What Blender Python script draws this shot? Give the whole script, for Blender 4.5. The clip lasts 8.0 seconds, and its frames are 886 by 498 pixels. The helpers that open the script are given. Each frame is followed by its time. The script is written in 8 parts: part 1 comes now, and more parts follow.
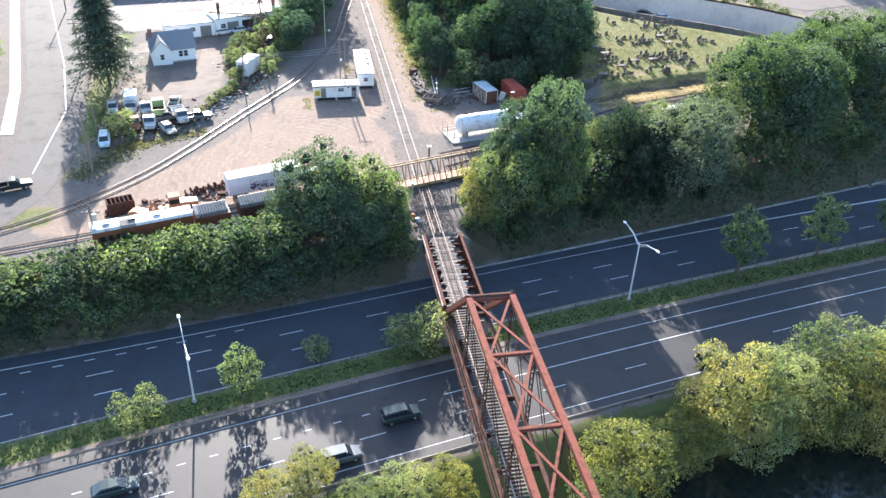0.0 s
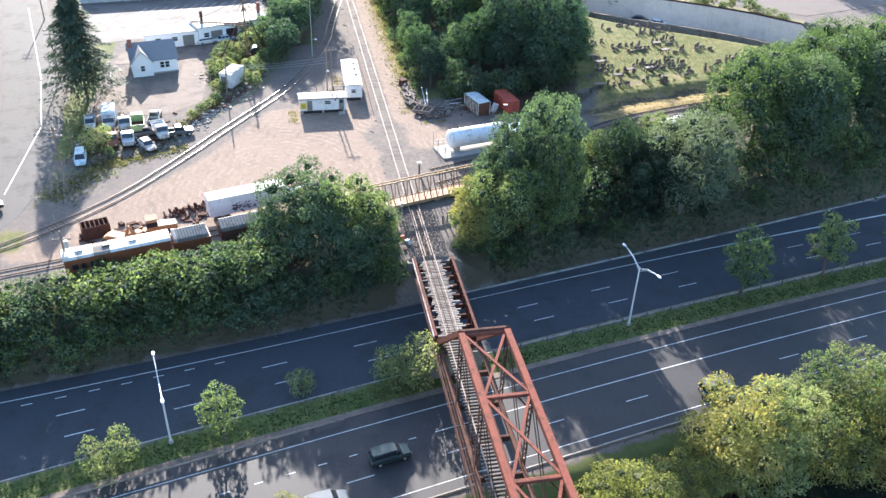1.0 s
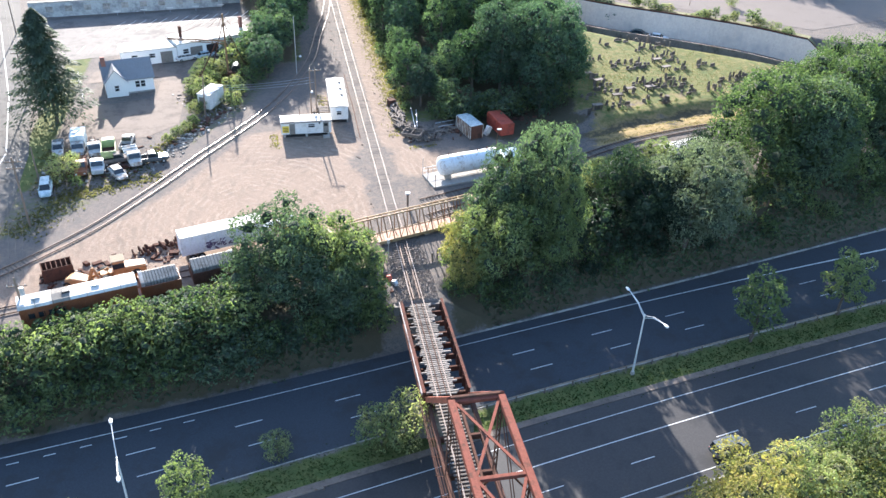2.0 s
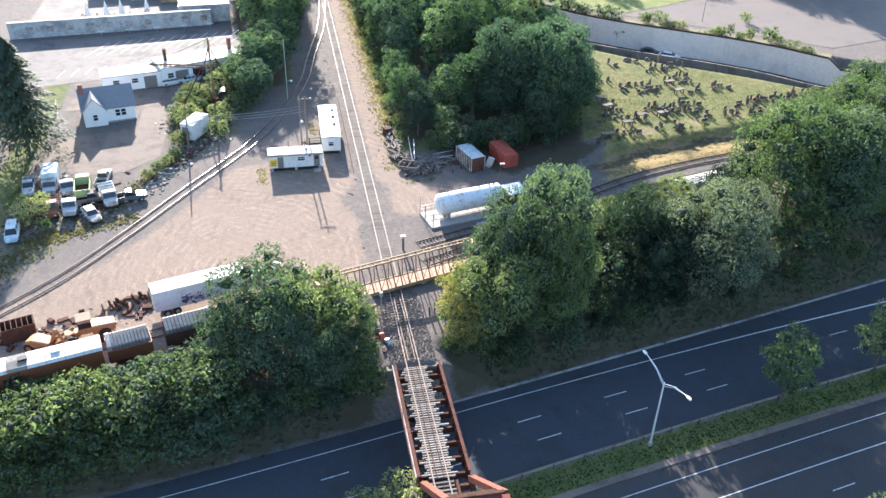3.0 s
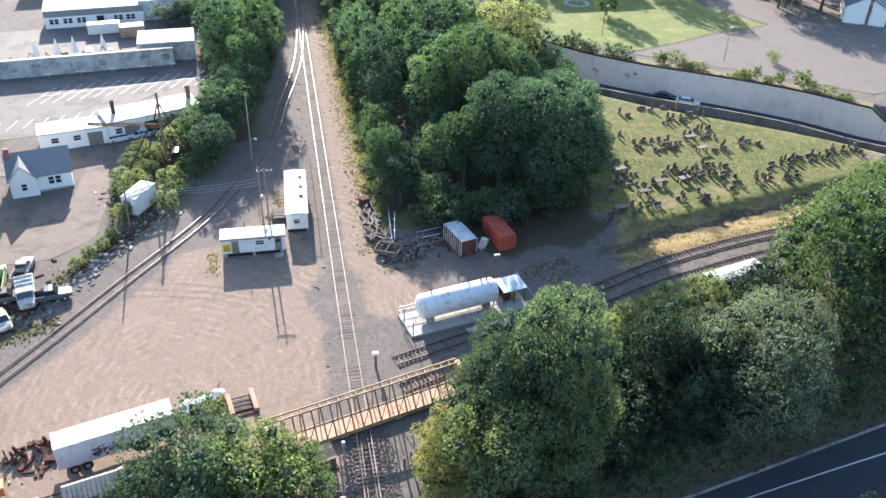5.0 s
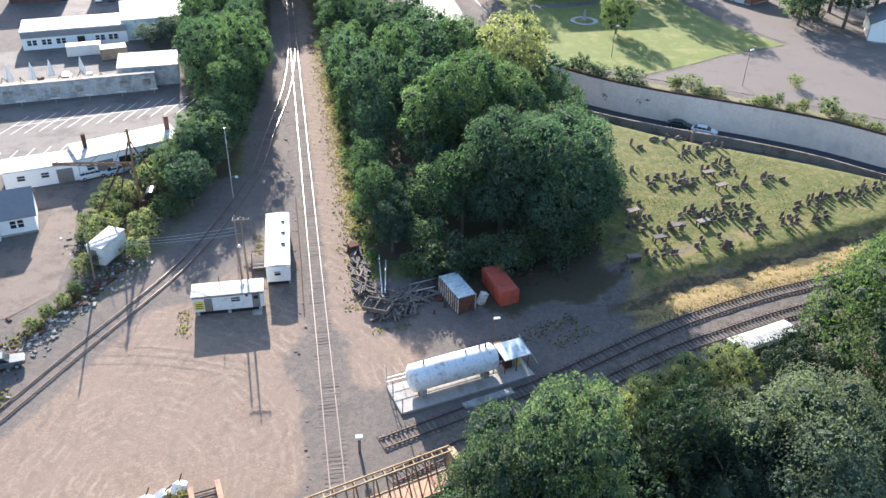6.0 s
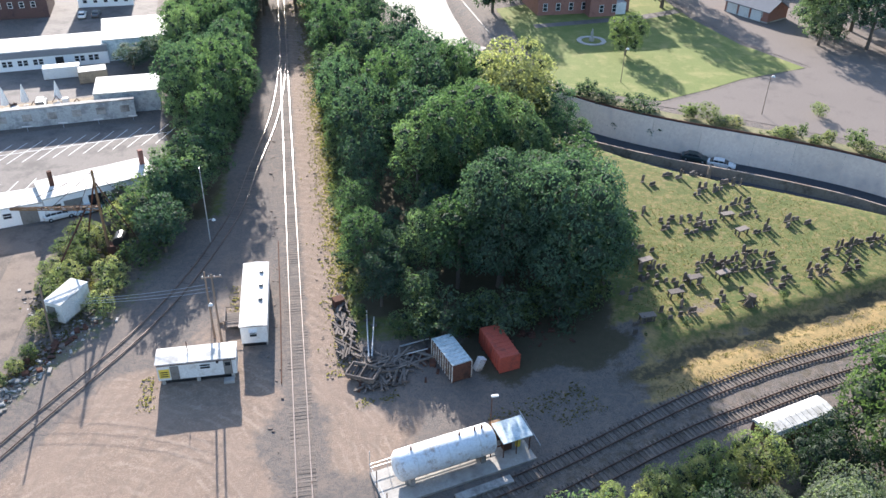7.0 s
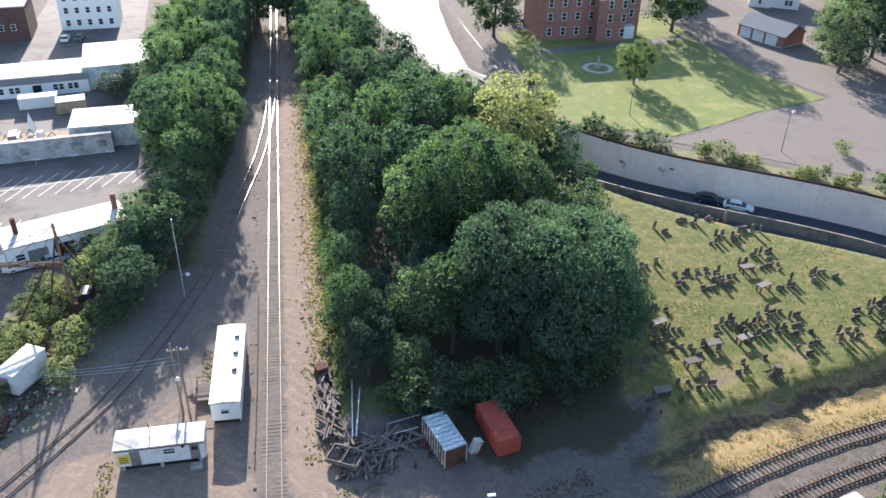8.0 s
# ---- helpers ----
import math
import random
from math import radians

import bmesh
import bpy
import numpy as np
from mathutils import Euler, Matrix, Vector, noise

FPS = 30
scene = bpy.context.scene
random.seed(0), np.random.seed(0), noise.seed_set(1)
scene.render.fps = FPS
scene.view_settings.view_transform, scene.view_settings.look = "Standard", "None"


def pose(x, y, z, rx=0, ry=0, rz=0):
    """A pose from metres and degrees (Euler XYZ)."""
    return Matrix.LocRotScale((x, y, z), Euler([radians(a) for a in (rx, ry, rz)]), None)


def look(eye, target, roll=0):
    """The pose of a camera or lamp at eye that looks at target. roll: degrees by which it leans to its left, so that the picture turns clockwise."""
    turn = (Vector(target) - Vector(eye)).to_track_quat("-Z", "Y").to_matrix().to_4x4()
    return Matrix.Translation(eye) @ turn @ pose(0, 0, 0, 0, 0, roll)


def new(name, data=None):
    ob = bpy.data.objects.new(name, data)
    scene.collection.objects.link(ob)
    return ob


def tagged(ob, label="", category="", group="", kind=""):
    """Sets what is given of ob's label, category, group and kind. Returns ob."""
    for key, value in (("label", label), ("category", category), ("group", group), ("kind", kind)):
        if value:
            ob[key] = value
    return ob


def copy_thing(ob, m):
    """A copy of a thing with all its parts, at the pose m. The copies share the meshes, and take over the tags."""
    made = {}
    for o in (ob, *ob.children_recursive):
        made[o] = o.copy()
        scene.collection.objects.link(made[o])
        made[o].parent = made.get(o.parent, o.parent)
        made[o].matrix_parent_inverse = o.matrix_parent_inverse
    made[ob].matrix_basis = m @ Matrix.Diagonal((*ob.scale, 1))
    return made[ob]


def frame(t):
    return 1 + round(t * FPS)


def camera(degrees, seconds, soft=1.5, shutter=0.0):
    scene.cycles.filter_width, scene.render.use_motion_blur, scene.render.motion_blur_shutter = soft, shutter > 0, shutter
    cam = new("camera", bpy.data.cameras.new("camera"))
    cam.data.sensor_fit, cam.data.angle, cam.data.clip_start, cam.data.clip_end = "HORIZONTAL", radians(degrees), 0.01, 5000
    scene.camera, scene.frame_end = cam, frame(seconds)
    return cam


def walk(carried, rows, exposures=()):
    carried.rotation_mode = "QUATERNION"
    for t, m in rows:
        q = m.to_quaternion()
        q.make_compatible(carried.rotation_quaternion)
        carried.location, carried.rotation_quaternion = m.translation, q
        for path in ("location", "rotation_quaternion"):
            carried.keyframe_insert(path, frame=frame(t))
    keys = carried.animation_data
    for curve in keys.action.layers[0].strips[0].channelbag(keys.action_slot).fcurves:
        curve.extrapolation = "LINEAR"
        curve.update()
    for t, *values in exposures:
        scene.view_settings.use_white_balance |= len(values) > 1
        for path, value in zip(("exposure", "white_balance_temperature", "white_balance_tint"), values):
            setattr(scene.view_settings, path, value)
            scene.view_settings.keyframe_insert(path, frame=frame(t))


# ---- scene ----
cam = camera(56.4, 8.0)
PATH = [
    (0, (-19.326, -1.679, 64.040), (-16.021, 14.743, 53.110), 2.40),
    (0.5, (-18.705, 0.984, 64.018), (-15.392, 17.393, 53.068), 2.30),
    (1, (-17.881, 4.487, 64.044), (-14.420, 20.869, 53.094), 2.30),
    (1.5, (-16.792, 8.910, 64.053), (-13.087, 25.235, 53.113), 2.30),
    (1.7, (-16.260, 10.905, 64.055), (-12.612, 27.251, 53.115), 2.30),
    (2.8, (-13.043, 22.858, 64.178), (-9.480, 39.240, 53.278), 2.50),
    (3, (-12.376, 25.249, 64.187), (-8.880, 41.655, 53.297), 2.00),
    (3.5, (-10.593, 31.412, 64.218), (-7.146, 47.827, 53.328), 1.90),
    (4, (-8.817, 37.537, 64.235), (-5.301, 53.939, 53.345), 1.90),
    (4.5, (-7.143, 43.308, 64.210), (-3.625, 59.719, 53.340), 1.80),
    (4.7, (-6.436, 45.660, 64.215), (-2.936, 62.086, 53.355), 1.80),
    (5.8, (-2.193, 59.312, 64.209), (1.153, 75.787, 53.379), 1.70),
    (6, (-1.423, 61.780, 64.213), (1.895, 78.270, 53.393), 1.50),
    (6.5, (0.463, 67.823, 64.253), (3.715, 84.336, 53.453), 1.50),
    (6.7, (1.201, 70.228, 64.270), (4.431, 86.735, 53.440), 1.20),
    (7, (2.240, 73.854, 64.310), (5.444, 90.386, 53.520), 1.40),
    (7.5, (3.953, 79.774, 64.442), (7.121, 96.323, 53.662), 1.40),
    (8, (5.515, 85.098, 64.658), (8.638, 101.738, 54.008), 1.30),
]
walk(cam, [(t, look(eye, target, roll)) for t, eye, target, roll in PATH], [(0.0, 2.19, 5850, 12), (3.0, 2.07, 5880, 12), (8.0, 1.73, 5940, 13)])

# ---- world, sun, exposure ----
SUN_EL, SUN_AZ = radians(20.8), radians(-3.4)      # azimuth from +y towards +x
world = bpy.data.worlds.new("sky")
scene.world = world
world.use_nodes = True
wn = world.node_tree.nodes
sky = wn.new("ShaderNodeTexSky")
sky.sky_type = "NISHITA"
sky.sun_disc = False
sky.sun_elevation, sky.sun_rotation = SUN_EL, SUN_AZ
sky.air_density, sky.dust_density, sky.ozone_density = 1.2, 1.0, 2.0
world.node_tree.links.new(sky.outputs[0], wn["Background"].inputs[0])
wn["Background"].inputs[1].default_value = 0.108
sun_data = bpy.data.lights.new("sun", "SUN")
sun_data.energy, sun_data.angle, sun_data.color = 5.0, radians(0.55), (1.0, 0.89, 0.75)
sun = new("sun", sun_data)
to_sun = Vector((math.sin(SUN_AZ) * math.cos(SUN_EL), math.cos(SUN_AZ) * math.cos(SUN_EL), math.sin(SUN_EL)))
sun.rotation_euler = to_sun.to_track_quat("Z", "Y").to_euler()
sun.location = (0, 150, 120)

# ---- materials ----
MATS = {}


def nodes_of(name):
    m = bpy.data.materials.new(name)
    m.use_nodes = True
    return m, m.node_tree.nodes, m.node_tree.links, m.node_tree.nodes["Principled BSDF"]


def noise_node(N, L, scale, detail=4, rough=0.6, vec=None, swirl=0.0):
    n = N.new("ShaderNodeTexNoise")
    n.inputs["Distortion"].default_value = swirl
    n.inputs["Scale"].default_value, n.inputs["Detail"].default_value, n.inputs["Roughness"].default_value = scale, detail, rough
    L.new(vec, n.inputs["Vector"])
    return n.outputs["Fac"]


def ramp(N, L, fac, stops):
    r = N.new("ShaderNodeValToRGB")
    e = r.color_ramp.elements
    while len(e) < len(stops):
        e.new(0.5)
    for k, (p, c) in enumerate(stops):
        e[k].position, e[k].color = p, (*c, 1)
    L.new(fac, r.inputs[0])
    return r.outputs[0]


def mix(N, L, fac, a, b, mode="MIX"):
    n = N.new("ShaderNodeMix")
    n.data_type, n.blend_type = "RGBA", mode
    for sock, v in ((n.inputs[0], fac), (n.inputs[6], a), (n.inputs[7], b)):
        if isinstance(v, (int, float)):
            sock.default_value = v
        elif isinstance(v, tuple):
            sock.default_value = (*v, 1)
        else:
            L.new(v, sock)
    return n.outputs[2]


def surface(name, a, b, coarse=0.4, fine=6.0, rough=0.8, metal=0.0, bump=0.3, stain=None, stain_scale=1.2, stain_amount=0.5, per_piece=0.0, spec=0.4):
    """Two-scale varied paint, metal, wood or stone: colours a to b, with stains of their own shape."""
    if name in MATS:
        return MATS[name]
    m, N, L, P = nodes_of(name)
    co = N.new("ShaderNodeTexCoord").outputs["Object"]
    big, small = noise_node(N, L, coarse, 3, 0.6, co), noise_node(N, L, fine, 5, 0.7, co)
    c = mix(N, L, big, a, b)
    c = mix(N, L, 0.35, c, ramp(N, L, small, [(0.3, tuple(v * 0.55 for v in a)), (0.7, tuple(min(1, v * 1.25) for v in b))]))
    if stain:
        mask = ramp(N, L, noise_node(N, L, stain_scale, 6, 0.75, co), [(0.62 - 0.2 * stain_amount, (0, 0, 0)), (0.72 - 0.12 * stain_amount, (1, 1, 1))])
        c = mix(N, L, mask, c, stain)
    if per_piece:
        info = N.new("ShaderNodeObjectInfo").outputs["Random"]
        k = N.new("ShaderNodeMapRange")
        k.inputs["To Min"].default_value, k.inputs["To Max"].default_value = 1 - per_piece, 1 + per_piece
        L.new(info, k.inputs["Value"])
        hsv = N.new("ShaderNodeHueSaturation")
        L.new(k.outputs[0], hsv.inputs["Value"])
        L.new(c, hsv.inputs["Color"])
        c = hsv.outputs[0]
    L.new(c, P.inputs["Base Color"])
    P.inputs["Roughness"].default_value, P.inputs["Metallic"].default_value = rough, metal
    P.inputs["Specular IOR Level"].default_value = spec
    if bump:
        bn = N.new("ShaderNodeBump")
        bn.inputs["Strength"].default_value, bn.inputs["Distance"].default_value = bump, 0.05
        L.new(small, bn.inputs["Height"])
        L.new(bn.outputs[0], P.inputs["Normal"])
    MATS[name] = m
    return m


def leaf_material(name, dark, light, autumn=None):
    m, N, L, P = nodes_of(name)
    geo = N.new("ShaderNodeNewGeometry")
    info = N.new("ShaderNodeObjectInfo").outputs["Random"]
    pos = geo.outputs["Position"]
    c = mix(N, L, ramp(N, L, geo.outputs["Random Per Island"], [(0.0, (0.15, 0.15, 0.15)), (1.0, (0.8, 0.8, 0.8))]), dark, light)
    c = mix(N, L, ramp(N, L, noise_node(N, L, 0.25, 3, 0.6, pos), [(0.35, (0, 0, 0)), (0.7, (0.6, 0.6, 0.6))]), c, tuple(v * 0.6 for v in dark))
    if autumn:
        c = mix(N, L, ramp(N, L, noise_node(N, L, 0.35, 4, 0.7, pos), [(0.45, (0, 0, 0)), (0.66, (1, 1, 1))]), c, autumn)
    hsv = N.new("ShaderNodeHueSaturation")
    k = N.new("ShaderNodeMapRange")
    k.inputs["To Min"].default_value, k.inputs["To Max"].default_value = 0.7, 1.35
    L.new(info, k.inputs["Value"])
    L.new(k.outputs[0], hsv.inputs["Value"])
    h = N.new("ShaderNodeMapRange")
    h.inputs["To Min"].default_value, h.inputs["To Max"].default_value = 0.525, 0.475
    L.new(info, h.inputs["Value"])
    L.new(h.outputs[0], hsv.inputs["Hue"])
    L.new(c, hsv.inputs["Color"])
    L.new(hsv.outputs[0], P.inputs["Base Color"])
    P.inputs["Roughness"].default_value, P.inputs["Specular IOR Level"].default_value = 0.6, 0.22
    tr = N.new("ShaderNodeBsdfTranslucent")
    L.new(mix(N, L, 1.0, hsv.outputs[0], (0.86, 1.0, 0.56), "MULTIPLY"), tr.inputs["Color"])
    sh = N.new("ShaderNodeMixShader")
    sh.inputs[0].default_value = 0.55
    L.new(P.outputs[0], sh.inputs[1])
    L.new(tr.outputs[0], sh.inputs[2])
    L.new(sh.outputs[0], N["Material Output"].inputs[0])
    return m


LEAF = leaf_material("leaf_green", (0.098, 0.142, 0.072), (0.27, 0.325, 0.145))
LEAF_DARK = leaf_material("leaf_deep_green", (0.058, 0.096, 0.072), (0.175, 0.230, 0.140))
LEAF_WOOD = leaf_material("leaf_woodland", (0.078, 0.136, 0.080), (0.230, 0.315, 0.165))
LEAF_WOOD_DARK = leaf_material("leaf_deep_woodland", (0.050, 0.096, 0.078), (0.155, 0.228, 0.152))
LEAF_AUTUMN = leaf_material("leaf_yellowing", (0.36, 0.345, 0.19), (0.60, 0.55, 0.32), autumn=(0.64, 0.55, 0.32))
LEAF_YELLOW = leaf_material("leaf_yellow_green", (0.20, 0.205, 0.078), (0.43, 0.41, 0.165), autumn=(0.52, 0.41, 0.155))
LEAF_GREY = leaf_material("leaf_grey_green", (0.165, 0.195, 0.145), (0.30, 0.33, 0.245))
LEAF_OLIVE = leaf_material("leaf_olive", (0.155, 0.205, 0.095), (0.34, 0.38, 0.19), autumn=(0.38, 0.355, 0.18))
VERGE_WEED = leaf_material("yellowing_weeds", (0.13, 0.125, 0.045), (0.28, 0.255, 0.10))
DRY_WEED = leaf_material("dry_weeds", (0.135, 0.115, 0.058), (0.27, 0.222, 0.118))
# For dark trees, and for shrubs whose deep shade is put into colour.
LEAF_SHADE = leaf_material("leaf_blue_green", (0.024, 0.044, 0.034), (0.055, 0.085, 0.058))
NEEDLE = leaf_material("needles", (0.09, 0.13, 0.10), (0.20, 0.25, 0.18))

LAWN_GRASS = surface("mown_lawn", (0.105, 0.145, 0.042), (0.20, 0.215, 0.075), 0.25, 5, 0.95, 0, 0.3, (0.235, 0.225, 0.09), 0.3, 0.6, spec=0.15)
# Crown cores: the shade inside the foliage, put into a dark colour.
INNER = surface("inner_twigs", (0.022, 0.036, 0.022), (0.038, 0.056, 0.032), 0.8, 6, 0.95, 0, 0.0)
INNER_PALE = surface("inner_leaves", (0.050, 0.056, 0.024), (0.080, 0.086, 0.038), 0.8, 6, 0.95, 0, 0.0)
GANTRY_POST = surface("brown_lattice_steel", (0.20, 0.11, 0.06), (0.30, 0.18, 0.09), 0.7, 5, 0.7, 0.1, 0.2, (0.12, 0.06, 0.04), 0.8, 0.6)
GIRDER_PALE = surface("chalky_rust_girder", (0.34, 0.30, 0.28), (0.46, 0.42, 0.40), 0.5, 4, 0.85, 0.05, 0.2, (0.22, 0.12, 0.09), 0.7, 0.7)
STEEL_RED = surface("red_oxide_steel", (0.15, 0.048, 0.034), (0.23, 0.080, 0.056), 0.5, 5, 0.85, 0.0, 0.3, (0.09, 0.045, 0.032), 0.9, 0.6, spec=0.12)
GIRDER_RED = surface("dull_rust_girder", (0.10, 0.042, 0.032), (0.16, 0.068, 0.05), 0.5, 5, 0.9, 0.0, 0.3, (0.06, 0.035, 0.028), 0.8, 0.7, spec=0.1)
STEEL_DARK = surface("rusty_dark_steel", (0.07, 0.038, 0.03), (0.14, 0.07, 0.05), 0.6, 6, 0.9, 0.0, 0.4, (0.05, 0.035, 0.03), 1.0, 0.6, spec=0.1)
RAIL = surface("worn_rail_steel", (0.30, 0.232, 0.192), (0.40, 0.325, 0.275), 0.4, 8, 0.215, 0.1, 0.05, (0.13, 0.08, 0.055), 0.8, 0.15)
RAIL_DULL = surface("dull_rail_steel", (0.11, 0.075, 0.06), (0.18, 0.13, 0.105), 0.4, 8, 0.36, 0.35, 0.05, (0.13, 0.08, 0.055), 0.8, 0.3)
RAIL_RUSTY = surface("rusty_rail_steel", (0.085, 0.056, 0.045), (0.15, 0.10, 0.08), 0.4, 8, 0.6, 0.4, 0.1, (0.10, 0.06, 0.045), 0.8, 0.4)
TIE = surface("weathered_tie_wood", (0.10, 0.083, 0.070), (0.18, 0.152, 0.13), 1.2, 9, 0.9, 0, 0.6, per_piece=0.35)
TIE_PALE = surface("pale_bridge_tie_wood", (0.20, 0.172, 0.148), (0.31, 0.275, 0.24), 1.2, 9, 0.9, 0, 0.6, per_piece=0.3)
BALLAST = surface("ballast_stone", (0.085, 0.068, 0.058), (0.21, 0.178, 0.155), 2.0, 8, 0.95, 0, 0.2, (0.13, 0.09, 0.07), 0.8, 0.5)
CONCRETE = surface("concrete", (0.32, 0.30, 0.275), (0.44, 0.42, 0.385), 0.3, 4, 0.9, 0, 0.3, (0.25, 0.23, 0.21), 0.5, 0.6)
CONCRETE_OLD = surface("stained_concrete", (0.30, 0.29, 0.27), (0.42, 0.40, 0.37), 0.25, 3, 0.9, 0, 0.4, (0.16, 0.15, 0.14), 0.4, 0.8)
STONE_DARK = surface("dark_bridge_stone", (0.16, 0.14, 0.125), (0.25, 0.225, 0.20), 0.3, 3, 0.9, 0, 0.4, (0.10, 0.09, 0.08), 0.4, 0.7)
ASPHALT = surface("asphalt", (0.038, 0.044, 0.054), (0.056, 0.062, 0.072), 0.12, 5, 0.85, 0, 0.2, (0.042, 0.043, 0.046), 0.25, 0.6, spec=0.3)
ROAD_NEAR = surface("road_asphalt", (0.041, 0.040, 0.041), (0.058, 0.055, 0.055), 0.12, 4, 0.58, 0, 0.15, (0.036, 0.036, 0.037), 0.2, 0.5, spec=0.24)
ASPHALT_OLD = surface("worn_asphalt", (0.130, 0.114, 0.103), (0.185, 0.163, 0.148), 0.12, 4, 0.9, 0, 0.2, (0.095, 0.085, 0.078), 0.2, 0.7)
ROAD_PALE = surface("pale_street_asphalt", (0.098, 0.091, 0.084), (0.136, 0.127, 0.118), 0.1, 4, 0.85, 0, 0.1, (0.075, 0.07, 0.065), 0.2, 0.6, spec=0.12)
# Paler, glossier copy of the street asphalt; sun glare is put into its tone.
ROAD_GLARE = surface("chalky_street_asphalt", (0.115, 0.108, 0.10), (0.155, 0.147, 0.138), 0.1, 4, 0.7, 0, 0.1, (0.10, 0.094, 0.088), 0.2, 0.6, spec=0.25)
PAINT_LINE = surface("road_paint", (0.55, 0.55, 0.54), (0.70, 0.70, 0.68), 0.8, 8, 0.7, 0, 0.0, (0.3, 0.3, 0.3), 1.5, 0.4)
GUARD = surface("weathered_guard_rail", (0.26, 0.21, 0.17), (0.36, 0.30, 0.25), 0.5, 6, 0.7, 0.2, 0.1, (0.20, 0.13, 0.09), 0.8, 0.6)
DRIVE = surface("brown_gravel_drive", (0.150, 0.117, 0.095), (0.215, 0.170, 0.138), 0.2, 5, 0.95, 0, 0.3, (0.11, 0.088, 0.073), 0.3, 0.7)
GALV = surface("galvanised_steel", (0.42, 0.44, 0.46), (0.55, 0.57, 0.58), 0.5, 6, 0.45, 0.5, 0.05)
LAMP_POLE = surface("pale_lamp_pole", (0.60, 0.62, 0.63), (0.72, 0.73, 0.74), 0.5, 6, 0.5, 0.2, 0.0)
WHITE = surface("white_paint", (0.62, 0.62, 0.60), (0.74, 0.74, 0.72), 0.5, 5, 0.5, 0, 0.05, (0.50, 0.47, 0.42), 0.9, 0.35)
WHITE_DIRTY = surface("dirty_white_paint", (0.44, 0.44, 0.42), (0.60, 0.60, 0.57), 0.9, 5, 0.75, 0, 0.1, (0.24, 0.17, 0.12), 1.1, 0.9, spec=0.2)
WHITE_ROOF = surface("white_roof_coating", (0.50, 0.49, 0.46), (0.64, 0.63, 0.60), 0.3, 3, 0.75, 0, 0.1, (0.33, 0.315, 0.285), 0.35, 0.85)
GREY_PAINT = surface("grey_paint", (0.17, 0.16, 0.145), (0.24, 0.225, 0.205), 0.5, 5, 0.85, 0, 0.1, (0.13, 0.115, 0.10), 0.8, 0.5, spec=0.12)
YELLOW = surface("yellow_paint", (0.68, 0.50, 0.05), (0.78, 0.60, 0.10), 0.8, 6, 0.55, 0, 0.05)
GANTRY = surface("faded_yellow_steel", (0.33, 0.24, 0.13), (0.45, 0.35, 0.21), 0.7, 5, 0.7, 0.1, 0.2, (0.22, 0.10, 0.05), 0.8, 0.7)
GANTRY_DECK = surface("rusty_orange_deck", (0.36, 0.22, 0.14), (0.50, 0.33, 0.23), 0.5, 5, 0.8, 0.05, 0.3, (0.30, 0.15, 0.09), 0.9, 0.6, per_piece=0.2)
ORANGE = surface("orange_loco_paint", (0.17, 0.058, 0.028), (0.26, 0.095, 0.042), 0.5, 5, 0.5, 0, 0.1, (0.20, 0.10, 0.06), 0.8, 0.5)
LOADER = surface("loader_yellow_paint", (0.36, 0.185, 0.075), (0.46, 0.265, 0.125), 0.8, 6, 0.6, 0, 0.1, (0.35, 0.2, 0.1), 1.0, 0.5)
RUST_RED = surface("rusty_red_paint", (0.40, 0.075, 0.045), (0.50, 0.11, 0.07), 0.6, 6, 0.7, 0, 0.2, (0.25, 0.07, 0.05), 0.8, 0.5)
PALE_BLUE = surface("chalky_blue_white_paint", (0.50, 0.58, 0.60), (0.66, 0.72, 0.73), 0.8, 5, 0.6, 0, 0.1, (0.28, 0.38, 0.42), 0.9, 0.8)
BLACK = surface("black_paint", (0.012, 0.013, 0.015), (0.03, 0.03, 0.032), 0.6, 6, 0.4, 0, 0.05)
RUBBER = surface("tyre_rubber", (0.018, 0.018, 0.018), (0.03, 0.03, 0.03), 1, 8, 0.85, 0, 0.1)
WOOD_POLE = surface("pole_wood", (0.16, 0.115, 0.085), (0.25, 0.19, 0.15), 0.6, 8, 0.9, 0, 0.4)
BARK = surface("bark", (0.09, 0.07, 0.055), (0.16, 0.13, 0.105), 0.8, 7, 0.95, 0, 0.6)
WALL_PALE = surface("pale_wall_concrete", (0.84, 0.655, 0.54), (0.90, 0.725, 0.61), 0.15, 2, 0.9, 0, 0.1, (0.66, 0.54, 0.47), 0.25, 0.5, per_piece=0.05)
SCRAP = surface("grey_scrap_timber", (0.09, 0.075, 0.066), (0.19, 0.16, 0.14), 1.0, 7, 0.9, 0, 0.4, (0.10, 0.08, 0.07), 1.3, 0.5, per_piece=0.4)
GRAVESTONE = surface("gravestone", (0.09, 0.074, 0.064), (0.18, 0.15, 0.13), 0.8, 7, 0.8, 0, 0.3, (0.10, 0.09, 0.08), 1.5, 0.6, per_piece=0.4)
BRICK = surface("red_brick", (0.25, 0.115, 0.09), (0.33, 0.165, 0.13), 0.3, 5, 0.9, 0, 0.2, (0.20, 0.09, 0.07), 0.7, 0.5)
# Darker copy of the brick; the far block's shade is put into its colour.
BRICK_SHADED = surface("sooty_brick", (0.075, 0.045, 0.042), (0.12, 0.07, 0.062), 0.3, 5, 0.9, 0, 0.2, (0.06, 0.04, 0.04), 0.7, 0.5)
SHINGLE = surface("grey_shingles", (0.17, 0.175, 0.19), (0.25, 0.255, 0.27), 0.6, 7, 0.9, 0, 0.4)
SIDING = surface("white_siding", (0.76, 0.77, 0.76), (0.85, 0.85, 0.84), 0.5, 6, 0.7, 0, 0.1)
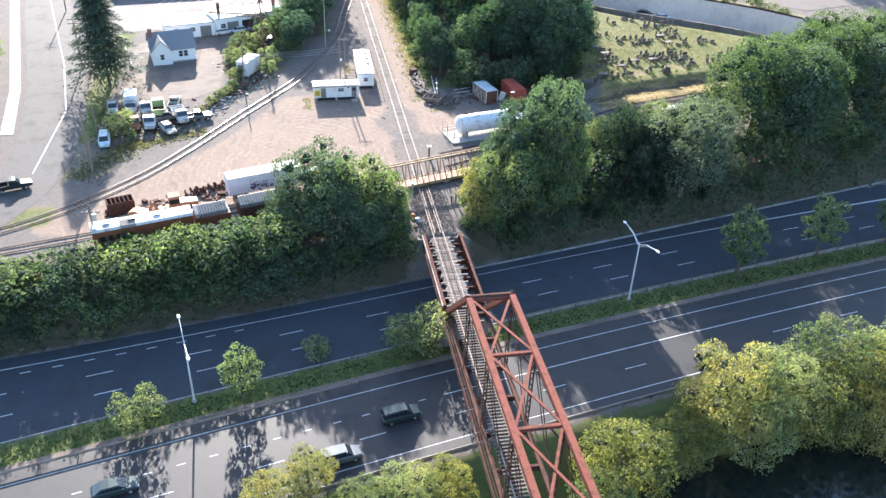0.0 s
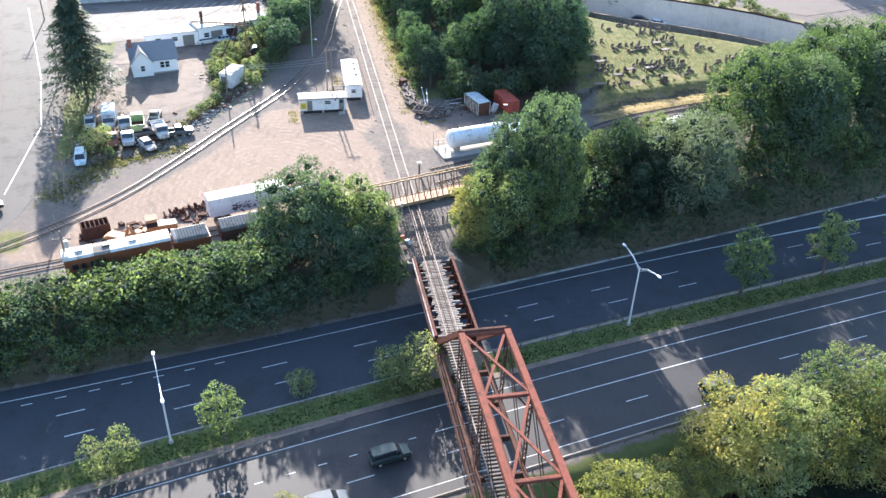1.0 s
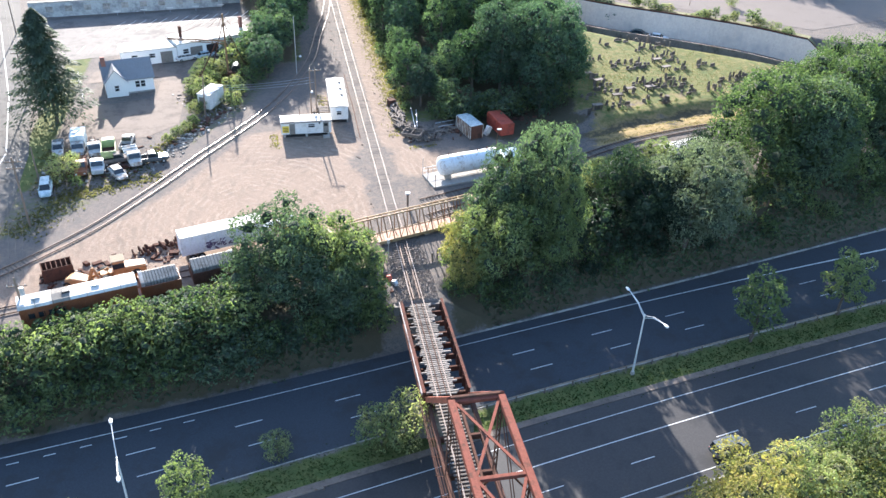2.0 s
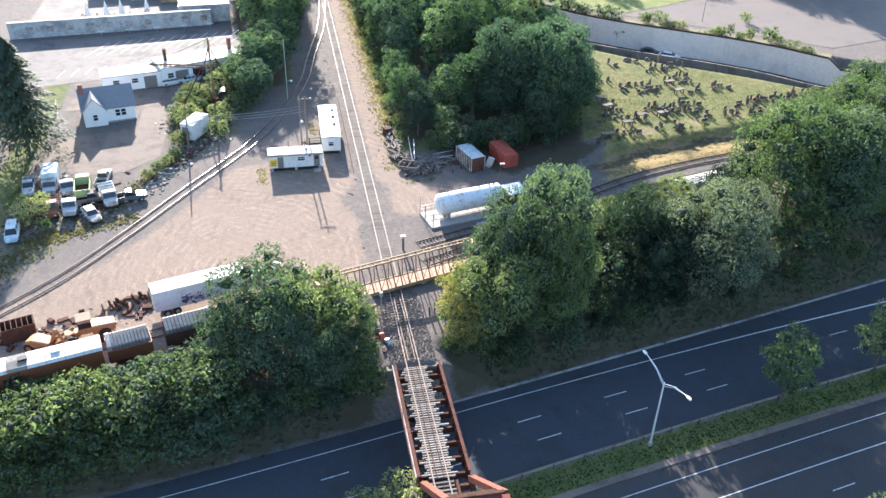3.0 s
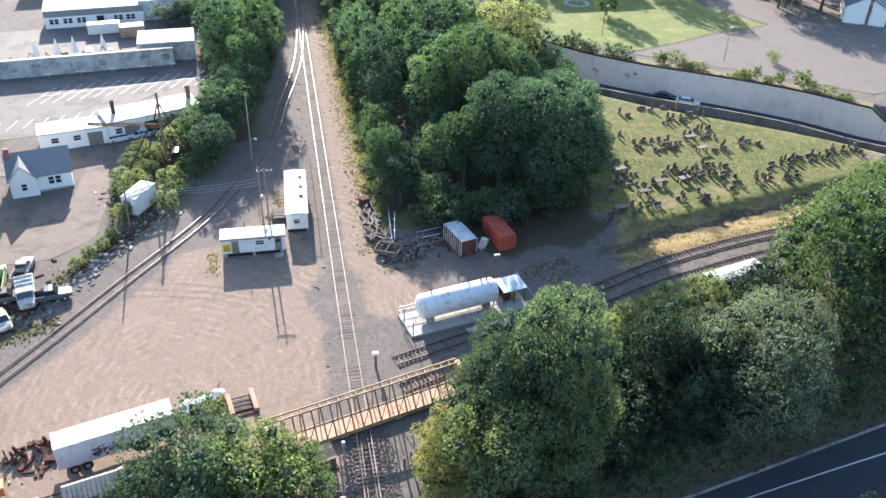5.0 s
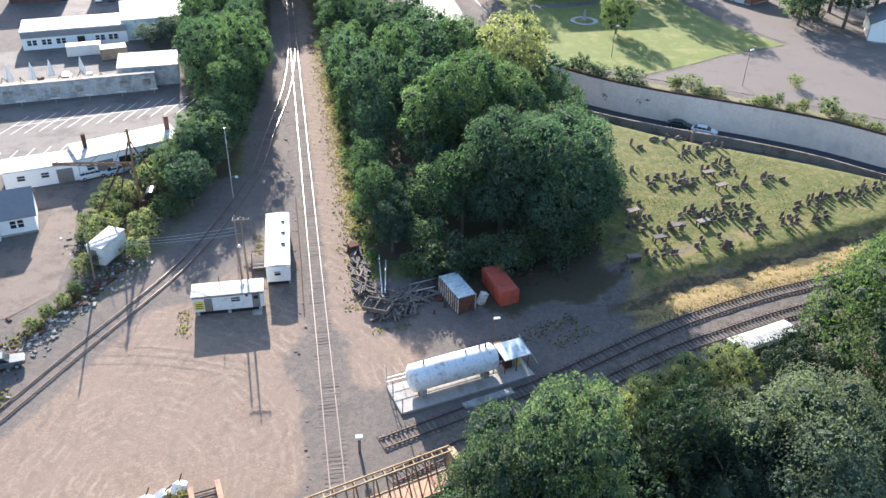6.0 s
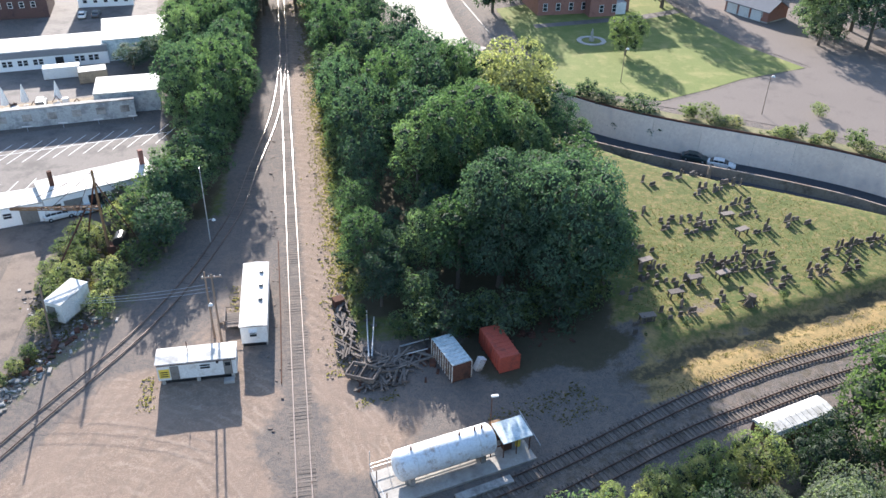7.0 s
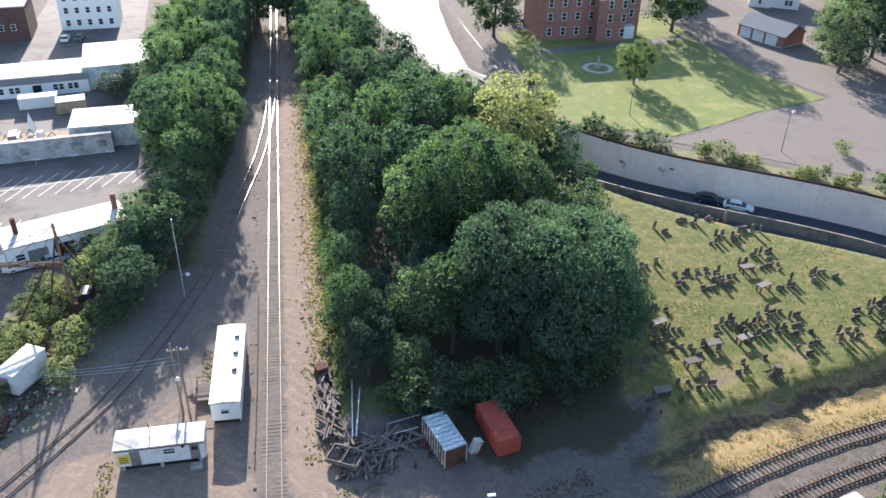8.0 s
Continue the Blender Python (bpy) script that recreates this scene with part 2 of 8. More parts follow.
WALL_GREY = surface("weathered_grey_wall", (0.34, 0.36, 0.37), (0.48, 0.50, 0.50), 0.4, 3, 0.9, 0, 0.2, (0.22, 0.23, 0.24), 0.5, 0.8)
GLASS_DARK = surface("dark_window_glass", (0.015, 0.02, 0.025), (0.03, 0.035, 0.04), 0.5, 3, 0.08, 0, 0.0, spec=0.8)
TAN = surface("tan_trodden_gravel", (0.26, 0.21, 0.15), (0.36, 0.30, 0.22), 0.25, 4, 0.95, 0, 0.3, (0.18, 0.15, 0.12), 0.4, 0.6, spec=0.15)
TRUCK_GREEN = surface("pale_green_truck_paint", (0.30, 0.38, 0.16), (0.40, 0.47, 0.22), 0.8, 6, 0.5, 0, 0.1, (0.2, 0.16, 0.1), 1.0, 0.5)
PURPLE = surface("purple_spray_paint", (0.10, 0.07, 0.13), (0.16, 0.11, 0.19), 2.0, 9, 0.7, 0, 0.0)
WATER_M, N_, L_, P_ = nodes_of("river_water")
P_.inputs["Base Color"].default_value, P_.inputs["Roughness"].default_value = (0.012, 0.018, 0.016, 1), 0.08
b_ = N_.new("ShaderNodeBump")
b_.inputs["Strength"].default_value = 0.12
L_.new(noise_node(N_, L_, 1.2, 3, 0.6, N_.new("ShaderNodeTexCoord").outputs["Object"]), b_.inputs["Height"])
L_.new(b_.outputs[0], P_.inputs["Normal"])


# ---- mesh building ----
class Geo:
    """Collects vertices and faces of one mesh."""

    def __init__(self):
        self.v, self.f = [], []

    def add(self, verts, faces):
        o = len(self.v)
        self.v += [tuple(p) for p in verts]
        self.f += [tuple(o + i for i in q) for q in faces]
        return self

    def box(self, x, y, z, sx, sy, sz, rz=0.0, m=None):
        """A box centred at x, y with its underside at z; edges slightly chamfered at the top."""
        c, s = math.cos(radians(rz)), math.sin(radians(rz))
        pts = []
        e = min(0.04, 0.15 * min(sx, sy, sz))
        for zz, k in ((0, 0), (sz - e, 0), (sz, e)):
            for ux, uy in ((-1, -1), (1, -1), (1, 1), (-1, 1)):
                dx, dy = ux * (sx / 2 - k), uy * (sy / 2 - k)
                pts.append((x + c * dx - s * dy, y + s * dx + c * dy, z + zz))
        if m is not None:
            pts = [m @ Vector(p) for p in pts]
        fs = [(3, 2, 1, 0), (8, 9, 10, 11)]
        for o in (0, 4):
            fs += [(o + i, o + (i + 1) % 4, o + 4 + (i + 1) % 4, o + 4 + i) for i in range(4)]
        return self.add(pts, fs)

    def beam(self, p, q, w, h, up=(0, 0, 1)):
        p, q = Vector(p), Vector(q)
        d = (q - p).normalized()
        side = d.cross(Vector(up))
        side = side.normalized() if side.length > 1e-4 else Vector((1, 0, 0))
        top = side.cross(d).normalized()
        o = [(-w / 2, -h / 2), (w / 2, -h / 2), (w / 2, h / 2), (-w / 2, h / 2)]
        pts = [p + side * a + top * b for a, b in o] + [q + side * a + top * b for a, b in o]
        return self.add(pts, [(3, 2, 1, 0), (4, 5, 6, 7)] + [(i, (i + 1) % 4, 4 + (i + 1) % 4, 4 + i) for i in range(4)])

    def tube(self, p, q, r, r2=None, n=8):
        p, q = Vector(p), Vector(q)
        r2 = r if r2 is None else r2
        d = (q - p).normalized()
        a = d.orthogonal().normalized()
        b = d.cross(a)
        pts = [p + (a * math.cos(t) + b * math.sin(t)) * r for t in [2 * math.pi * i / n for i in range(n)]]
        pts += [q + (a * math.cos(t) + b * math.sin(t)) * r2 for t in [2 * math.pi * i / n for i in range(n)]]
        return self.add(pts, [tuple(range(n))[::-1], tuple(range(n, 2 * n))] + [(i, (i + 1) % n, n + (i + 1) % n, n + i) for i in range(n)])

    def path(self, pts, r, n=6):
        for a, b in zip(pts, pts[1:]):
            self.tube(a, b, r, n=n)
        return self

    def loft(self, rings, caps=True):
        n = len(rings[0])
        fs = []
        for k in range(len(rings) - 1):
            fs += [(k * n + i, k * n + (i + 1) % n, (k + 1) * n + (i + 1) % n, (k + 1) * n + i) for i in range(n)]
        if caps:
            fs += [tuple(range(n))[::-1], tuple(range((len(rings) - 1) * n, len(rings) * n))]
        return self.add([p for r in rings for p in r], fs)

    def extrude(self, poly, z0, z1):
        """An upright prism over a ground plan that runs anticlockwise."""
        return self.loft([[(x, y, z0) for x, y in poly], [(x, y, z1) for x, y in poly]])

    def mesh(self, name, mat, smooth=False):
        me = bpy.data.meshes.new(name)
        me.from_pydata(self.v, [], self.f)
        me.validate()
        me.materials.append(mat)
        if smooth:
            me.polygons.foreach_set("use_smooth", [True] * len(me.polygons))
        me.update()
        return me


def thing(name, label, category, m=None, group="", kind=""):
    ob = new(name)
    ob.empty_display_size = 0.2
    if m is not None:
        ob.matrix_basis = m
    return tagged(ob, label, category, group, kind)


def part(name, geo, mat, parent, label="", smooth=False):
    data = geo if isinstance(geo, bpy.types.Mesh) else geo.mesh(name, mat, smooth)
    ob = new(name, data)
    ob.parent = parent
    return tagged(ob, label)


def solid(name, geo, mat, label="", category="", kind="", group="", smooth=False):
    return tagged(new(name, geo.mesh(name, mat, smooth)), label, category, group, kind)


def sstep(t):
    t = np.clip(t, 0, 1)
    return t * t * (3 - 2 * t)


# ---- the lie of the land ----
HIGHWAY_Z, RIVER_Z = -5.0, -9.6


def hw(x, o):
    """y of the highway's line whose place at x = 0 is o."""
    bend = np.where(np.asarray(x) < 0, np.interp(o, (83.0, 90.0, 93.0), (-0.0003, 0.0001, 0.0004)), np.interp(o, (83.0, 89.0, 93.2, 95.0), (-0.0003, -0.00025, -0.00045, 0.0001)))
    return o + 0.2145 * x + bend * x * x


WALL = [(40, 236), (45, 222), (51, 211.5), (56, 205.3), (61.4, 200.4), (68, 195.5), (75, 191), (83, 185.6), (91, 179.2), (98.6, 171.0), (107, 164.5)]   # foot of the retaining wall


def wall_side(x, y):
    """Metres behind the retaining wall's line (positive on the lawn)."""
    xs, ys = [p[0] for p in WALL], [p[1] for p in WALL]
    return (y - np.interp(x, xs, ys)) * 0.72


def land(x, y):
    x, y = np.asarray(x, float), np.asarray(y, float)
    far, near = hw(x, 95.4), hw(x, 61.5)
    up = sstep((y - far) / 6.5)
    down = sstep((near - y) / 9.0)
    z = HIGHWAY_Z * (1 - up) + (RIVER_Z - 0.8 - HIGHWAY_Z) * down
    z = z + 2.2 * sstep((x - 20) / 26) * sstep((y - 112) / 14)                 # the cemetery side is higher
    bed = -0.06 - 0.62 * np.maximum(0, np.abs(x) - 2.7)                          # the railway's own bank behind the bridge
    z = np.where((y > 97.9) & (y < 112), np.maximum(z, bed), z)
    d = wall_side(x, y)
    z = np.where(x > 38, z + (6.2 - 2.2) * sstep((d - 1.6) / 0.9) * sstep((x - 38) / 6), z)
    front = np.interp(x, (20, 40, 60, 100), (141.5, 143.5, 148.3, 157.5))
    z = z + 0.9 * sstep((y - front + 1.4) / 1.4) * sstep((x - 34) / 6) * sstep((-d - 8.5) / 2.5) - 0.35 * np.exp(-((y - front + 3.2) / 0.9) ** 2) * sstep((x - 34) / 6)
    road_cut = sstep((d + 9.5) / 1.5) * sstep((1.5 - d) / 0.6) * sstep((x - 44) / 5)
    z = z - 1.1 * road_cut
    fade = sstep((np.hypot(x, y - 150) - 330) / 200)                      # level far away
    return z * (1 - fade)

# ---- ground ----
def inside(px, py, poly):
    c = np.zeros(px.shape, bool)
    for (x0, y0), (x1, y1) in zip(poly, poly[1:] + poly[:1]):
        if y0 == y1:
            continue
        hit = ((y0 > py) != (y1 > py)) & (px < (x1 - x0) * (py - y0) / (y1 - y0) + x0)
        c ^= hit
    return c


CEMETERY = [(38, 146.5), (58, 150.5), (76, 154.5), (96, 160), (96, 166), (87, 172), (69, 184), (56, 195.5), (49, 204), (44, 196), (42, 165)]
LAWN = [(51, 216), (60, 210.5), (68, 206.5), (80, 211), (88, 214.8), (104.4, 219.2), (100, 230), (98, 234), (95, 254), (95, 274), (80, 276), (51, 266)]


def ground_material():
    m, N, L, P = nodes_of("ground_cover")
    geo = N.new("ShaderNodeNewGeometry")
    pos = geo.outputs["Position"]
    att = N.new("ShaderNodeVertexColor")
    att.layer_name = "cover"
    sep = N.new("ShaderNodeSeparateColor")
    L.new(att.outputs["Color"], sep.inputs[0])
    n1, n2, n3 = noise_node(N, L, 0.12, 5, 0.65, pos), noise_node(N, L, 1.1, 6, 0.7, pos), noise_node(N, L, 9.0, 4, 0.7, pos)
    gravel = ramp(N, L, n3, [(0.25, (0.075, 0.064, 0.057)), (0.5, (0.145, 0.126, 0.112)), (0.78, (0.27, 0.235, 0.21))])
    gravel = mix(N, L, ramp(N, L, n1, [(0.4, (0, 0, 0)), (0.6, (0.55, 0.55, 0.55))]), gravel, (0.115, 0.107, 0.102))
    gravel = mix(N, L, ramp(N, L, noise_node(N, L, 0.7, 7, 0.75, pos, 1.5), [(0.46, (0, 0, 0)), (0.6, (0.6, 0.6, 0.6))]), gravel, (0.215, 0.17, 0.14))
    gravel = mix(N, L, ramp(N, L, noise_node(N, L, 3.2, 4, 0.7, pos), [(0.56, (0, 0, 0)), (0.66, (0.8, 0.8, 0.8))]), gravel, (0.085, 0.078, 0.072))
    dirt = mix(N, L, n2, (0.228, 0.164, 0.121), (0.318, 0.238, 0.182))
    dirt = mix(N, L, ramp(N, L, n3, [(0.35, (0, 0, 0)), (0.75, (0.6, 0.6, 0.6))]), dirt, (0.222, 0.165, 0.126))
    scuff = N.new("ShaderNodeMapping")                 # faint scuffs drawn out along the yard
    scuff.inputs["Scale"].default_value, scuff.inputs["Rotation"].default_value = (0.85, 1.0, 1), (0, 0, 0.5)
    L.new(pos, scuff.inputs["Vector"])
    n4 = noise_node(N, L, 0.45, 7, 0.75, scuff.outputs[0], 3.2)
    dirt = mix(N, L, ramp(N, L, n4, [(0.42, (0, 0, 0)), (0.6, (0.7, 0.7, 0.7))]), dirt, (0.20, 0.148, 0.116))
    dirt = mix(N, L, ramp(N, L, noise_node(N, L, 1.9, 7, 0.8, scuff.outputs[0], 2.6), [(0.47, (0, 0, 0)), (0.64, (0.55, 0.55, 0.55))]), dirt, (0.14, 0.11, 0.09))
    dirt = mix(N, L, ramp(N, L, noise_node(N, L, 1.1, 7, 0.82, scuff.outputs[0], 3.5), [(0.5, (0, 0, 0)), (0.6, (0.6, 0.6, 0.6))]), dirt, (0.385, 0.305, 0.240))
    for cx, cy, scale, tone, amount in ((-9, 127, 0.19, (0.15, 0.120, 0.098), 0.42), (-21, 121, 0.27, (0.385, 0.315, 0.25), 0.4), (-13, 139, 0.23, (0.165, 0.132, 0.108), 0.38)):      # arcs left by turning wheels
        turn = N.new("ShaderNodeMapping")
        turn.inputs["Location"].default_value, turn.inputs["Scale"].default_value = (-cx, -cy * 0.8, 0), (1, 0.8, 1)
        L.new(pos, turn.inputs["Vector"])
        arc = N.new("ShaderNodeTexWave")
        arc.wave_type, arc.rings_direction = "RINGS", "Z"
        arc.inputs["Scale"].default_value, arc.inputs["Distortion"].default_value = scale, 14.0
        arc.inputs["Detail"].default_value, arc.inputs["Detail Scale"].default_value, arc.inputs["Detail Roughness"].default_value = 5.0, 0.22, 0.68
        L.new(turn.outputs[0], arc.inputs["Vector"])
        patchy = ramp(N, L, noise_node(N, L, 0.33, 4, 0.6, turn.outputs[0]), [(0.46, (0, 0, 0)), (0.6, (1, 1, 1))])
        worn = mix(N, L, 1.0, ramp(N, L, arc.outputs["Fac"], [(0.6, (0, 0, 0)), (0.9, (amount, amount, amount))]), patchy, "MULTIPLY")
        dirt = mix(N, L, worn, dirt, tone)
    dirt = mix(N, L, ramp(N, L, noise_node(N, L, 4.5, 5, 0.8, pos, 0.8), [(0.50, (0, 0, 0)), (0.66, (0.6, 0.6, 0.6))]), dirt, (0.15, 0.118, 0.095))
    dirt = mix(N, L, ramp(N, L, n1, [(0.42, (0, 0, 0)), (0.62, (0.5, 0.5, 0.5))]), dirt, (0.25, 0.190, 0.150))
    grass = mix(N, L, n2, (0.048, 0.078, 0.024), (0.128, 0.143, 0.050))
    grass = mix(N, L, ramp(N, L, noise_node(N, L, 0.35, 6, 0.75, pos, 1.0), [(0.40, (0, 0, 0)), (0.60, (0.75, 0.75, 0.75))]), grass, (0.172, 0.153, 0.058))
    grass = mix(N, L, ramp(N, L, n3, [(0.35, (0, 0, 0)), (0.7, (0.7, 0.7, 0.7))]), grass, (0.075, 0.11, 0.034))
    straw = mix(N, L, n2, (0.27, 0.18, 0.083), (0.40, 0.28, 0.135))
    straw = mix(N, L, ramp(N, L, n3, [(0.4, (0, 0, 0)), (0.75, (0.6, 0.6, 0.6))]), straw, (0.22, 0.20, 0.08))
    straw = mix(N, L, ramp(N, L, n4, [(0.46, (0, 0, 0)), (0.6, (0.75, 0.75, 0.75))]), straw, (0.19, 0.16, 0.075))
    # Leaf litter, also used where tree and ditch shade is painted on.
    litter_and_shade = mix(N, L, n2, (0.055, 0.043, 0.031), (0.125, 0.094, 0.068))
    litter_and_shade = mix(N, L, ramp(N, L, n3, [(0.35, (0, 0, 0)), (0.7, (0.7, 0.7, 0.7))]), litter_and_shade, (0.05, 0.065, 0.03))

    def soft(channel):
        a = N.new("ShaderNodeMath")
        a.operation = "MULTIPLY_ADD"
        L.new(n2, a.inputs[0])
        a.inputs[1].default_value = 0.9
        s = N.new("ShaderNodeMath")
        s.operation = "SUBTRACT"
        L.new(channel, s.inputs[0])
        s.inputs[1].default_value = 0.45
        L.new(s.outputs[0], a.inputs[2])
        return ramp(N, L, a.outputs[0], [(0.38, (0, 0, 0)), (0.62, (1, 1, 1))])
    c = mix(N, L, soft(sep.outputs["Green"]), gravel, dirt)
    c = mix(N, L, soft(sep.outputs["Blue"]), c, straw)
    c = mix(N, L, soft(sep.outputs["Red"]), c, grass)
    c = mix(N, L, soft(att.outputs["Alpha"]), c, litter_and_shade)
    L.new(c, P.inputs["Base Color"])
    P.inputs["Roughness"].default_value, P.inputs["Specular IOR Level"].default_value = 0.95, 0.15
    b = N.new("ShaderNodeBump")
    b.inputs["Strength"].default_value, b.inputs["Distance"].default_value = 0.6, 0.12
    L.new(n3, b.inputs["Height"])
    L.new(b.outputs[0], P.inputs["Normal"])
    return m


def axis(lo, hi, fine, far):
    a = list(np.arange(lo, hi + fine / 2, fine))
    step, p = fine, hi
    while p < far:
        step *= 1.6
        p += step
        a.append(p)
    step, p = fine, lo
    while p > -far:
        step *= 1.6
        p -= step
        a.insert(0, p)
    return np.array(a)


def build_ground():
    xs, ys = axis(-95, 135, 1.0, 2500), axis(30, 330, 1.0, 2500)
    X, Y = np.meshgrid(xs, ys)
    Z = land(X, Y)
    Z = Z + np.where(Z < HIGHWAY_Z - 0.2, 0.25 * np.sin(X * 0.7) * np.sin(Y * 0.9 + X * 0.3), 0) + 0.03 * np.sin(X * 1.3 + 0.5 * Y) * np.sin(Y * 1.1)
    nx = len(xs)
    V = np.stack([X, Y, Z], -1).reshape(-1, 3)
    i = np.arange(nx - 1)[None, :] + nx * np.arange(len(ys) - 1)[:, None]
    F = np.stack([i, i + 1, i + nx + 1, i + nx], -1).reshape(-1, 4)
    me = bpy.data.meshes.new("ground")
    me.from_pydata(V.tolist(), [], F.tolist())
    me.polygons.foreach_set("use_smooth", [True] * len(me.polygons))
    R, G, B, A = [np.zeros(X.shape) for _ in range(4)]
    XW, YW = X + 1.1 * np.sin(0.55 * Y + 1.0) + 0.8 * np.sin(1.3 * Y + 0.4 * X), Y + 1.1 * np.sin(0.6 * X) + 0.7 * np.sin(1.4 * X + 0.3 * Y)
    # open yard: pale trodden dirt west of the line and a patch in front of the tank
    siding = np.interp(Y, (110, 124, 135.6, 143.6, 152, 161, 172, 192), (-60, -42, -32.5, -28.3, -23.5, -17.7, -13, -7))
    G = np.where((Y > 104) & (Y < 152) & (XW < -3.4 + 0.9 * np.sin(Y * 0.31)) & (X > siding + 2.5), 1.0, G)
    G = np.where((Y > 152) & (Y < 172) & (X < -2.5) & (X > siding + 6), 0.55, G)
    G = np.where((X > 2.5) & (X < 14) & (Y > 131) & (Y < 142) & (X < 2.5 + (Y - 127)), 0.9, G)
    G = np.where((X > 1.8) & (X < 7.0) & (Y > 142) & (Y < 300), 1.1, G)
    B = np.where((X > 4.2) & (X < 6.5) & (Y > 150) & (Y < 300), 0.6, B)
    R = np.where((X > 5.2) & (X < 50) & (Y > 152) & (Y < 320) & (wall_side(X, Y) < 0), 0.6, R)
    R = np.where(inside(XW, YW, CEMETERY), 0.6, R)
    B = np.where(inside(XW, YW, CEMETERY), 0.7, B)
    front = np.interp(X, (20, 40, 60, 100), (141.5, 143.5, 148.3, 157.5))
    B = np.where((XW + 1.5 * np.sin(0.9 * YW) > 38) & (Y < front - 2.2) & (Y > front - 8.4), 0.8 + 0.2 * np.sin((Y - front) * 1.7), B)
    R = np.where((XW + 1.5 * np.sin(0.9 * YW) > 39) & (Y > front - 1.6) & (Y < front + 3.0), 0.6, R)
    B = np.where((XW > 39) & (Y > front - 1.6) & (Y < front + 3.0), 0.8, B)
    R = np.where(inside(X, Y, LAWN), 0.75, R)
    B = np.where(inside(X, Y, LAWN), 0.6, B)
    G = np.where((wall_side(X, Y) > 1.5) & (X > 45) & (R < 0.1), 0.25, G)
    # verge, median and river bank
    R = np.where((Y < hw(X, 81.8)) & (Y > hw(X, 77.4)), 0.9, R)
    bank = (Y > hw(X, 95.4)) & (Y < hw(X, 104)) & (np.abs(X) > 4.2)
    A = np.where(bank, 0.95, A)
    R = np.where((Y > hw(X, 104)) & (Y < hw(X, 108)) & (X > 12), 0.5, R)
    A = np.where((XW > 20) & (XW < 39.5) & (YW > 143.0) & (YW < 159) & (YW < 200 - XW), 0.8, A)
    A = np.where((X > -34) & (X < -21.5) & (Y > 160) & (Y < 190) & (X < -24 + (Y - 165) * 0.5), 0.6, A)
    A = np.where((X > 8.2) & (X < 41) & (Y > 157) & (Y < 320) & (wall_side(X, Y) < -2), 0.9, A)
    # Ground below the western trees: their cast shade painted as dark cover.
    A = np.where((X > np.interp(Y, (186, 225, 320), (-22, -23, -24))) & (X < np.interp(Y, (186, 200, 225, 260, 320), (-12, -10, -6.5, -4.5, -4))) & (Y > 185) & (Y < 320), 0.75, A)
    R = np.where(Y < hw(X, 61.5), 0.9, R)
    low = np.interp(X, (5.2, 12.2, 32.6, 46.3, 59.8, 82, 120), (118.6, 121.4, 128.2, 132.0, 135.4, 139, 142))
    high = np.interp(X, (5.0, 13.4, 22.9, 39.6, 53.1, 64, 84, 120), (123.4, 126.1, 129.1, 134.3, 138.2, 140.4, 143.5, 147))
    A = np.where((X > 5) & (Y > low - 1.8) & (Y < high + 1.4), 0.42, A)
    # Ditch band: dark scrub, with the ditch's shadow put into the colour.
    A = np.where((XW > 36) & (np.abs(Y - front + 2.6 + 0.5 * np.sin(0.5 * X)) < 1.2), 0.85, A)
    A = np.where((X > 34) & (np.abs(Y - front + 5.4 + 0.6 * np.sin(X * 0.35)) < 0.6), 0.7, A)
    # verge of the junk yard and house plots
    R = np.where((X > siding - 9) & (X < siding - 4) & (Y > 146) & (Y < 180), 0.45, R)
    R = np.where((X < siding - 6) & (X > -58) & (Y > 112) & (Y < 134), 0.45, R)
    R = np.where((X < -53) & (X > -59) & (Y > 134) & (Y < 200), 0.8, R)
    B = np.where((X < -53) & (X > -59) & (Y > 134) & (Y < 200), 0.5, B)
    R = np.where((X > -20) & (X < -9) & (Y > 185) & (Y < 320), 0.6, R)
    R = np.where((X > 84) & (Y > 232) & (wall_side(X, Y) > 2), np.maximum(R, 0.0), R)
    R = np.where((X < -54.5) & (X > -63) & (Y > 106) & (Y < 113.5), 0.6, R)
    B = np.where((X < -54.5) & (X > -63) & (Y > 106) & (Y < 113.5), 0.6, B)
    far_away = (np.abs(X) > 140) | (Y > 335) | (Y < 20)
    R = np.where(far_away, 0.9, R)
    for chan, times in ((R, 2), (G, 8), (B, 2), (A, 3)):
        for _ in range(times):
            chan[1:-1, 1:-1] = (chan[1:-1, 1:-1] * 2 + chan[:-2, 1:-1] + chan[2:, 1:-1] + chan[1:-1, :-2] + chan[1:-1, 2:]) / 6
    layer = me.color_attributes.new("cover", "FLOAT_COLOR", "POINT")
    layer.data.foreach_set("color", np.stack([R, G, B, A], -1).reshape(-1).astype(np.float32))
    me.materials.append(ground_material())
    return tagged(new("ground", me), "gravel rail yard ground with dirt, grass and straw", "ground", kind="structure")


build_ground()


def strip(geo, o0, o1, x0, x1, z, step=3.0):
    n = max(1, int(round((x1 - x0) / step)))
    xs = [x0 + (x1 - x0) * k / n for k in range(n + 1)]
    v = [(x, float(hw(x, o)), z) for x in xs for o in (o0, o1)]
    return geo.add(v, [(2 * k, 2 * k + 2, 2 * k + 3, 2 * k + 1) for k in range(n)])


def slab_strip(geo, o0, o1, x0, x1, z0, z1, step=3.0):
    n = max(1, int(round((x1 - x0) / step)))
    xs = [x0 + (x1 - x0) * k / n for k in range(n + 1)]
    return geo.loft([[(x, float(hw(x, o0)), z0), (x, float(hw(x, o0)), z1), (x, float(hw(x, o1)), z1), (x, float(hw(x, o1)), z0)] for x in xs])


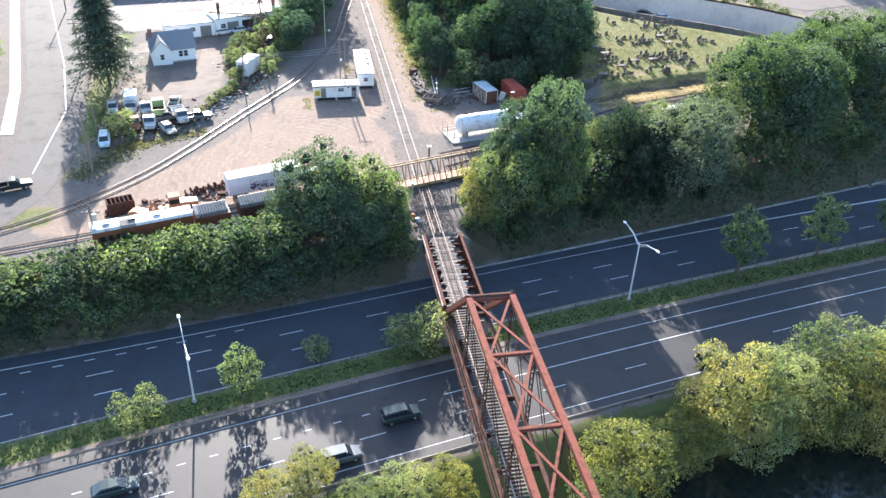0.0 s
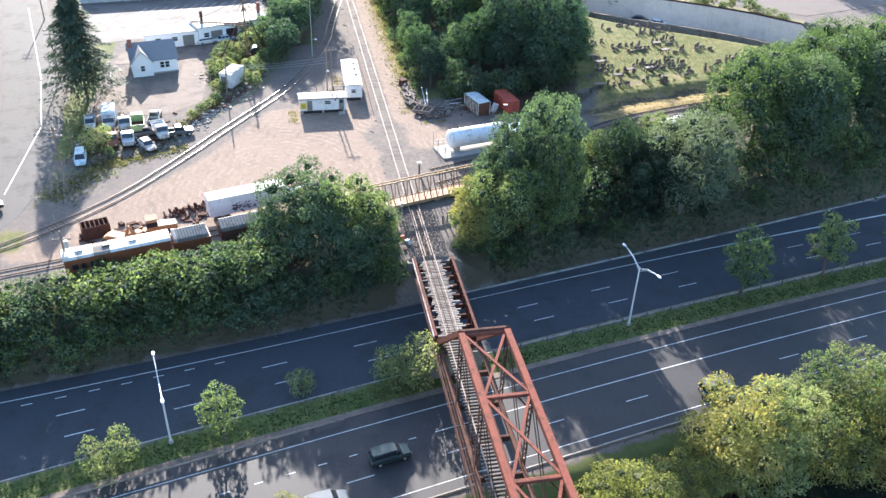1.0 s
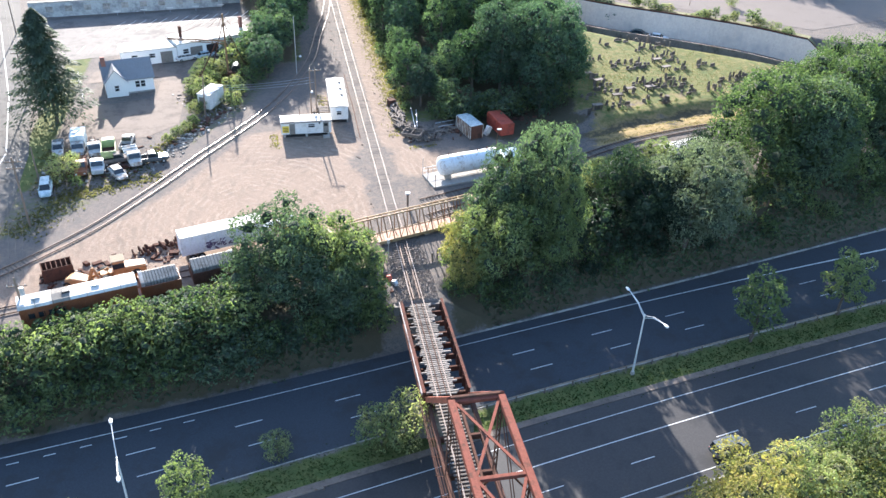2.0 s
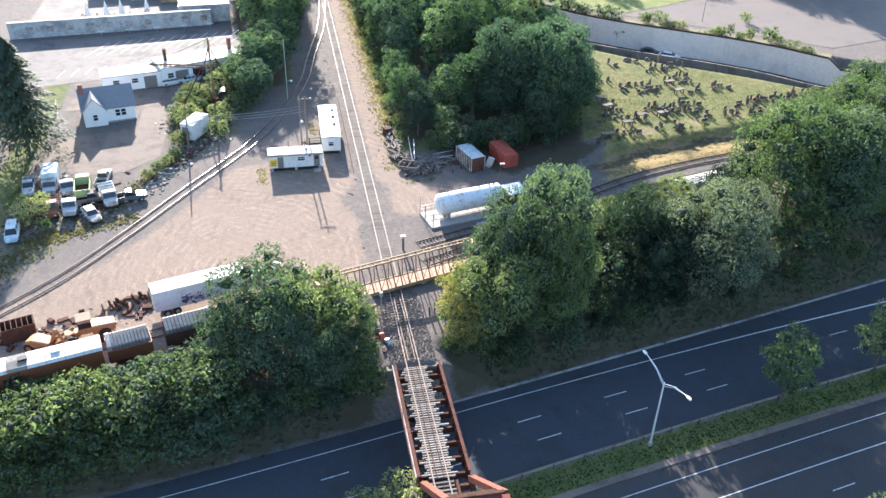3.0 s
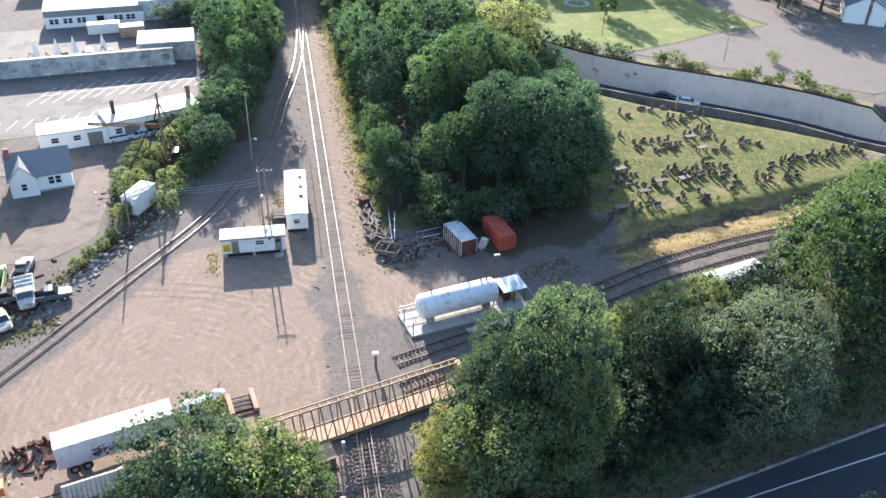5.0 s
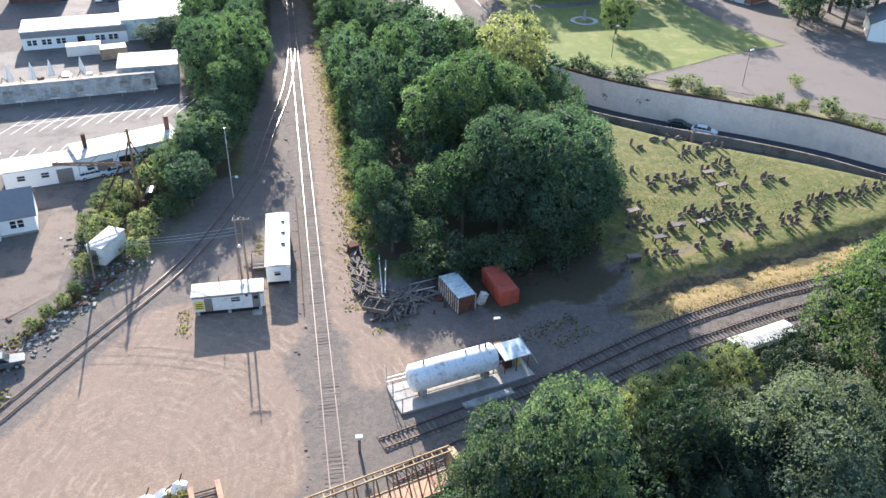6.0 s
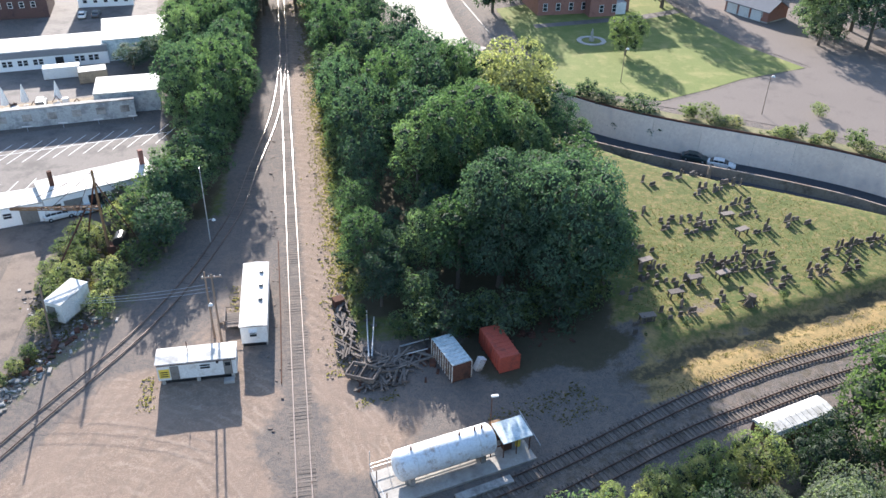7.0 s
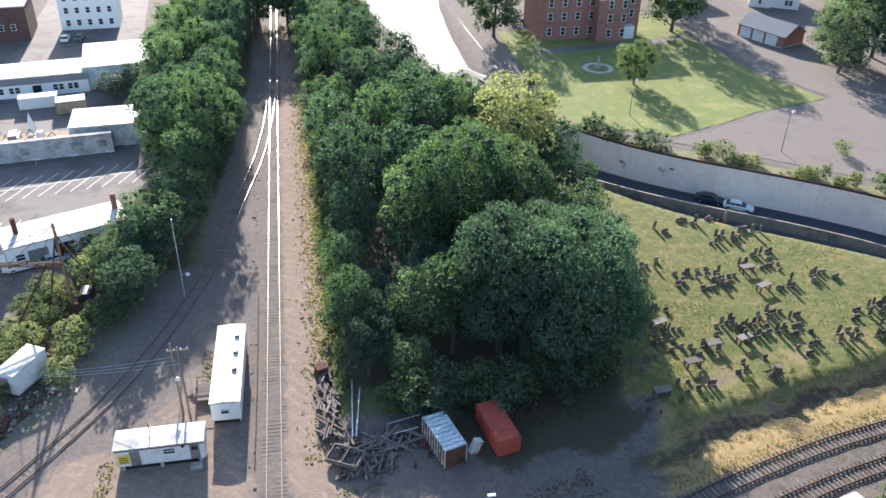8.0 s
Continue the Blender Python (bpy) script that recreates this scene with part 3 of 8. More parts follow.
def build_highway():
    z = HIGHWAY_Z + 0.03
    solid("road", strip(Geo(), 82.0, 95.0, -150, 190, z), ASPHALT, "dark asphalt carriageway in tree shade", "road", "structure")
    solid("road", strip(Geo(), 62.6, 77.1, -150, 190, z), ROAD_NEAR, "worn grey asphalt carriageway with patches", "road", "structure")
    zl = z + 0.012
    for o, x0, x1 in ((93.4, 0, 190), (92.9, -150, 0), (75.1, -150, 190), (64.0, -150, 190)):
        solid("edge_line", strip(Geo(), o - 0.05, o + 0.05, x0, x1, zl), PAINT_LINE, "solid white painted edge line", "road marking", "structure")
    solid("lane_line", strip(Geo(), 71.24, 71.36, -4, 190, zl), PAINT_LINE, "solid white painted lane line", "road marking", "structure")
    for o, first, period, length, lo, hi in ((89.3, 11.4, 11.55, 3.05, -112, 120), (85.9, 12.9, 11.55, 3.05, -112, 120), (67.75, 19.6, 11.4, 3.05, -112, 120), (71.3, -17.4, 3.4, 0.95, -60, -6), (91.9, -39.8, 3.6, 1.2, -90, -28)):
        k0, k1 = math.ceil((lo - first) / period), math.floor((hi - first) / period)
        for k in range(k0, k1 + 1):
            x = first + k * period
            solid("lane_dash", strip(Geo(), o - 0.055, o + 0.055, x, x + length, zl), PAINT_LINE, "white painted lane dash", "road marking", "structure", "lane dashes on the highway")
    # kerbs along the median and the outer edges
    solid("verge", slab_strip(Geo(), 77.1, 78.0, -150, 190, HIGHWAY_Z - 0.3, HIGHWAY_Z + 0.09), DRIVE, "bare brown gravel strip along the median's edge", "verge", "structure")
    for o0, o1, h, x0 in ((81.85, 82.0, 0.06, -150), (95.0, 95.3, 0.14, 4), (62.3, 62.6, 0.14, -150)):
        solid("kerb", slab_strip(Geo(), o0, o1, x0, 190, HIGHWAY_Z - 0.3, HIGHWAY_Z + h), CONCRETE_OLD, "pale concrete kerb along the highway", "kerb", "structure")


build_highway()
solid("river", Geo().add([(-400, -300, RIVER_Z), (500, -300, RIVER_Z), (500, 200, RIVER_Z), (-400, 200, RIVER_Z)], [(0, 1, 2, 3)]), WATER_M, "dark still river water", "water", "structure")

# ---- vegetation ----
def icosphere():
    t = (1 + 5 ** 0.5) / 2
    v = np.array([(-1, t, 0), (1, t, 0), (-1, -t, 0), (1, -t, 0), (0, -1, t), (0, 1, t), (0, -1, -t), (0, 1, -t), (t, 0, -1), (t, 0, 1), (-t, 0, -1), (-t, 0, 1)])
    f = [(0, 11, 5), (0, 5, 1), (0, 1, 7), (0, 7, 10), (0, 10, 11), (1, 5, 9), (5, 11, 4), (11, 10, 2), (10, 7, 6), (7, 1, 8), (3, 9, 4), (3, 4, 2), (3, 2, 6), (3, 6, 8), (3, 8, 9), (4, 9, 5), (2, 4, 11), (6, 2, 10), (8, 6, 7), (9, 8, 1)]
    return v / np.linalg.norm(v[0]), f


ICO_V, ICO_F = icosphere()


def leaves(rng, centres, radii, per_m2, size, squash=0.85, droop=0.25):
    """Leaf sprays scattered over lumpy clumps: vertices and quads."""
    vs, count = [], 0
    for i, (c, r) in enumerate(zip(centres, radii)):
        n = int(per_m2 * 4 * math.pi * r * r)
        d = rng.normal(size=(n, 3))
        d /= np.linalg.norm(d, axis=1)[:, None]
        d = d[d[:, 2] > -0.6 + 0.35 * rng.random(len(d))]
        lump = 1 + 0.16 * np.sin(d[:, 0] * 5 + i) * np.sin(d[:, 1] * 5 + 2 * i) * np.sin(d[:, 2] * 5 + 3 * i)
        rad = r * lump * (0.64 + 0.48 * rng.random(len(d)) ** 0.6)
        p = c + d * rad[:, None] * np.array((1, 1, squash))
        keep = np.ones(len(p), bool)
        for j, (c2, r2) in enumerate(zip(centres, radii)):
            if j != i:
                q = (p - c2) / np.array((1, 1, squash))
                keep &= (q * q).sum(1) > (0.76 * r2) ** 2
        p, d = p[keep], d[keep]
        n = len(p)
        nrm = d * 0.8 + rng.normal(size=(n, 3)) * 0.55 + np.array((0, 0, 0.35))
        nrm /= np.linalg.norm(nrm, axis=1)[:, None]
        a = np.cross(nrm, rng.normal(size=(n, 3)))
        a /= np.linalg.norm(a, axis=1)[:, None] + 1e-9
        b = np.cross(nrm, a)
        s = (size * (0.5 + 1.0 * rng.random(n)))[:, None]
        tip = -np.array((0, 0, 1.0)) * droop * s
        quad = np.stack([p - a * s * 0.62, p - b * s * 0.34 + nrm * 0.08 * s, p + a * s * 0.62 + tip, p + b * s * 0.34 + nrm * 0.08 * s], 1)
        vs.append(quad.reshape(-1, 3))
        count += n
    return np.concatenate(vs), np.arange(4 * count).reshape(-1, 4)


def crown_mesh(name, seed, radius, base, top, clumps, size, per_m2, mat, core=0.42, spread=1.0, upright=1.0, inner=None):
    rng = np.random.default_rng(seed)
    cen, rad = [], []
    mid, half = (base + top) / 2, (top - base) / 2
    for k in range(clumps):
        u = rng.random() ** 0.6
        ang = 2.399963 * k + rng.random()
        h = (2 * ((k + 0.5) / clumps) - 1) * 0.86
        ring = math.sqrt(max(0.0, 1 - h * h)) * (0.46 + 0.5 * u)
        width = radius * (1.0 if h < 0.2 else upright)
        cen.append((math.cos(ang) * ring * width * spread, math.sin(ang) * ring * width * spread, mid + h * half * 0.86))
        rad.append(radius * (0.19 + 0.28 * rng.random() if h < 0.45 else 0.26 + 0.12 * rng.random()))
    cen.append((0, 0, mid))
    rad.append(min(radius, half) * 0.62)
    cen, rad = np.array(cen), np.array(rad)
    V, F = leaves(rng, cen, rad, per_m2, size)
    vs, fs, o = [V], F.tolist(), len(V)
    # Solid cores that fill each clump with the painted interior shade.
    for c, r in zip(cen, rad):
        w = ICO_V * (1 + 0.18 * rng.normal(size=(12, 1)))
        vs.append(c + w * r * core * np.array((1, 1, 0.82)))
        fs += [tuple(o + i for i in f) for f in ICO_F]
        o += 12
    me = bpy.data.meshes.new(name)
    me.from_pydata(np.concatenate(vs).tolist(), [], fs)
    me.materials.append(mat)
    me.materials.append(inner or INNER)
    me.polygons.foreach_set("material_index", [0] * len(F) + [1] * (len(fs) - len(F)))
    return me, cen


def tree(name, label, category, seed, radius, base, top, clumps, size, per_m2, mat, trunk_r=0.3, **kw):
    """A standing tree at the origin: tapered trunk, limbs and a crown of leaf sprays."""
    ob = thing(name, label, category)
    me, cen = crown_mesh("crown", seed, radius, base, top, clumps, size, per_m2, mat, **kw)
    rng = random.Random(seed)
    g = Geo()
    pts = [(0, 0, -0.6), (0.1 * rng.uniform(-1, 1), 0.1, base * 0.6 + 0.5), (0.2 * rng.uniform(-1, 1), -0.1, (base + top) * 0.5), (0, 0, top * 0.82)]
    rs = [trunk_r * 1.25, trunk_r, trunk_r * 0.6, trunk_r * 0.2]
    for i in range(3):
        g.tube(pts[i], pts[i + 1], rs[i], rs[i + 1], 7)
    for k in range(0, len(cen), max(1, len(cen) // 5)):
        c = cen[k]
        start = Vector((0, 0, max(base * 0.5 + 0.4, c[2] - 0.45 * math.hypot(c[0], c[1]) - 0.5)))
        g.tube(start, Vector(c), trunk_r * 0.38, trunk_r * 0.1, 5)
    part("trunk", g, BARK, ob)
    part("crown", me, mat, ob)
    return ob


def plant(proto, x, y, s=1.0, rz=None, sz=None, dz=0.0, first=set()):
    """Put a copy (the first time, the tree itself) at x, y on the ground."""
    rz = (x * 37.7 + y * 53.3) % 360 if rz is None else rz
    m = pose(x, y, float(land(x, y)) + dz, 0, 0, rz) @ Matrix.Diagonal((s, s, sz or s, 1))
    if proto.name not in first:
        first.add(proto.name)
        proto.matrix_basis = m
        return proto
    keep = proto.matrix_basis.copy()
    proto.matrix_basis = Matrix.Identity(4)
    ob = copy_thing(proto, m)
    proto.matrix_basis = keep
    return ob


FOREST = [tree("woodland_tree", "tall broadleaf tree with dense dark green foliage", "tree", 11 + k, 4.6, 3.0, 17.0, 34, 0.325, 6.6, (LEAF_WOOD, LEAF_WOOD_DARK, LEAF_WOOD_DARK, LEAF_WOOD)[k], 0.32) for k in range(4)]
DOME = [tree("woodland_tree", "broad domed tree with dense dark green foliage", "tree", 24 + k, 6.4, 2.0, 20.0, 60, 0.31, 8.4, (LEAF_WOOD_DARK, LEAF_WOOD)[k], 0.45) for k in range(2)]
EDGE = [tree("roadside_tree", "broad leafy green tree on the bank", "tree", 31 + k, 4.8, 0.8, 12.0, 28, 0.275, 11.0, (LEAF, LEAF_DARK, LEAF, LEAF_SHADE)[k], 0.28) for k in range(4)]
BIG = [tree("bank_tree", "tall spreading green tree on the bank", "tree", 41 + k, 7.0, 1.0, 17.0, 46, 0.30, 7.8, (LEAF, LEAF_DARK)[k], 0.4) for k in range(2)]
OLIVE = tree("roadside_tree", "sunlit olive-green tree beside the tracks", "tree", 37, 4.8, 0.8, 12.0, 30, 0.31, 9.5, LEAF_OLIVE, 0.26)
SHADE_SHRUB = tree("bank_shrub", "bank shrub with deep shade put into its leaf colour", "shrub", 57, 2.7, 0.2, 5.4, 14, 0.34, 6.2, LEAF_SHADE, 0.12)
SHRUB = [tree("bank_shrub", "dense green shrub growing on the bank", "shrub", 51 + k, 2.7, 0.2, 5.4, 16, 0.28, 8.0, (LEAF, LEAF, LEAF_DARK)[k], 0.12) for k in range(3)]
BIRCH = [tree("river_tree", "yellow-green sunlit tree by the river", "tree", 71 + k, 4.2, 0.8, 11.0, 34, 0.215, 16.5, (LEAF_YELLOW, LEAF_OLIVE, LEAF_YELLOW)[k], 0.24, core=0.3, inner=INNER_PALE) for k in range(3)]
GREYTREE = tree("grey_willow", "pale grey-green willow with soft foliage", "tree", 91, 4.0, 0.8, 10.5, 34, 0.165, 25.0, LEAF_GREY, 0.22)
SMALLTREE = tree("median_tree", "young leafy tree standing on the median", "tree", 95, 2.4, 1.2, 8.2, 20, 0.25, 14.0, LEAF, 0.13, upright=0.8)
ROUNDBUSH = tree("round_bush", "rounded olive-grey bush on the median", "bush", 97, 2.8, 0.2, 4.8, 18, 0.19, 18.0, LEAF_OLIVE, 0.12, core=0.3, inner=INNER_PALE)
WEEDBUSH = tree("weed_bush", "dusty olive bush grown over with vines", "bush", 98, 2.7, 0.1, 4.2, 20, 0.24, 13.0, LEAF_OLIVE, 0.12)
AUTUMN = tree("autumn_tree", "tree with yellowing early autumn leaves", "tree", 99, 4.6, 2.0, 16.0, 34, 0.33, 10.0, LEAF_AUTUMN, 0.3, core=0.3, inner=INNER_PALE)

rg = random.Random(5)
# woodland between the line and the cemetery: place, height of the top, crown radius
def grow(proto, size, x, y, top, r):
    """Plant a copy of a tree of the given size (crown radius, height) so that its crown tops out at that height."""
    plant(proto, x, y, r / size[0], sz=(top - float(land(x, y))) / size[1])


FOREST_SIZE, DOME_SIZE, AUTUMN_SIZE = (4.9, 17.6), (6.8, 20.8), (4.9, 16.6)
for x, y, top, r in ((34.3, 156.2, 23.0, 6.8), (27.0, 161.5, 21.3, 6.2), (26.0, 181.0, 23.0, 6.6), (33.5, 168.5, 17.0, 5.6), (33.5, 184.0, 19.0, 5.4), (30.5, 207.0, 20.0, 5.4)):
    grow(DOME[int(x + y) % 2], DOME_SIZE, x, y, top, r)
for x, y, top, r in ((9.6, 166.5, 11.8, 3.1), (11.0, 160.0, 9.3, 2.9), (13.6, 164.5, 9.5, 3.0), (15.6, 158.0, 7.0, 2.8), (18.2, 164.5, 12.8, 3.6), (14.0, 171.5, 8.0, 3.0), (21.6, 162.5, 16.0, 4.2),
                     (39.2, 163.5, 18.5, 4.6), (39.0, 155.5, 15.5, 4.2), (20.5, 171.5, 11.0, 4.0), (9.6, 176.0, 11.5, 3.0), (18.8, 180.0, 19.0, 4.6), (40.4, 175.0, 16.5, 4.6), (11.6, 184.0, 14.5, 3.6), (43.0, 186.0, 15.0, 4.2), (26.5, 170.5, 12.5, 4.2),
                     (12.0, 193.0, 20.0, 4.8), (20.2, 192.5, 18.8, 4.8), (28.6, 193.5, 18.5, 4.8), (44.0, 197.0, 15.5, 4.0), (9.2, 201.0, 14.5, 3.4), (9.6, 208.5, 18.2, 4.0), (16.8, 206.0, 20.5, 5.0), (23.8, 202.5, 20.2, 4.8), (24.6, 212.5, 21.0, 4.8), (42.0, 206.5, 15.5, 4.0), (36.5, 209.0, 17.0, 4.2)):
    grow(FOREST[int(3 * x + y) % 4], FOREST_SIZE, x, y, top, r)
grow(AUTUMN, AUTUMN_SIZE, 37.6, 199.0, 23.0, 6.8)
for row in range(11):
    y = 217 + row * 7.6
    x, right = 9.4 + (row % 2) * 2.2, float(np.interp(y, (212, 224, 232, 246, 262, 300), (35, 31, 28, 24, 20.5, 17.0)))
    while x < right:
        grow(FOREST[rg.randrange(4)], FOREST_SIZE, x + rg.uniform(-1.2, 1.2), y + rg.uniform(-1.6, 1.6), rg.uniform(13.5, 18.5) if x > 11 else rg.uniform(10, 14), rg.uniform(3.8, 5.0))
        x += rg.uniform(6.6, 8.2)
for k in range(9):
    plant(SHRUB[k % 3], 24 + 2.6 * k + 1.1 * math.sin(k), 240 - 3.0 * k, 0.9 + 0.2 * (k % 3), dz=-0.3)
for k in range(11):
    plant(SHRUB[k % 3], 13 + 2.4 * k, 153.0 + 1.2 * math.sin(k * 2.1), 0.75 + 0.25 * (k % 3), dz=-0.3)
for k in range(24):
    plant(SHRUB[k % 3], 7.9 + 0.7 * math.sin(k * 1.9), 158 + 5.6 * k, 0.42 + 0.16 * (k % 3), dz=-0.3)
# trees along the west side of the line
for y in range(188, 330, 7):
    for k in range(3):
        x = np.interp(y, (186, 200, 225, 260, 320), (-15, -12.5, -10, -9, -8.5)) - 5.6 * k + rg.uniform(-1, 1)
        if k == 2 and y < 238:
            continue
        if k == 1 and y < 206:
            continue
        s = rg.uniform(0.66, 0.92)
        plant(rg.choice((FOREST[1], FOREST[3], FOREST[0], FOREST[2])), x, y + rg.uniform(-1.5, 1.5), s, sz=s * (1.25 if 198 < y < 222 else 1.05) if y > 198 else s * 0.75)
for x, y, s in ((-17.5, 186.5, 0.62), (-14.5, 193.5, 0.66), (-18.0, 192, 0.6), (-9.8, 208, 0.55), (-8.6, 218, 0.6), (-7.6, 229, 0.62), (-3.9, 287, 1.05), (4.0, 289, 1.05), (-3.6, 296, 1.15), (3.8, 298, 1.15), (-3.8, 308, 1.2), (4.0, 310, 1.2)):
    plant(FOREST[int(y) % 4], x, y, s)
# the bank north of the highway, west of the bridge: big trees by the bridge, lower growth beyond
for x, y, s, v in ((-16.2, 105.0, 1.14, 1), (-11.0, 103.2, 1.02, 0), (-14.5, 99.8, 0.92, 1), (-19.4, 101.8, 0.86, 1), (-7.4, 103.6, 0.78, 2), (-6.6, 98.6, 0.62, 0), (-10.5, 98.2, 0.75, 1)):
    plant(EDGE[v], x, y, s, dz=-1.2)
for k in range(24):
    x = -22 - 3.3 * k
    for o, s in ((97.9, 1.1), (100.9, 1.3), (104.2, 1.0)):
        s *= float(np.interp(x, (-60, -45, -33, -25), (0.8, 0.78, 0.86, 0.88)))
        plant(rg.choice(SHRUB), x + rg.uniform(-1, 1), float(hw(x, o)) + rg.uniform(-1, 1), s * 1.25 * rg.uniform(0.85, 1.15), sz=s * rg.uniform(0.9, 1.1), dz=-0.4)
# the bank east of the bridge
for x, y, s, v in ((11, 103.5, 0.95, 0), (12.5, 108.5, 0.95, 1), (16.6, 104.0, 1.02, 0), (28.0, 114.5, 0.55, 3),
                   (35, 108.5, 0.9, 3), (38.0, 112.5, 0.95, 3), (50, 121.5, 0.8, 3), (60.2, 121.0, 1.66, 0), (66, 119.5, 1.6, 1), (68, 129, 1.3, 0), (69.5, 121.5, 1.5, 2), (71, 131, 1.3, 0), (77, 131, 1.5, 0), (83, 136, 1.5, 2), (88, 128, 1.4, 1), (94, 137, 1.5, 0), (101, 133, 1.4, 2)):
    if s >= 1.2 and v != 3:
        plant(BIG[v % 2], x, y, s / 1.45, dz=-0.5)
    else:
        plant(EDGE[v], x, y, s, dz=-0.5)
for x, y, top, r in ((19.2, 108.8, 20.6, 5.3), (15.0, 110.5, 16.0, 4.8), (20.0, 104.6, 15.0, 3.8)):
    grow(BIG[int(x) % 2], (7.4, 17.6), x, y, top, r)
grow(EDGE[3], (5.1, 12.6), 33.4, 113.2, 13.6, 4.2)
for x, y, s in ((42.2, 108.6, 1.55), (45.8, 111.6, 1.3), (39.6, 114.0, 1.0)):
    plant(GREYTREE, x, y, s)
for x, y, s in ((22.5, 117.6, 0.58), (27.6, 119.4, 0.64), (33.0, 121.2, 0.6), (38.0, 122.4, 0.6), (43.0, 123.0, 0.62)):
    plant(OLIVE, x, y, s, dz=-0.5)
plant(BIRCH[0], 7.3, 105.6, 0.72)
plant(BIRCH[2], 6.6, 101.4, 0.5)
for x, y, s in ((9, 100.5, 0.8), (13, 100.3, 0.8), (6.3, 102.8, 0.7), (20, 101.8, 0.9), (25.5, 105.5, 0.8), (33, 119.5, 0.9), (37, 121.5, 0.9), (30, 104.5, 0.8), (52, 117.5, 0.9), (58, 116.5, 1.0), (65, 119, 1.1), (73, 120.5, 1.2)):
    plant(SHRUB[int(x) % 3], x, y, s)
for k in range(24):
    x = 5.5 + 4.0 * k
    # Shrubs in this stretch carry the gap's shade in their leaf colour.
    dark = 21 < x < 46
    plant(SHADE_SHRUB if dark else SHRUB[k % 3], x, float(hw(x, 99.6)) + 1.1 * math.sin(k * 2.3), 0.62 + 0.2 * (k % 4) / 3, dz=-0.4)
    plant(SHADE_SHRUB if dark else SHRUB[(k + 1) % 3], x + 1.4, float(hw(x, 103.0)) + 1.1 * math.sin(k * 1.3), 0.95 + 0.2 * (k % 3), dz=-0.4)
for k in range(8):
    x = -21.5 + 2.3 * k
    plant(SHRUB[k % 3], x, float(hw(x, 98.4)) + 0.5 * math.sin(k * 2.3), 0.72 + 0.1 * (k % 3), dz=-0.4)
# river bank
for x, y, s, v in ((13.0, 55.8, 1.15, 0), (17.5, 58.2, 0.78, 1), (21.8, 59.5, 0.82, 0), (28.4, 62.4, 1.25, 0), (31.0, 60.0, 1.15, 1), (35, 63.2, 1.15, 1), (39.5, 61.5, 1.1, 0), (44.5, 66, 1.15, 1), (50, 64, 1.2, 0), (55, 67, 1.1, 1), (48, 58.5, 0.9, 2), (61, 66, 1.2, 0), (9.5, 51.5, 0.9, 1),
                   (-20.5, 58.2, 0.58, 0), (-24.5, 55.5, 0.6, 0), (-15.0, 54.0, 0.7, 1), (-11.0, 55.2, 0.72, 1), (-6.5, 55.8, 0.68, 2), (-8.5, 51, 0.8, 1), (-17.5, 50.5, 0.8, 1), (-4.2, 51.5, 0.6, 1), (-28, 49.5, 0.8, 0), (-38, 46, 0.8, 1)):
    plant(BIRCH[v], x, y, s, dz=-0.6)
# median
for x, y, s in ((-27.5, 72.8, 1.0), (43.6, 89.6, 1.45), (58.8, 93.2, 1.35), (72.5, 95.5, 1.1), (88, 97.5, 1.1)):
    plant(SMALLTREE, x, y, s)
for x, y, s in ((-39.1, 70.4, 1.05), (-7.2, 79.0, 1.05), (-4.6, 80.0, 1.2), (-18.6, 79.2, 0.62)):
    plant(ROUNDBUSH, x, y, s)


# ---- rails ----
def spline(ctrl, step=2.0):
    out = []
    P = [Vector((*p, 0)) for p in ctrl]
    P = [P[0] * 2 - P[1]] + P + [P[-1] * 2 - P[-2]]
    for a, b, c, d in zip(P, P[1:], P[2:], P[3:]):
        n = max(1, int((c - b).length / step))
        for k in range(n):
            t = k / n
            out.append(0.5 * ((2 * b) + (c - a) * t + (2 * a - 5 * b + 4 * c - d) * t * t + (3 * b - a - 3 * c + d) * t ** 3))
    return out + [P[-2]]


def along(pts, step):
    """Places and headings at even steps along a line."""
    res, carry = [], 0.0
    for a, b in zip(pts, pts[1:]):
        L = (b - a).length
        s = carry
        while s < L:
            res.append((a.lerp(b, s / L), (b - a).normalized()))
            s += step
        carry = s - L
    return res


def rail_mesh(pts, off, z_of):
    ring = [(-0.07, 0), (-0.02, 0.03), (-0.025, 0.12), (-0.037, 0.15), (0.037, 0.15), (0.025, 0.12), (0.02, 0.03), (0.07, 0)]
    rings = []
    for i, p in enumerate(pts):
        d = (pts[min(i + 1, len(pts) - 1)] - pts[max(i - 1, 0)]).normalized()
        n = Vector((d.y, -d.x, 0))
        c = p + n * off
        z = z_of(c.x, c.y)
        rings.append([(c.x + n.x * a, c.y + n.y * a, z + b) for a, b in ring])
    return Geo().loft(rings)


TIE_MESH = Geo().box(0, 0, 0, 2.55, 0.23, 0.14).mesh("tie", TIE)
TIE_PALE_MESH = Geo().box(0, 0, 0, 2.7, 0.2, 0.2).mesh("bridge_tie", TIE_PALE)
TIE_LONG_MESH = Geo().box(0, 0, 0, 3.7, 0.2, 0.2).mesh("long_bridge_tie", TIE_PALE)
tie_jobs = []


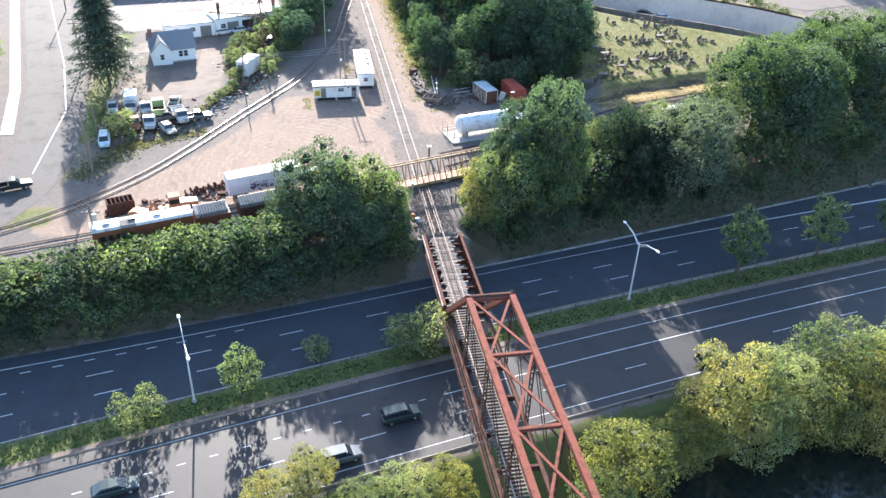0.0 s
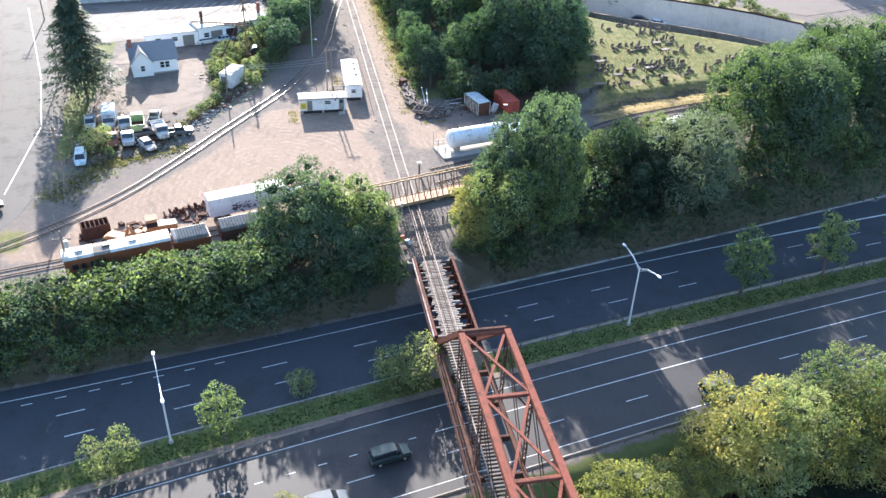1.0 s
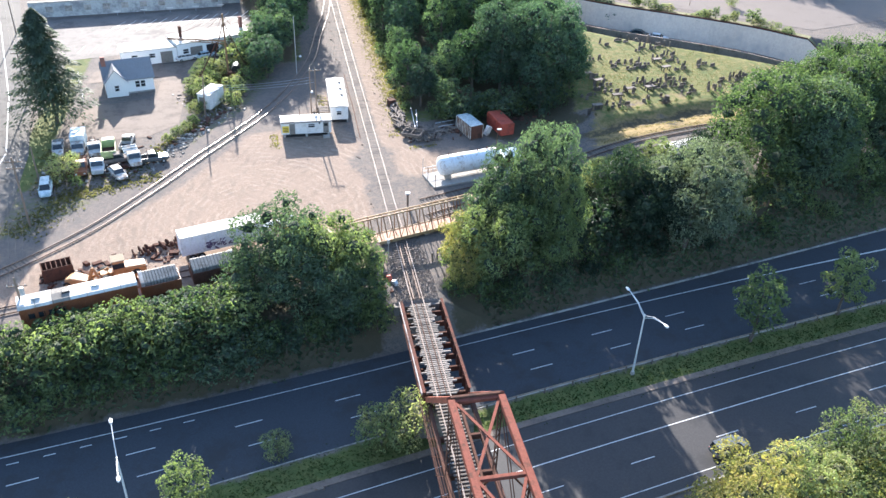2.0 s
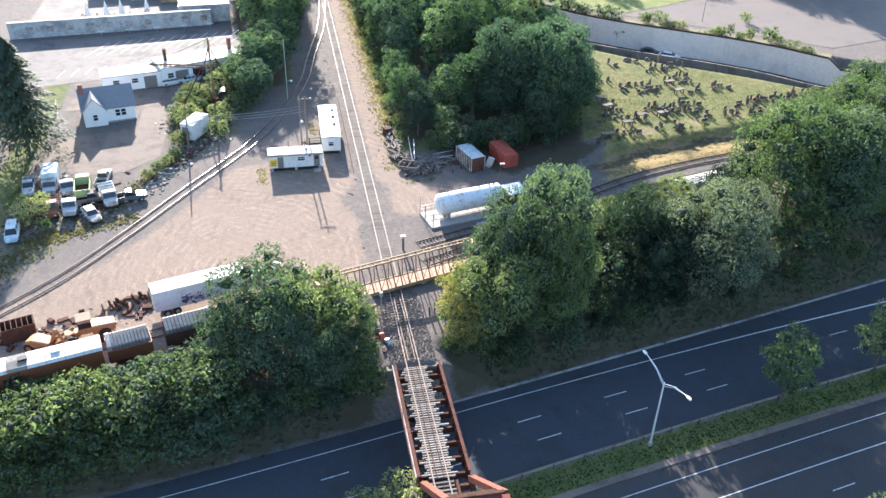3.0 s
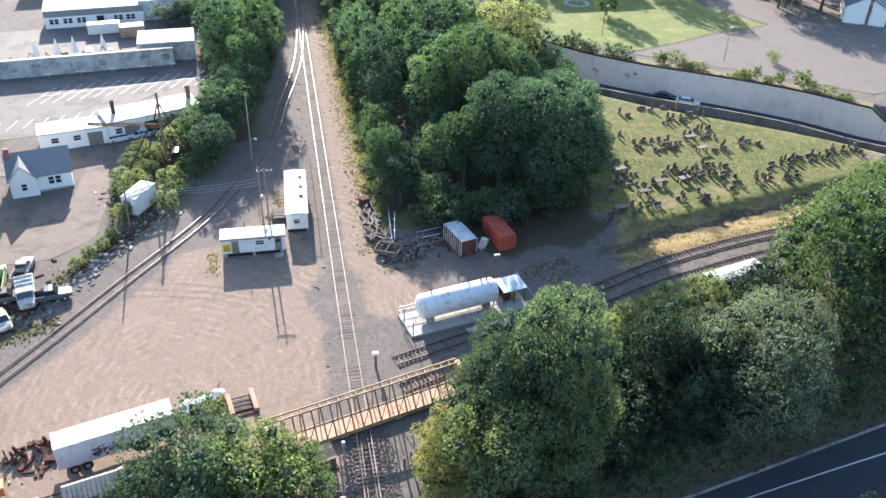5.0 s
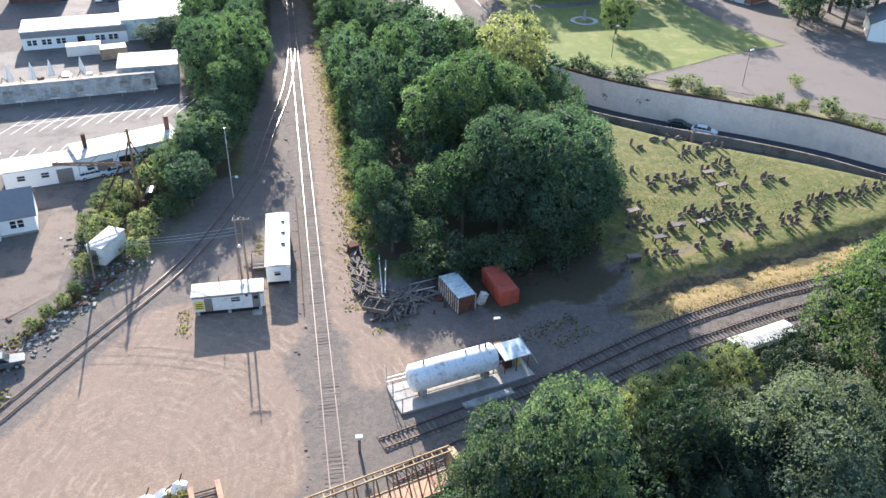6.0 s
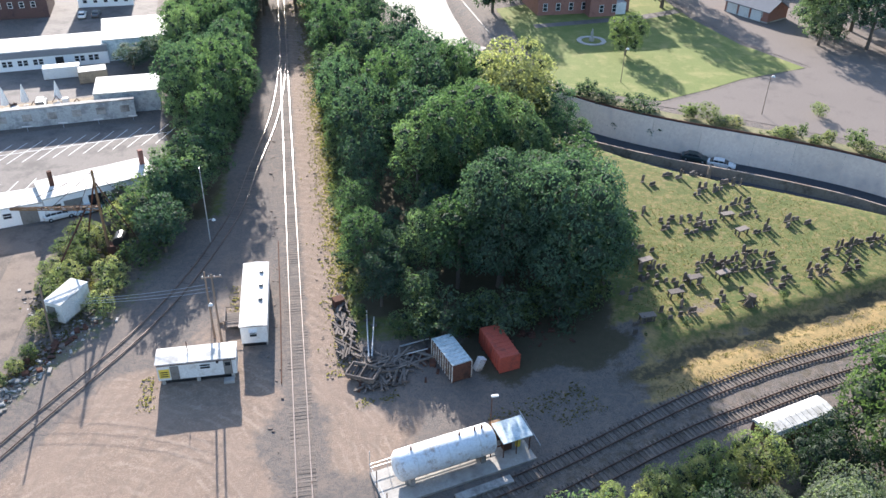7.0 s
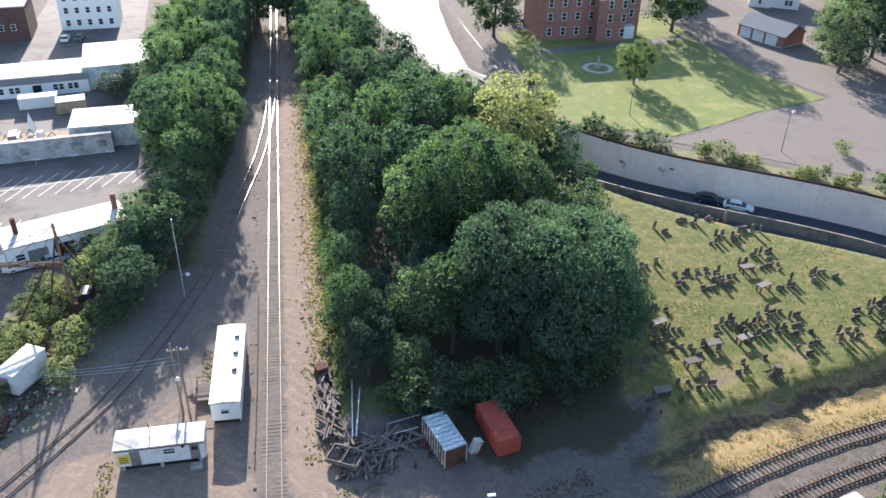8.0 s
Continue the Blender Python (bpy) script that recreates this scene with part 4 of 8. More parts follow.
def railway(ctrl, label, z_of, tie_from=0, tie_to=1e9, step=0.56, steel=RAIL_RUSTY, sink=0.232):
    pts = spline(ctrl)
    ob = thing("railway_track", label, "railway track", kind="structure")
    for off in (-0.753, 0.753):
        part("rail", rail_mesh(pts, off, z_of), steel, ob)
    for k, (p, d) in enumerate(along(pts, step)):
        if tie_from <= k < tie_to:
            tie_jobs.append((ob, TIE_MESH, p.x + rg.uniform(-0.05, 0.05), p.y, z_of(p.x, p.y) - (sink if p.y > 114 or abs(p.x) > 2 else 0.19 if p.y > 104.5 else 0.34), math.degrees(math.atan2(d.y, d.x)) - 90 + rg.uniform(-1.5, 1.5)))
    return ob


def on_land(x, y):
    return float(land(x, y)) + 0.1


def main_z(x, y):
    return 0.16 - 0.05 * float(sstep((y - 112) / 6))


MAIN = railway([(0, 99.0), (0, 140), (0.05, 200), (0.2, 290), (0.5, 420)], "straight single railway line on gravel ballast", main_z, 0, 340, steel=RAIL, sink=0.238)
railway([(-0.2, 252), (-1.0, 236), (-2.6, 220), (-5.6, 203), (-8.3, 187), (-13.2, 171.5), (-18.3, 160.3), (-23.4, 152.0), (-28.3, 144.6), (-36.9, 131.0), (-45, 120), (-56, 110), (-72, 101)], "rusty siding curving away through the yard", on_land, steel=RAIL_DULL)
railway([(5.0, 123.4), (13.4, 126.1), (22.9, 129.1), (39.6, 134.3), (53.1, 138.2), (64, 140.4), (84, 143.5), (120, 147)], "track ending at a stop post beside the tank", on_land, sink=0.15)
railway([(5.2, 118.6), (12.2, 121.4), (32.6, 128.2), (46.3, 132.0), (59.8, 135.4), (82, 139), (120, 142)], "second track running below the trees", on_land, sink=0.15)
railway([(26, 121.2), (40.0, 125.7), (47.2, 127.6), (60.8, 131.2), (83, 134.8), (121, 138)], "third track half hidden by the trees", on_land, sink=0.15)
railway([(-70, 98.5), (-52, 103.2), (-38, 106.4), (-26, 109.4), (-17, 111.8)], "overgrown track under the parked rail cars", on_land, 0, 60)


for off in (-0.42, 0.42):
    part("guard_rail", rail_mesh([Vector((0.25 * off, 113.5, 0)), Vector((0, 108, 0)), Vector((0, 98.6, 0))], off, lambda x, y: main_z(x, y) - 0.03), RAIL_RUSTY, MAIN)
for k in range(11):
    for sx in (-1, 1):
        if (k * 5 + sx) % 4:
            part("tie_end", Geo().box(sx * (1.75 + 0.06 * math.sin(k * 3.1)), 104.9 + 0.56 * k, -0.02, 0.7, 0.2, 0.08, 3 * math.sin(k * 2.3)), TIE, MAIN)


def ballast(label, seed, n, x0, x1, y0, y1, heap):
    """Coarse stones heaped along the line."""
    rng = np.random.default_rng(seed)
    g = Geo()
    for k in range(n):
        x, y = rng.uniform(x0, x1), rng.uniform(y0, y1)
        r = 0.05 + 0.10 * rng.random() ** 2
        z = float(land(x, y)) + heap * math.exp(-(x / 1.9) ** 2) * rng.random()
        spin = rng.uniform(0, 6.28)
        ring = [(x + r * math.cos(spin + a) * rng.uniform(0.7, 1.2), y + r * math.sin(spin + a) * rng.uniform(0.7, 1.2), z) for a in (0, 1.57, 3.14, 4.71)]
        g.add(ring + [(x + 0.3 * r, y, z + r * rng.uniform(0.5, 0.9))], [(0, 1, 4), (1, 2, 4), (2, 3, 4), (3, 0, 4)])
    o = solid("ballast_stones", g, BALLAST, label, "gravel", "stuff")
    return o


ballast("coarse grey-brown ballast stones along the railway line", 8, 3600, -2.6, 2.9, 98.6, 113.0, 0.2)

old_rail = thing("spare_rail", "rusty spare rail lying beside the line", "rail", pose(-2.0, 0, 0))
part("bar", rail_mesh([Vector((0.0, 147, 0)), Vector((0.1, 160, 0)), Vector((0.0, 178, 0))], 0.0, lambda x, y: 0.02), STEEL_DARK, old_rail)


# ---- bridges ----
def girder_bridge():
    ob = thing("girder_bridge", "rusty plate girder railway bridge with pale open ties", "bridge", pose(0, 0, 0))
    y0, y1 = 80.6, 97.6
    for sx in (-1, 1):
        g = Geo().box(0.4 + sx * 2.6, (y0 + y1) / 2, -1.1, 0.06, y1 - y0, 1.75)
        g.box(0.4 + sx * 2.6, (y0 + y1) / 2, 0.65, 0.34, y1 - y0, 0.06).box(0.4 + sx * 2.6, (y0 + y1) / 2, -1.16, 0.42, y1 - y0, 0.06)
        part("girder", g, GIRDER_RED, ob)
        if sx < 0:
            part("walkway_edge", Geo().box(0.4 + sx * 2.86, (y0 + y1) / 2, 0.3, 0.14, y1 - y0, 0.34), GIRDER_PALE, ob, "pale chalky edge strip")
        for k in range(10):
            y = y0 + 0.6 + k * (y1 - y0 - 1.2) / 9
            part("stiffener", Geo().box(0.4 + sx * 2.41, y, -1.1, 0.30, 0.05, 1.7), STEEL_DARK, ob)
    for k in range(8):
        y = y0 + 1 + k * (y1 - y0 - 2) / 7
        part("floor_beam", Geo().box(0.4, y, -1.25, 5.1, 0.3, 0.7), STEEL_DARK, ob)
    for sx in (-0.95, 0.95):
        part("stringer", Geo().box(sx, (y0 + y1) / 2, -0.45, 0.3, y1 - y0, 0.42), STEEL_DARK, ob)
    for off in (-0.753, 0.753):
        part("rail", rail_mesh([Vector((0, y0 - 1, 0)), Vector((0, 90, 0)), Vector((0, 99.2, 0))], off, main_z), RAIL, ob)
    for off in (-0.35, 0.35):
        part("guard_rail", Geo().box(off, (y0 + y1) / 2, 0.16, 0.08, y1 - y0, 0.1), STEEL_DARK, ob)
    n = 50
    for k in range(n):
        y = y0 + 0.2 + k * (y1 - y0 - 0.4) / (n - 1)
        tie_jobs.append((ob, TIE_LONG_MESH if k % 5 == 1 else TIE_PALE_MESH, 0.1 + rg.uniform(-0.12, 0.12) + (0.22 * (k % 7 == 0)) - (0.2 * (k % 9 == 2)), y + rg.uniform(-0.03, 0.03), -0.04 - rg.uniform(0, 0.03), rg.uniform(-1.5, 1.5)))
    part("abutment", Geo().box(0.2, 98.0, -5.2, 6.6, 0.8, 5.0), STONE_DARK, ob)
    part("pier", Geo().box(0, 80.0, -6.0, 6.8, 1.5, 4.7), STONE_DARK, ob)
    return ob


def truss_bridge():
    ob = thing("truss_bridge", "red-brown steel through truss railway bridge", "bridge", pose(0.62, 0, 0))
    w, top, p = 2.45, 9.9, 10.3
    ys = [69.5] + [60.0 - p * (k - 1) for k in range(1, 12)]                       # top panel points
    y_end, y_last = 80.3, ys[-1] - 10
    for sx in (-1, 1):
        x = sx * w
        g = Geo()
        g.box(x, (ys[0] + ys[-1]) / 2, top - 0.5, 0.68, ys[0] - ys[-1], 0.65)
        part("top_chord", g, STEEL_RED, ob)
        part("end_post", Geo().beam((x, ys[0] + 0.2, top - 0.1), (x, y_end, -0.1), 0.7, 0.6), STEEL_RED, ob)
        part("end_post", Geo().beam((x, ys[-1] - 0.2, top - 0.1), (x, y_last, -0.1), 0.55, 0.5), STEEL_RED, ob)
        part("bottom_chord", Geo().box(x, (y_end + y_last) / 2, -0.75, 0.5, y_end - y_last, 0.5), STEEL_DARK, ob)
        for k, y in enumerate(ys):
            g = Geo()
            for dx in (-0.17, 0.17):
                g.box(x + dx, y, -0.4, 0.06, 0.34, top)
            for j in range(12):
                a, b = (-0.17, 0.17) if j % 2 else (0.17, -0.17)
                g.beam((x + a, y, 0.2 + j * 0.78), (x + b, y, 0.2 + (j + 1) * 0.78), 0.05, 0.1)
            part("vertical_post", g, STEEL_DARK, ob)
            if k < len(ys) - 1:
                y2 = ys[k + 1]
                a, b = ((x, y, top - 0.3), (x, y2, -0.5)) if k < 6 else ((x, y2, top - 0.3), (x, y, -0.5))
                for dx in (-0.13, 0.13):
                    part("diagonal", Geo().beam((a[0] + dx, a[1], a[2]), (b[0] + dx, b[1], b[2]), 0.05, 0.26), STEEL_DARK, ob)
                if 2 < k < 8:
                    part("counter_rod", Geo().tube((x, y2, top - 0.3), (x, y, -0.5), 0.04, n=5), STEEL_DARK, ob)
    for k, y in enumerate(ys):
        part("top_strut", Geo().box(0, y, top - 0.42, 2 * w - 0.5, 0.42, 0.36), STEEL_RED, ob)
        if k:
            g = Geo()
            for sx in (-1, 1):
                g.beam((sx * (w - 0.1), y, top - 2.2), (sx * (w - 1.4), y, top - 0.4), 0.12, 0.16)
            part("sway_brace", g, STEEL_DARK, ob)
        if k < len(ys) - 1:
            y2 = ys[k + 1]
            for s in (-1, 1):
                part("lateral_brace", Geo().beam((s * (w - 0.2), y, top - 0.16 - 0.05 * s), (-s * (w - 0.2), y2, top - 0.16 - 0.05 * s), 0.28, 0.12), STEEL_RED, ob)
    # portal
    g = Geo()
    for dz in (0.0, -1.5):
        g.box(0, ys[0] + 0.35 - dz * 0.95, top - 0.15 + dz, 2 * w, 0.35, 0.3)
    for j in range(6):
        x0, x1 = -w + 2 * w * j / 6, -w + 2 * w * (j + 1) / 6
        g.beam((x0, ys[0] + (0.4 if j % 2 else 1.75), top - (0.1 if j % 2 else 1.5)), (x1, ys[0] + (1.75 if j % 2 else 0.4), top - (1.5 if j % 2 else 0.1)), 0.08, 0.12)
    part("portal_frame", g, STEEL_DARK, ob)
    y = y_end - 0.5
    while y > 15:
        part("floor_beam", Geo().box(0, y, -1.0, 2 * w, 0.35, 0.7), STEEL_DARK, ob)
        y -= p / 2
    for sx in (-0.95, 0.95):
        part("stringer", Geo().box(sx, (y_end + y_last) / 2, -0.45, 0.3, y_end - y_last, 0.42), STEEL_DARK, ob)
    for off in (-0.753, 0.753):
        part("rail", rail_mesh([Vector((-0.62, y_last - 40, 0)), Vector((-0.62, 0, 0)), Vector((-0.62, 79.6, 0))], off, main_z), RAIL, ob)
    # side walkway with a handrail on the west
    for dx in (0.5, 0.75, 1.0):
        part("walkway_bar", Geo().box(-w - dx, 40, -0.35, 0.07, 80, 0.08), STEEL_DARK, ob)
    g = Geo()
    for z in (0.35, 0.8):
        g.box(-w - 1.1, 40, z, 0.05, 80, 0.06)
    part("handrail", g, STEEL_DARK, ob)
    for k in range(28):
        part("bracket", Geo().beam((-w, 80 - 2.6 * k, -0.7), (-w - 1.15, 80 - 2.6 * k, -0.3), 0.08, 0.1), STEEL_DARK, ob)
    for k in range(130):
        tie_jobs.append((ob, TIE_MESH, -0.62 + rg.uniform(-0.06, 0.06), 80.0 - 0.5 * k, 0.02, rg.uniform(-1, 1)))
    for yy in (22.0, -36.0):
        part("pier", Geo().extrude([(-4, yy - 1.3), (4, yy - 1.3), (5, yy), (4, yy + 1.3), (-4, yy + 1.3), (-5, yy)], -12, -1.3), CONCRETE_OLD, ob)
    return ob


girder_bridge()
truss_bridge()


def yard_gantry():
    """A lattice girder with a low deck that lies across the line."""
    a, b = Vector((-10.0, 110.95, 0)), Vector((11.5, 117.4, 0))
    d = (b - a)
    L = d.length
    ang = math.degrees(math.atan2(d.y, d.x))
    ob = thing("lattice_footbridge", "faded yellow steel lattice bridge with orange deck", "footbridge", pose(a.x, a.y, 0, 0, 0, ang))
    n, top, dk = 22, 3.75, 0.72
    for k in range(9):
        s0, s1 = L * k / 9, L * (k + 1) / 9
        part("deck_plate", Geo().box((s0 + s1) / 2, -0.05, dk - 0.12, s1 - s0 - 0.04, 2.3, 0.12), GANTRY_DECK, ob)
    for y in (-1.2, 1.1):
        part("deck_girder", Geo().box(L / 2, y, dk - 0.42, L, 0.14, 0.5), GANTRY, ob)
    for y in (0.55, 1.25):
        part("top_chord", Geo().box(L / 2, y, top - 0.15, L, 0.14, 0.2), GANTRY, ob)
    for k in range(n + 1):
        x = L * k / n
        part("rung", Geo().box(x, 0.9, top - 0.1, 0.1, 0.62, 0.1), GANTRY, ob)
        part("post", Geo().beam((x, -1.2, dk), (x, 0.55, top - 0.1), 0.13, 0.13), GANTRY_POST, ob)
        if k < n and k % 2 == 0:
            part("diagonal", Geo().beam((x, -1.2, dk), (x + L / n, -0.3, dk + 1.5), 0.07, 0.07), GANTRY_POST, ob)
        if k % 2 == 0:
            part("back_post", Geo().beam((x, 1.1, dk), (x, 1.25, top - 0.1), 0.1, 0.1), GANTRY_POST, ob)
    for x in (0.0, L):
        part("end_post", Geo().box(x, 0.2, 0.0, 0.7, 1.6, top), GANTRY, ob)
    for x in (0.5, L / 2 - 3.2, L / 2 + 3.2, L - 0.5):
        part("footing", Geo().box(x, 0, -0.3, 0.8, 2.4, 0.62), CONCRETE_OLD, ob)
    return ob


yard_gantry()

# ---- vehicles ----
def ring8(x, w, z0, z1, e):
    """A rounded cross-section at x: half width w, from z0 to z1, corner cut e."""
    return [(x, -w + e, z0), (x, w - e, z0), (x, w, z0 + e), (x, w, z1 - e), (x, w - e, z1), (x, -w + e, z1), (x, -w, z1 - e), (x, -w, z0 + e)]


def wheels(ob, xs, w, r=0.33, mat_rim=GALV):
    for x in xs:
        for s in (-1, 1):
            t = part("tyre", Geo().tube((x, s * (w - 0.2), r), (x, s * (w + 0.02), r), r, n=14), RUBBER, ob)
            part("rim", Geo().tube((x, s * (w - 0.05), r), (x, s * (w + 0.035), r), r * 0.58, r * 0.5, n=10), mat_rim, t)


def car(label, paint, m, kind="sedan", category="car"):
    ob = thing("car", label, category, m)
    L = 2.35
    tall = kind in ("suv", "minivan")
    g = Geo().loft([ring8(-L, 0.72, 0.42, 0.82, 0.12), ring8(-L + 0.25, 0.88, 0.30, 0.96 if not tall else 1.05, 0.12), ring8(-1.2, 0.92, 0.26, 1.0 if not tall else 1.08, 0.1), ring8(0.6, 0.92, 0.26, 0.98 if not tall else 1.05, 0.1),
                    ring8(1.5, 0.90, 0.28, 0.88 if not tall else 0.98, 0.12), ring8(L - 0.2, 0.82, 0.32, 0.74 if not tall else 0.85, 0.14), ring8(L, 0.66, 0.42, 0.64, 0.1)])
    part("body", g, paint, ob, smooth=False)
    top = {"sedan": 1.43, "suv": 1.75, "minivan": 1.72}[kind]
    back, rear = (-1.95, -1.3) if kind == "sedan" else (-2.25, -2.05)
    front0, front1 = (1.1, 0.35) if kind == "sedan" else (1.25, 0.55)
    z = 0.95 if kind == "sedan" else 1.03
    part("glasshouse", Geo().loft([ring8(back, 0.76, z - 0.08, z + 0.02, 0.03), ring8(rear, 0.68, z - 0.08, top - 0.06, 0.1), ring8(front1, 0.68, z - 0.08, top - 0.06, 0.1), ring8(front0, 0.78, z - 0.08, z + 0.02, 0.03)]), GLASS_DARK, ob, "dark tinted windows")
    part("roof", Geo().loft([ring8(rear - 0.08, 0.64, top - 0.10, top - 0.02, 0.03), ring8((rear + front1) / 2, 0.70, top - 0.11, top + 0.02, 0.04), ring8(front1 + 0.06, 0.64, top - 0.10, top - 0.02, 0.03)]), paint, ob)
    for x in (rear + 0.02, (rear + front1) / 2, front1 - 0.02):
        for s in (-1, 1):
            part("pillar", Geo().beam((x, s * 0.79, z), (x, s * 0.69, top - 0.05), 0.07, 0.05), paint, ob)
    wheels(ob, (-1.42, 1.42), 0.9)
    for s in (-1, 1):
        part("headlight", Geo().box(L - 0.12, s * 0.58, 0.56, 0.18, 0.3, 0.14), PALE_BLUE, ob, "clear headlight")
        part("tail_light", Geo().box(-L + 0.1, s * 0.66, 0.66, 0.14, 0.2, 0.18), RUST_RED, ob, "red tail light")
        part("mirror", Geo().box(0.8, s * 0.98, 0.98, 0.14, 0.2, 0.13), paint, ob)
    return ob


def pickup(label, paint, m, bed="open", category="pickup truck"):
    ob = thing("pickup_truck", label, category, m)
    part("cab", Geo().loft([ring8(-0.55, 0.88, 0.5, 1.15, 0.08), ring8(1.0, 0.9, 0.45, 1.15, 0.08), ring8(2.5, 0.86, 0.5, 1.02, 0.1), ring8(2.72, 0.74, 0.55, 0.9, 0.1)]), paint, ob)
    part("glasshouse", Geo().loft([ring8(-0.55, 0.74, 1.1, 1.2, 0.03), ring8(-0.4, 0.7, 1.1, 1.78, 0.1), ring8(0.5, 0.7, 1.1, 1.78, 0.1), ring8(1.15, 0.78, 1.1, 1.16, 0.02)]), GLASS_DARK, ob, "dark windows")
    part("roof", Geo().loft([ring8(-0.45, 0.66, 1.72, 1.82, 0.03), ring8(0.1, 0.72, 1.72, 1.86, 0.04), ring8(0.55, 0.66, 1.72, 1.82, 0.03)]), paint, ob)
    for s in (-1, 1):
        part("bed_side", Geo().box(-1.7, s * 0.86, 0.55, 2.2, 0.1, 0.62), paint, ob)
        part("headlight", Geo().box(2.62, s * 0.6, 0.7, 0.16, 0.26, 0.16), PALE_BLUE, ob)
    part("tailgate", Geo().box(-2.78, 0, 0.55, 0.09, 1.7, 0.6), paint, ob)
    part("bed_floor", Geo().box(-1.7, 0, 0.5, 2.2, 1.65, 0.12), BLACK, ob)
    part("chassis", Geo().box(-0.1, 0, 0.35, 5.0, 1.1, 0.18), BLACK, ob)
    wheels(ob, (-1.7, 1.75), 0.88, 0.38)
    return ob


def truck(label, paint, m, body="box", body_paint=None, length=4.2, category="truck"):
    """An old lorry: cab at the front, a box, dump, flat or bare frame behind."""
    ob = thing("truck", label, category, m)
    bp = body_paint or paint
    part("cab", Geo().loft([ring8(0.3, 1.05, 0.6, 2.25, 0.14), ring8(1.3, 1.05, 0.6, 2.25, 0.16), ring8(1.75, 1.0, 0.6, 1.45, 0.1), ring8(2.9, 0.9, 0.65, 1.3, 0.14)]), paint, ob)
    part("windscreen", Geo().beam((1.36, 0, 2.12), (1.76, 0, 1.5), 1.75, 0.06), GLASS_DARK, ob)
    for s in (-1, 1):
        part("side_window", Geo().box(0.85, s * 1.05, 1.45, 0.8, 0.05, 0.6), GLASS_DARK, ob)
        part("headlight", Geo().box(2.88, s * 0.62, 0.85, 0.1, 0.26, 0.2), PALE_BLUE, ob)
        part("frame_rail", Geo().box(-length / 2 + 0.8, s * 0.42, 0.55, length + 3.4, 0.12, 0.2), STEEL_DARK, ob)
    if body == "box":
        part("cargo_box", Geo().box(-length / 2 + 0.15, 0, 0.85, length, 2.3, 2.1), bp, ob)
    elif body == "dump":
        for s in (-1, 1):
            part("dump_side", Geo().box(-length / 2 + 0.15, s * 1.1, 0.85, length, 0.1, 1.15), bp, ob)
        for x in (0.15, -length + 0.15):
            part("dump_end", Geo().box(x, 0, 0.85, 0.1, 2.3, 1.25), bp, ob)
        part("dump_floor", Geo().box(-length / 2 + 0.15, 0, 0.85, length, 2.2, 0.14), STEEL_DARK, ob)
    elif body == "flat":
        part("flatbed", Geo().box(-length / 2 + 0.1, 0, 0.85, length, 2.3, 0.18), bp, ob)
        for k in range(5):
            part("rack_bar", Geo().box(-0.3 - k * length / 5, 0, 1.03, 0.1, 2.2, 0.2), paint, ob)
    else:
        for k in range(6):
            part("cross_member", Geo().box(-0.2 - k * length / 6, 0, 0.6, 0.14, 0.9, 0.14), bp, ob)
    wheels(ob, (-length + 1.0, 1.9), 1.02, 0.48)
    return ob


def zof(x, y):
    return float(land(x, y))


SILVER = surface("silver_car_paint", (0.45, 0.47, 0.48), (0.55, 0.57, 0.58), 1, 6, 0.3, 0.5, 0)
DARKGREEN = surface("dark_teal_car_paint", (0.03, 0.05, 0.05), (0.05, 0.07, 0.07), 1, 6, 0.3, 0.3, 0)
GREYCAR = surface("grey_car_paint", (0.12, 0.13, 0.135), (0.18, 0.19, 0.195), 1, 6, 0.3, 0.4, 0)
HD = 12.2                                                # the highway's heading in degrees
HZ = HIGHWAY_Z + 0.04
car("black sedan driving on the shaded highway", DARKGREEN, pose(-40.2, 60.9, HZ, 0, 0, HD), "sedan")
car("dark grey minivan on the highway", GREYCAR, pose(-16.9, 61.9, HZ, 0, 0, HD), "minivan")
car("dark sport utility car with pale roof on the highway", DARKGREEN, pose(-9.6, 67.3, HZ, 0, 0, HD), "suv")
car("dark blue-grey car beside the river trees", GREYCAR, pose(31.3, 71.9, HZ, 0, 0, HD), "suv")
pickup("black pickup truck waiting on the street", BLACK, pose(-62.6, 119.0, 0.03, 0, 0, 20))
car("white car on the cutting road below the wall", WHITE, pose(72.4, 189.2, zof(72.4, 189.2) + 0.05, 0, 0, -33), "sedan")
car("dark car on the cutting road below the wall", DARKGREEN, pose(69.0, 192.2, zof(69, 192.2) + 0.05, 0, 0, -33), "sedan")
car("white car parked by the far house", WHITE, pose(-48.6, 291, 0.02, 0, 0, 95), "sedan")
car("grey car parked by the far house", GREYCAR, pose(-45.4, 291.5, 0.02, 0, 0, 92), "sedan")
for k, (x, y) in enumerate(((-33.5, 190.6), (-29.5, 191.8), (-25.8, 193.2))):
    car("pale car parked at the white building", (WHITE, PALE_BLUE, SILVER)[k], pose(x - 0.6, y - 1.2, 0.02, 0, 0, 22 + 4 * k), "sedan")
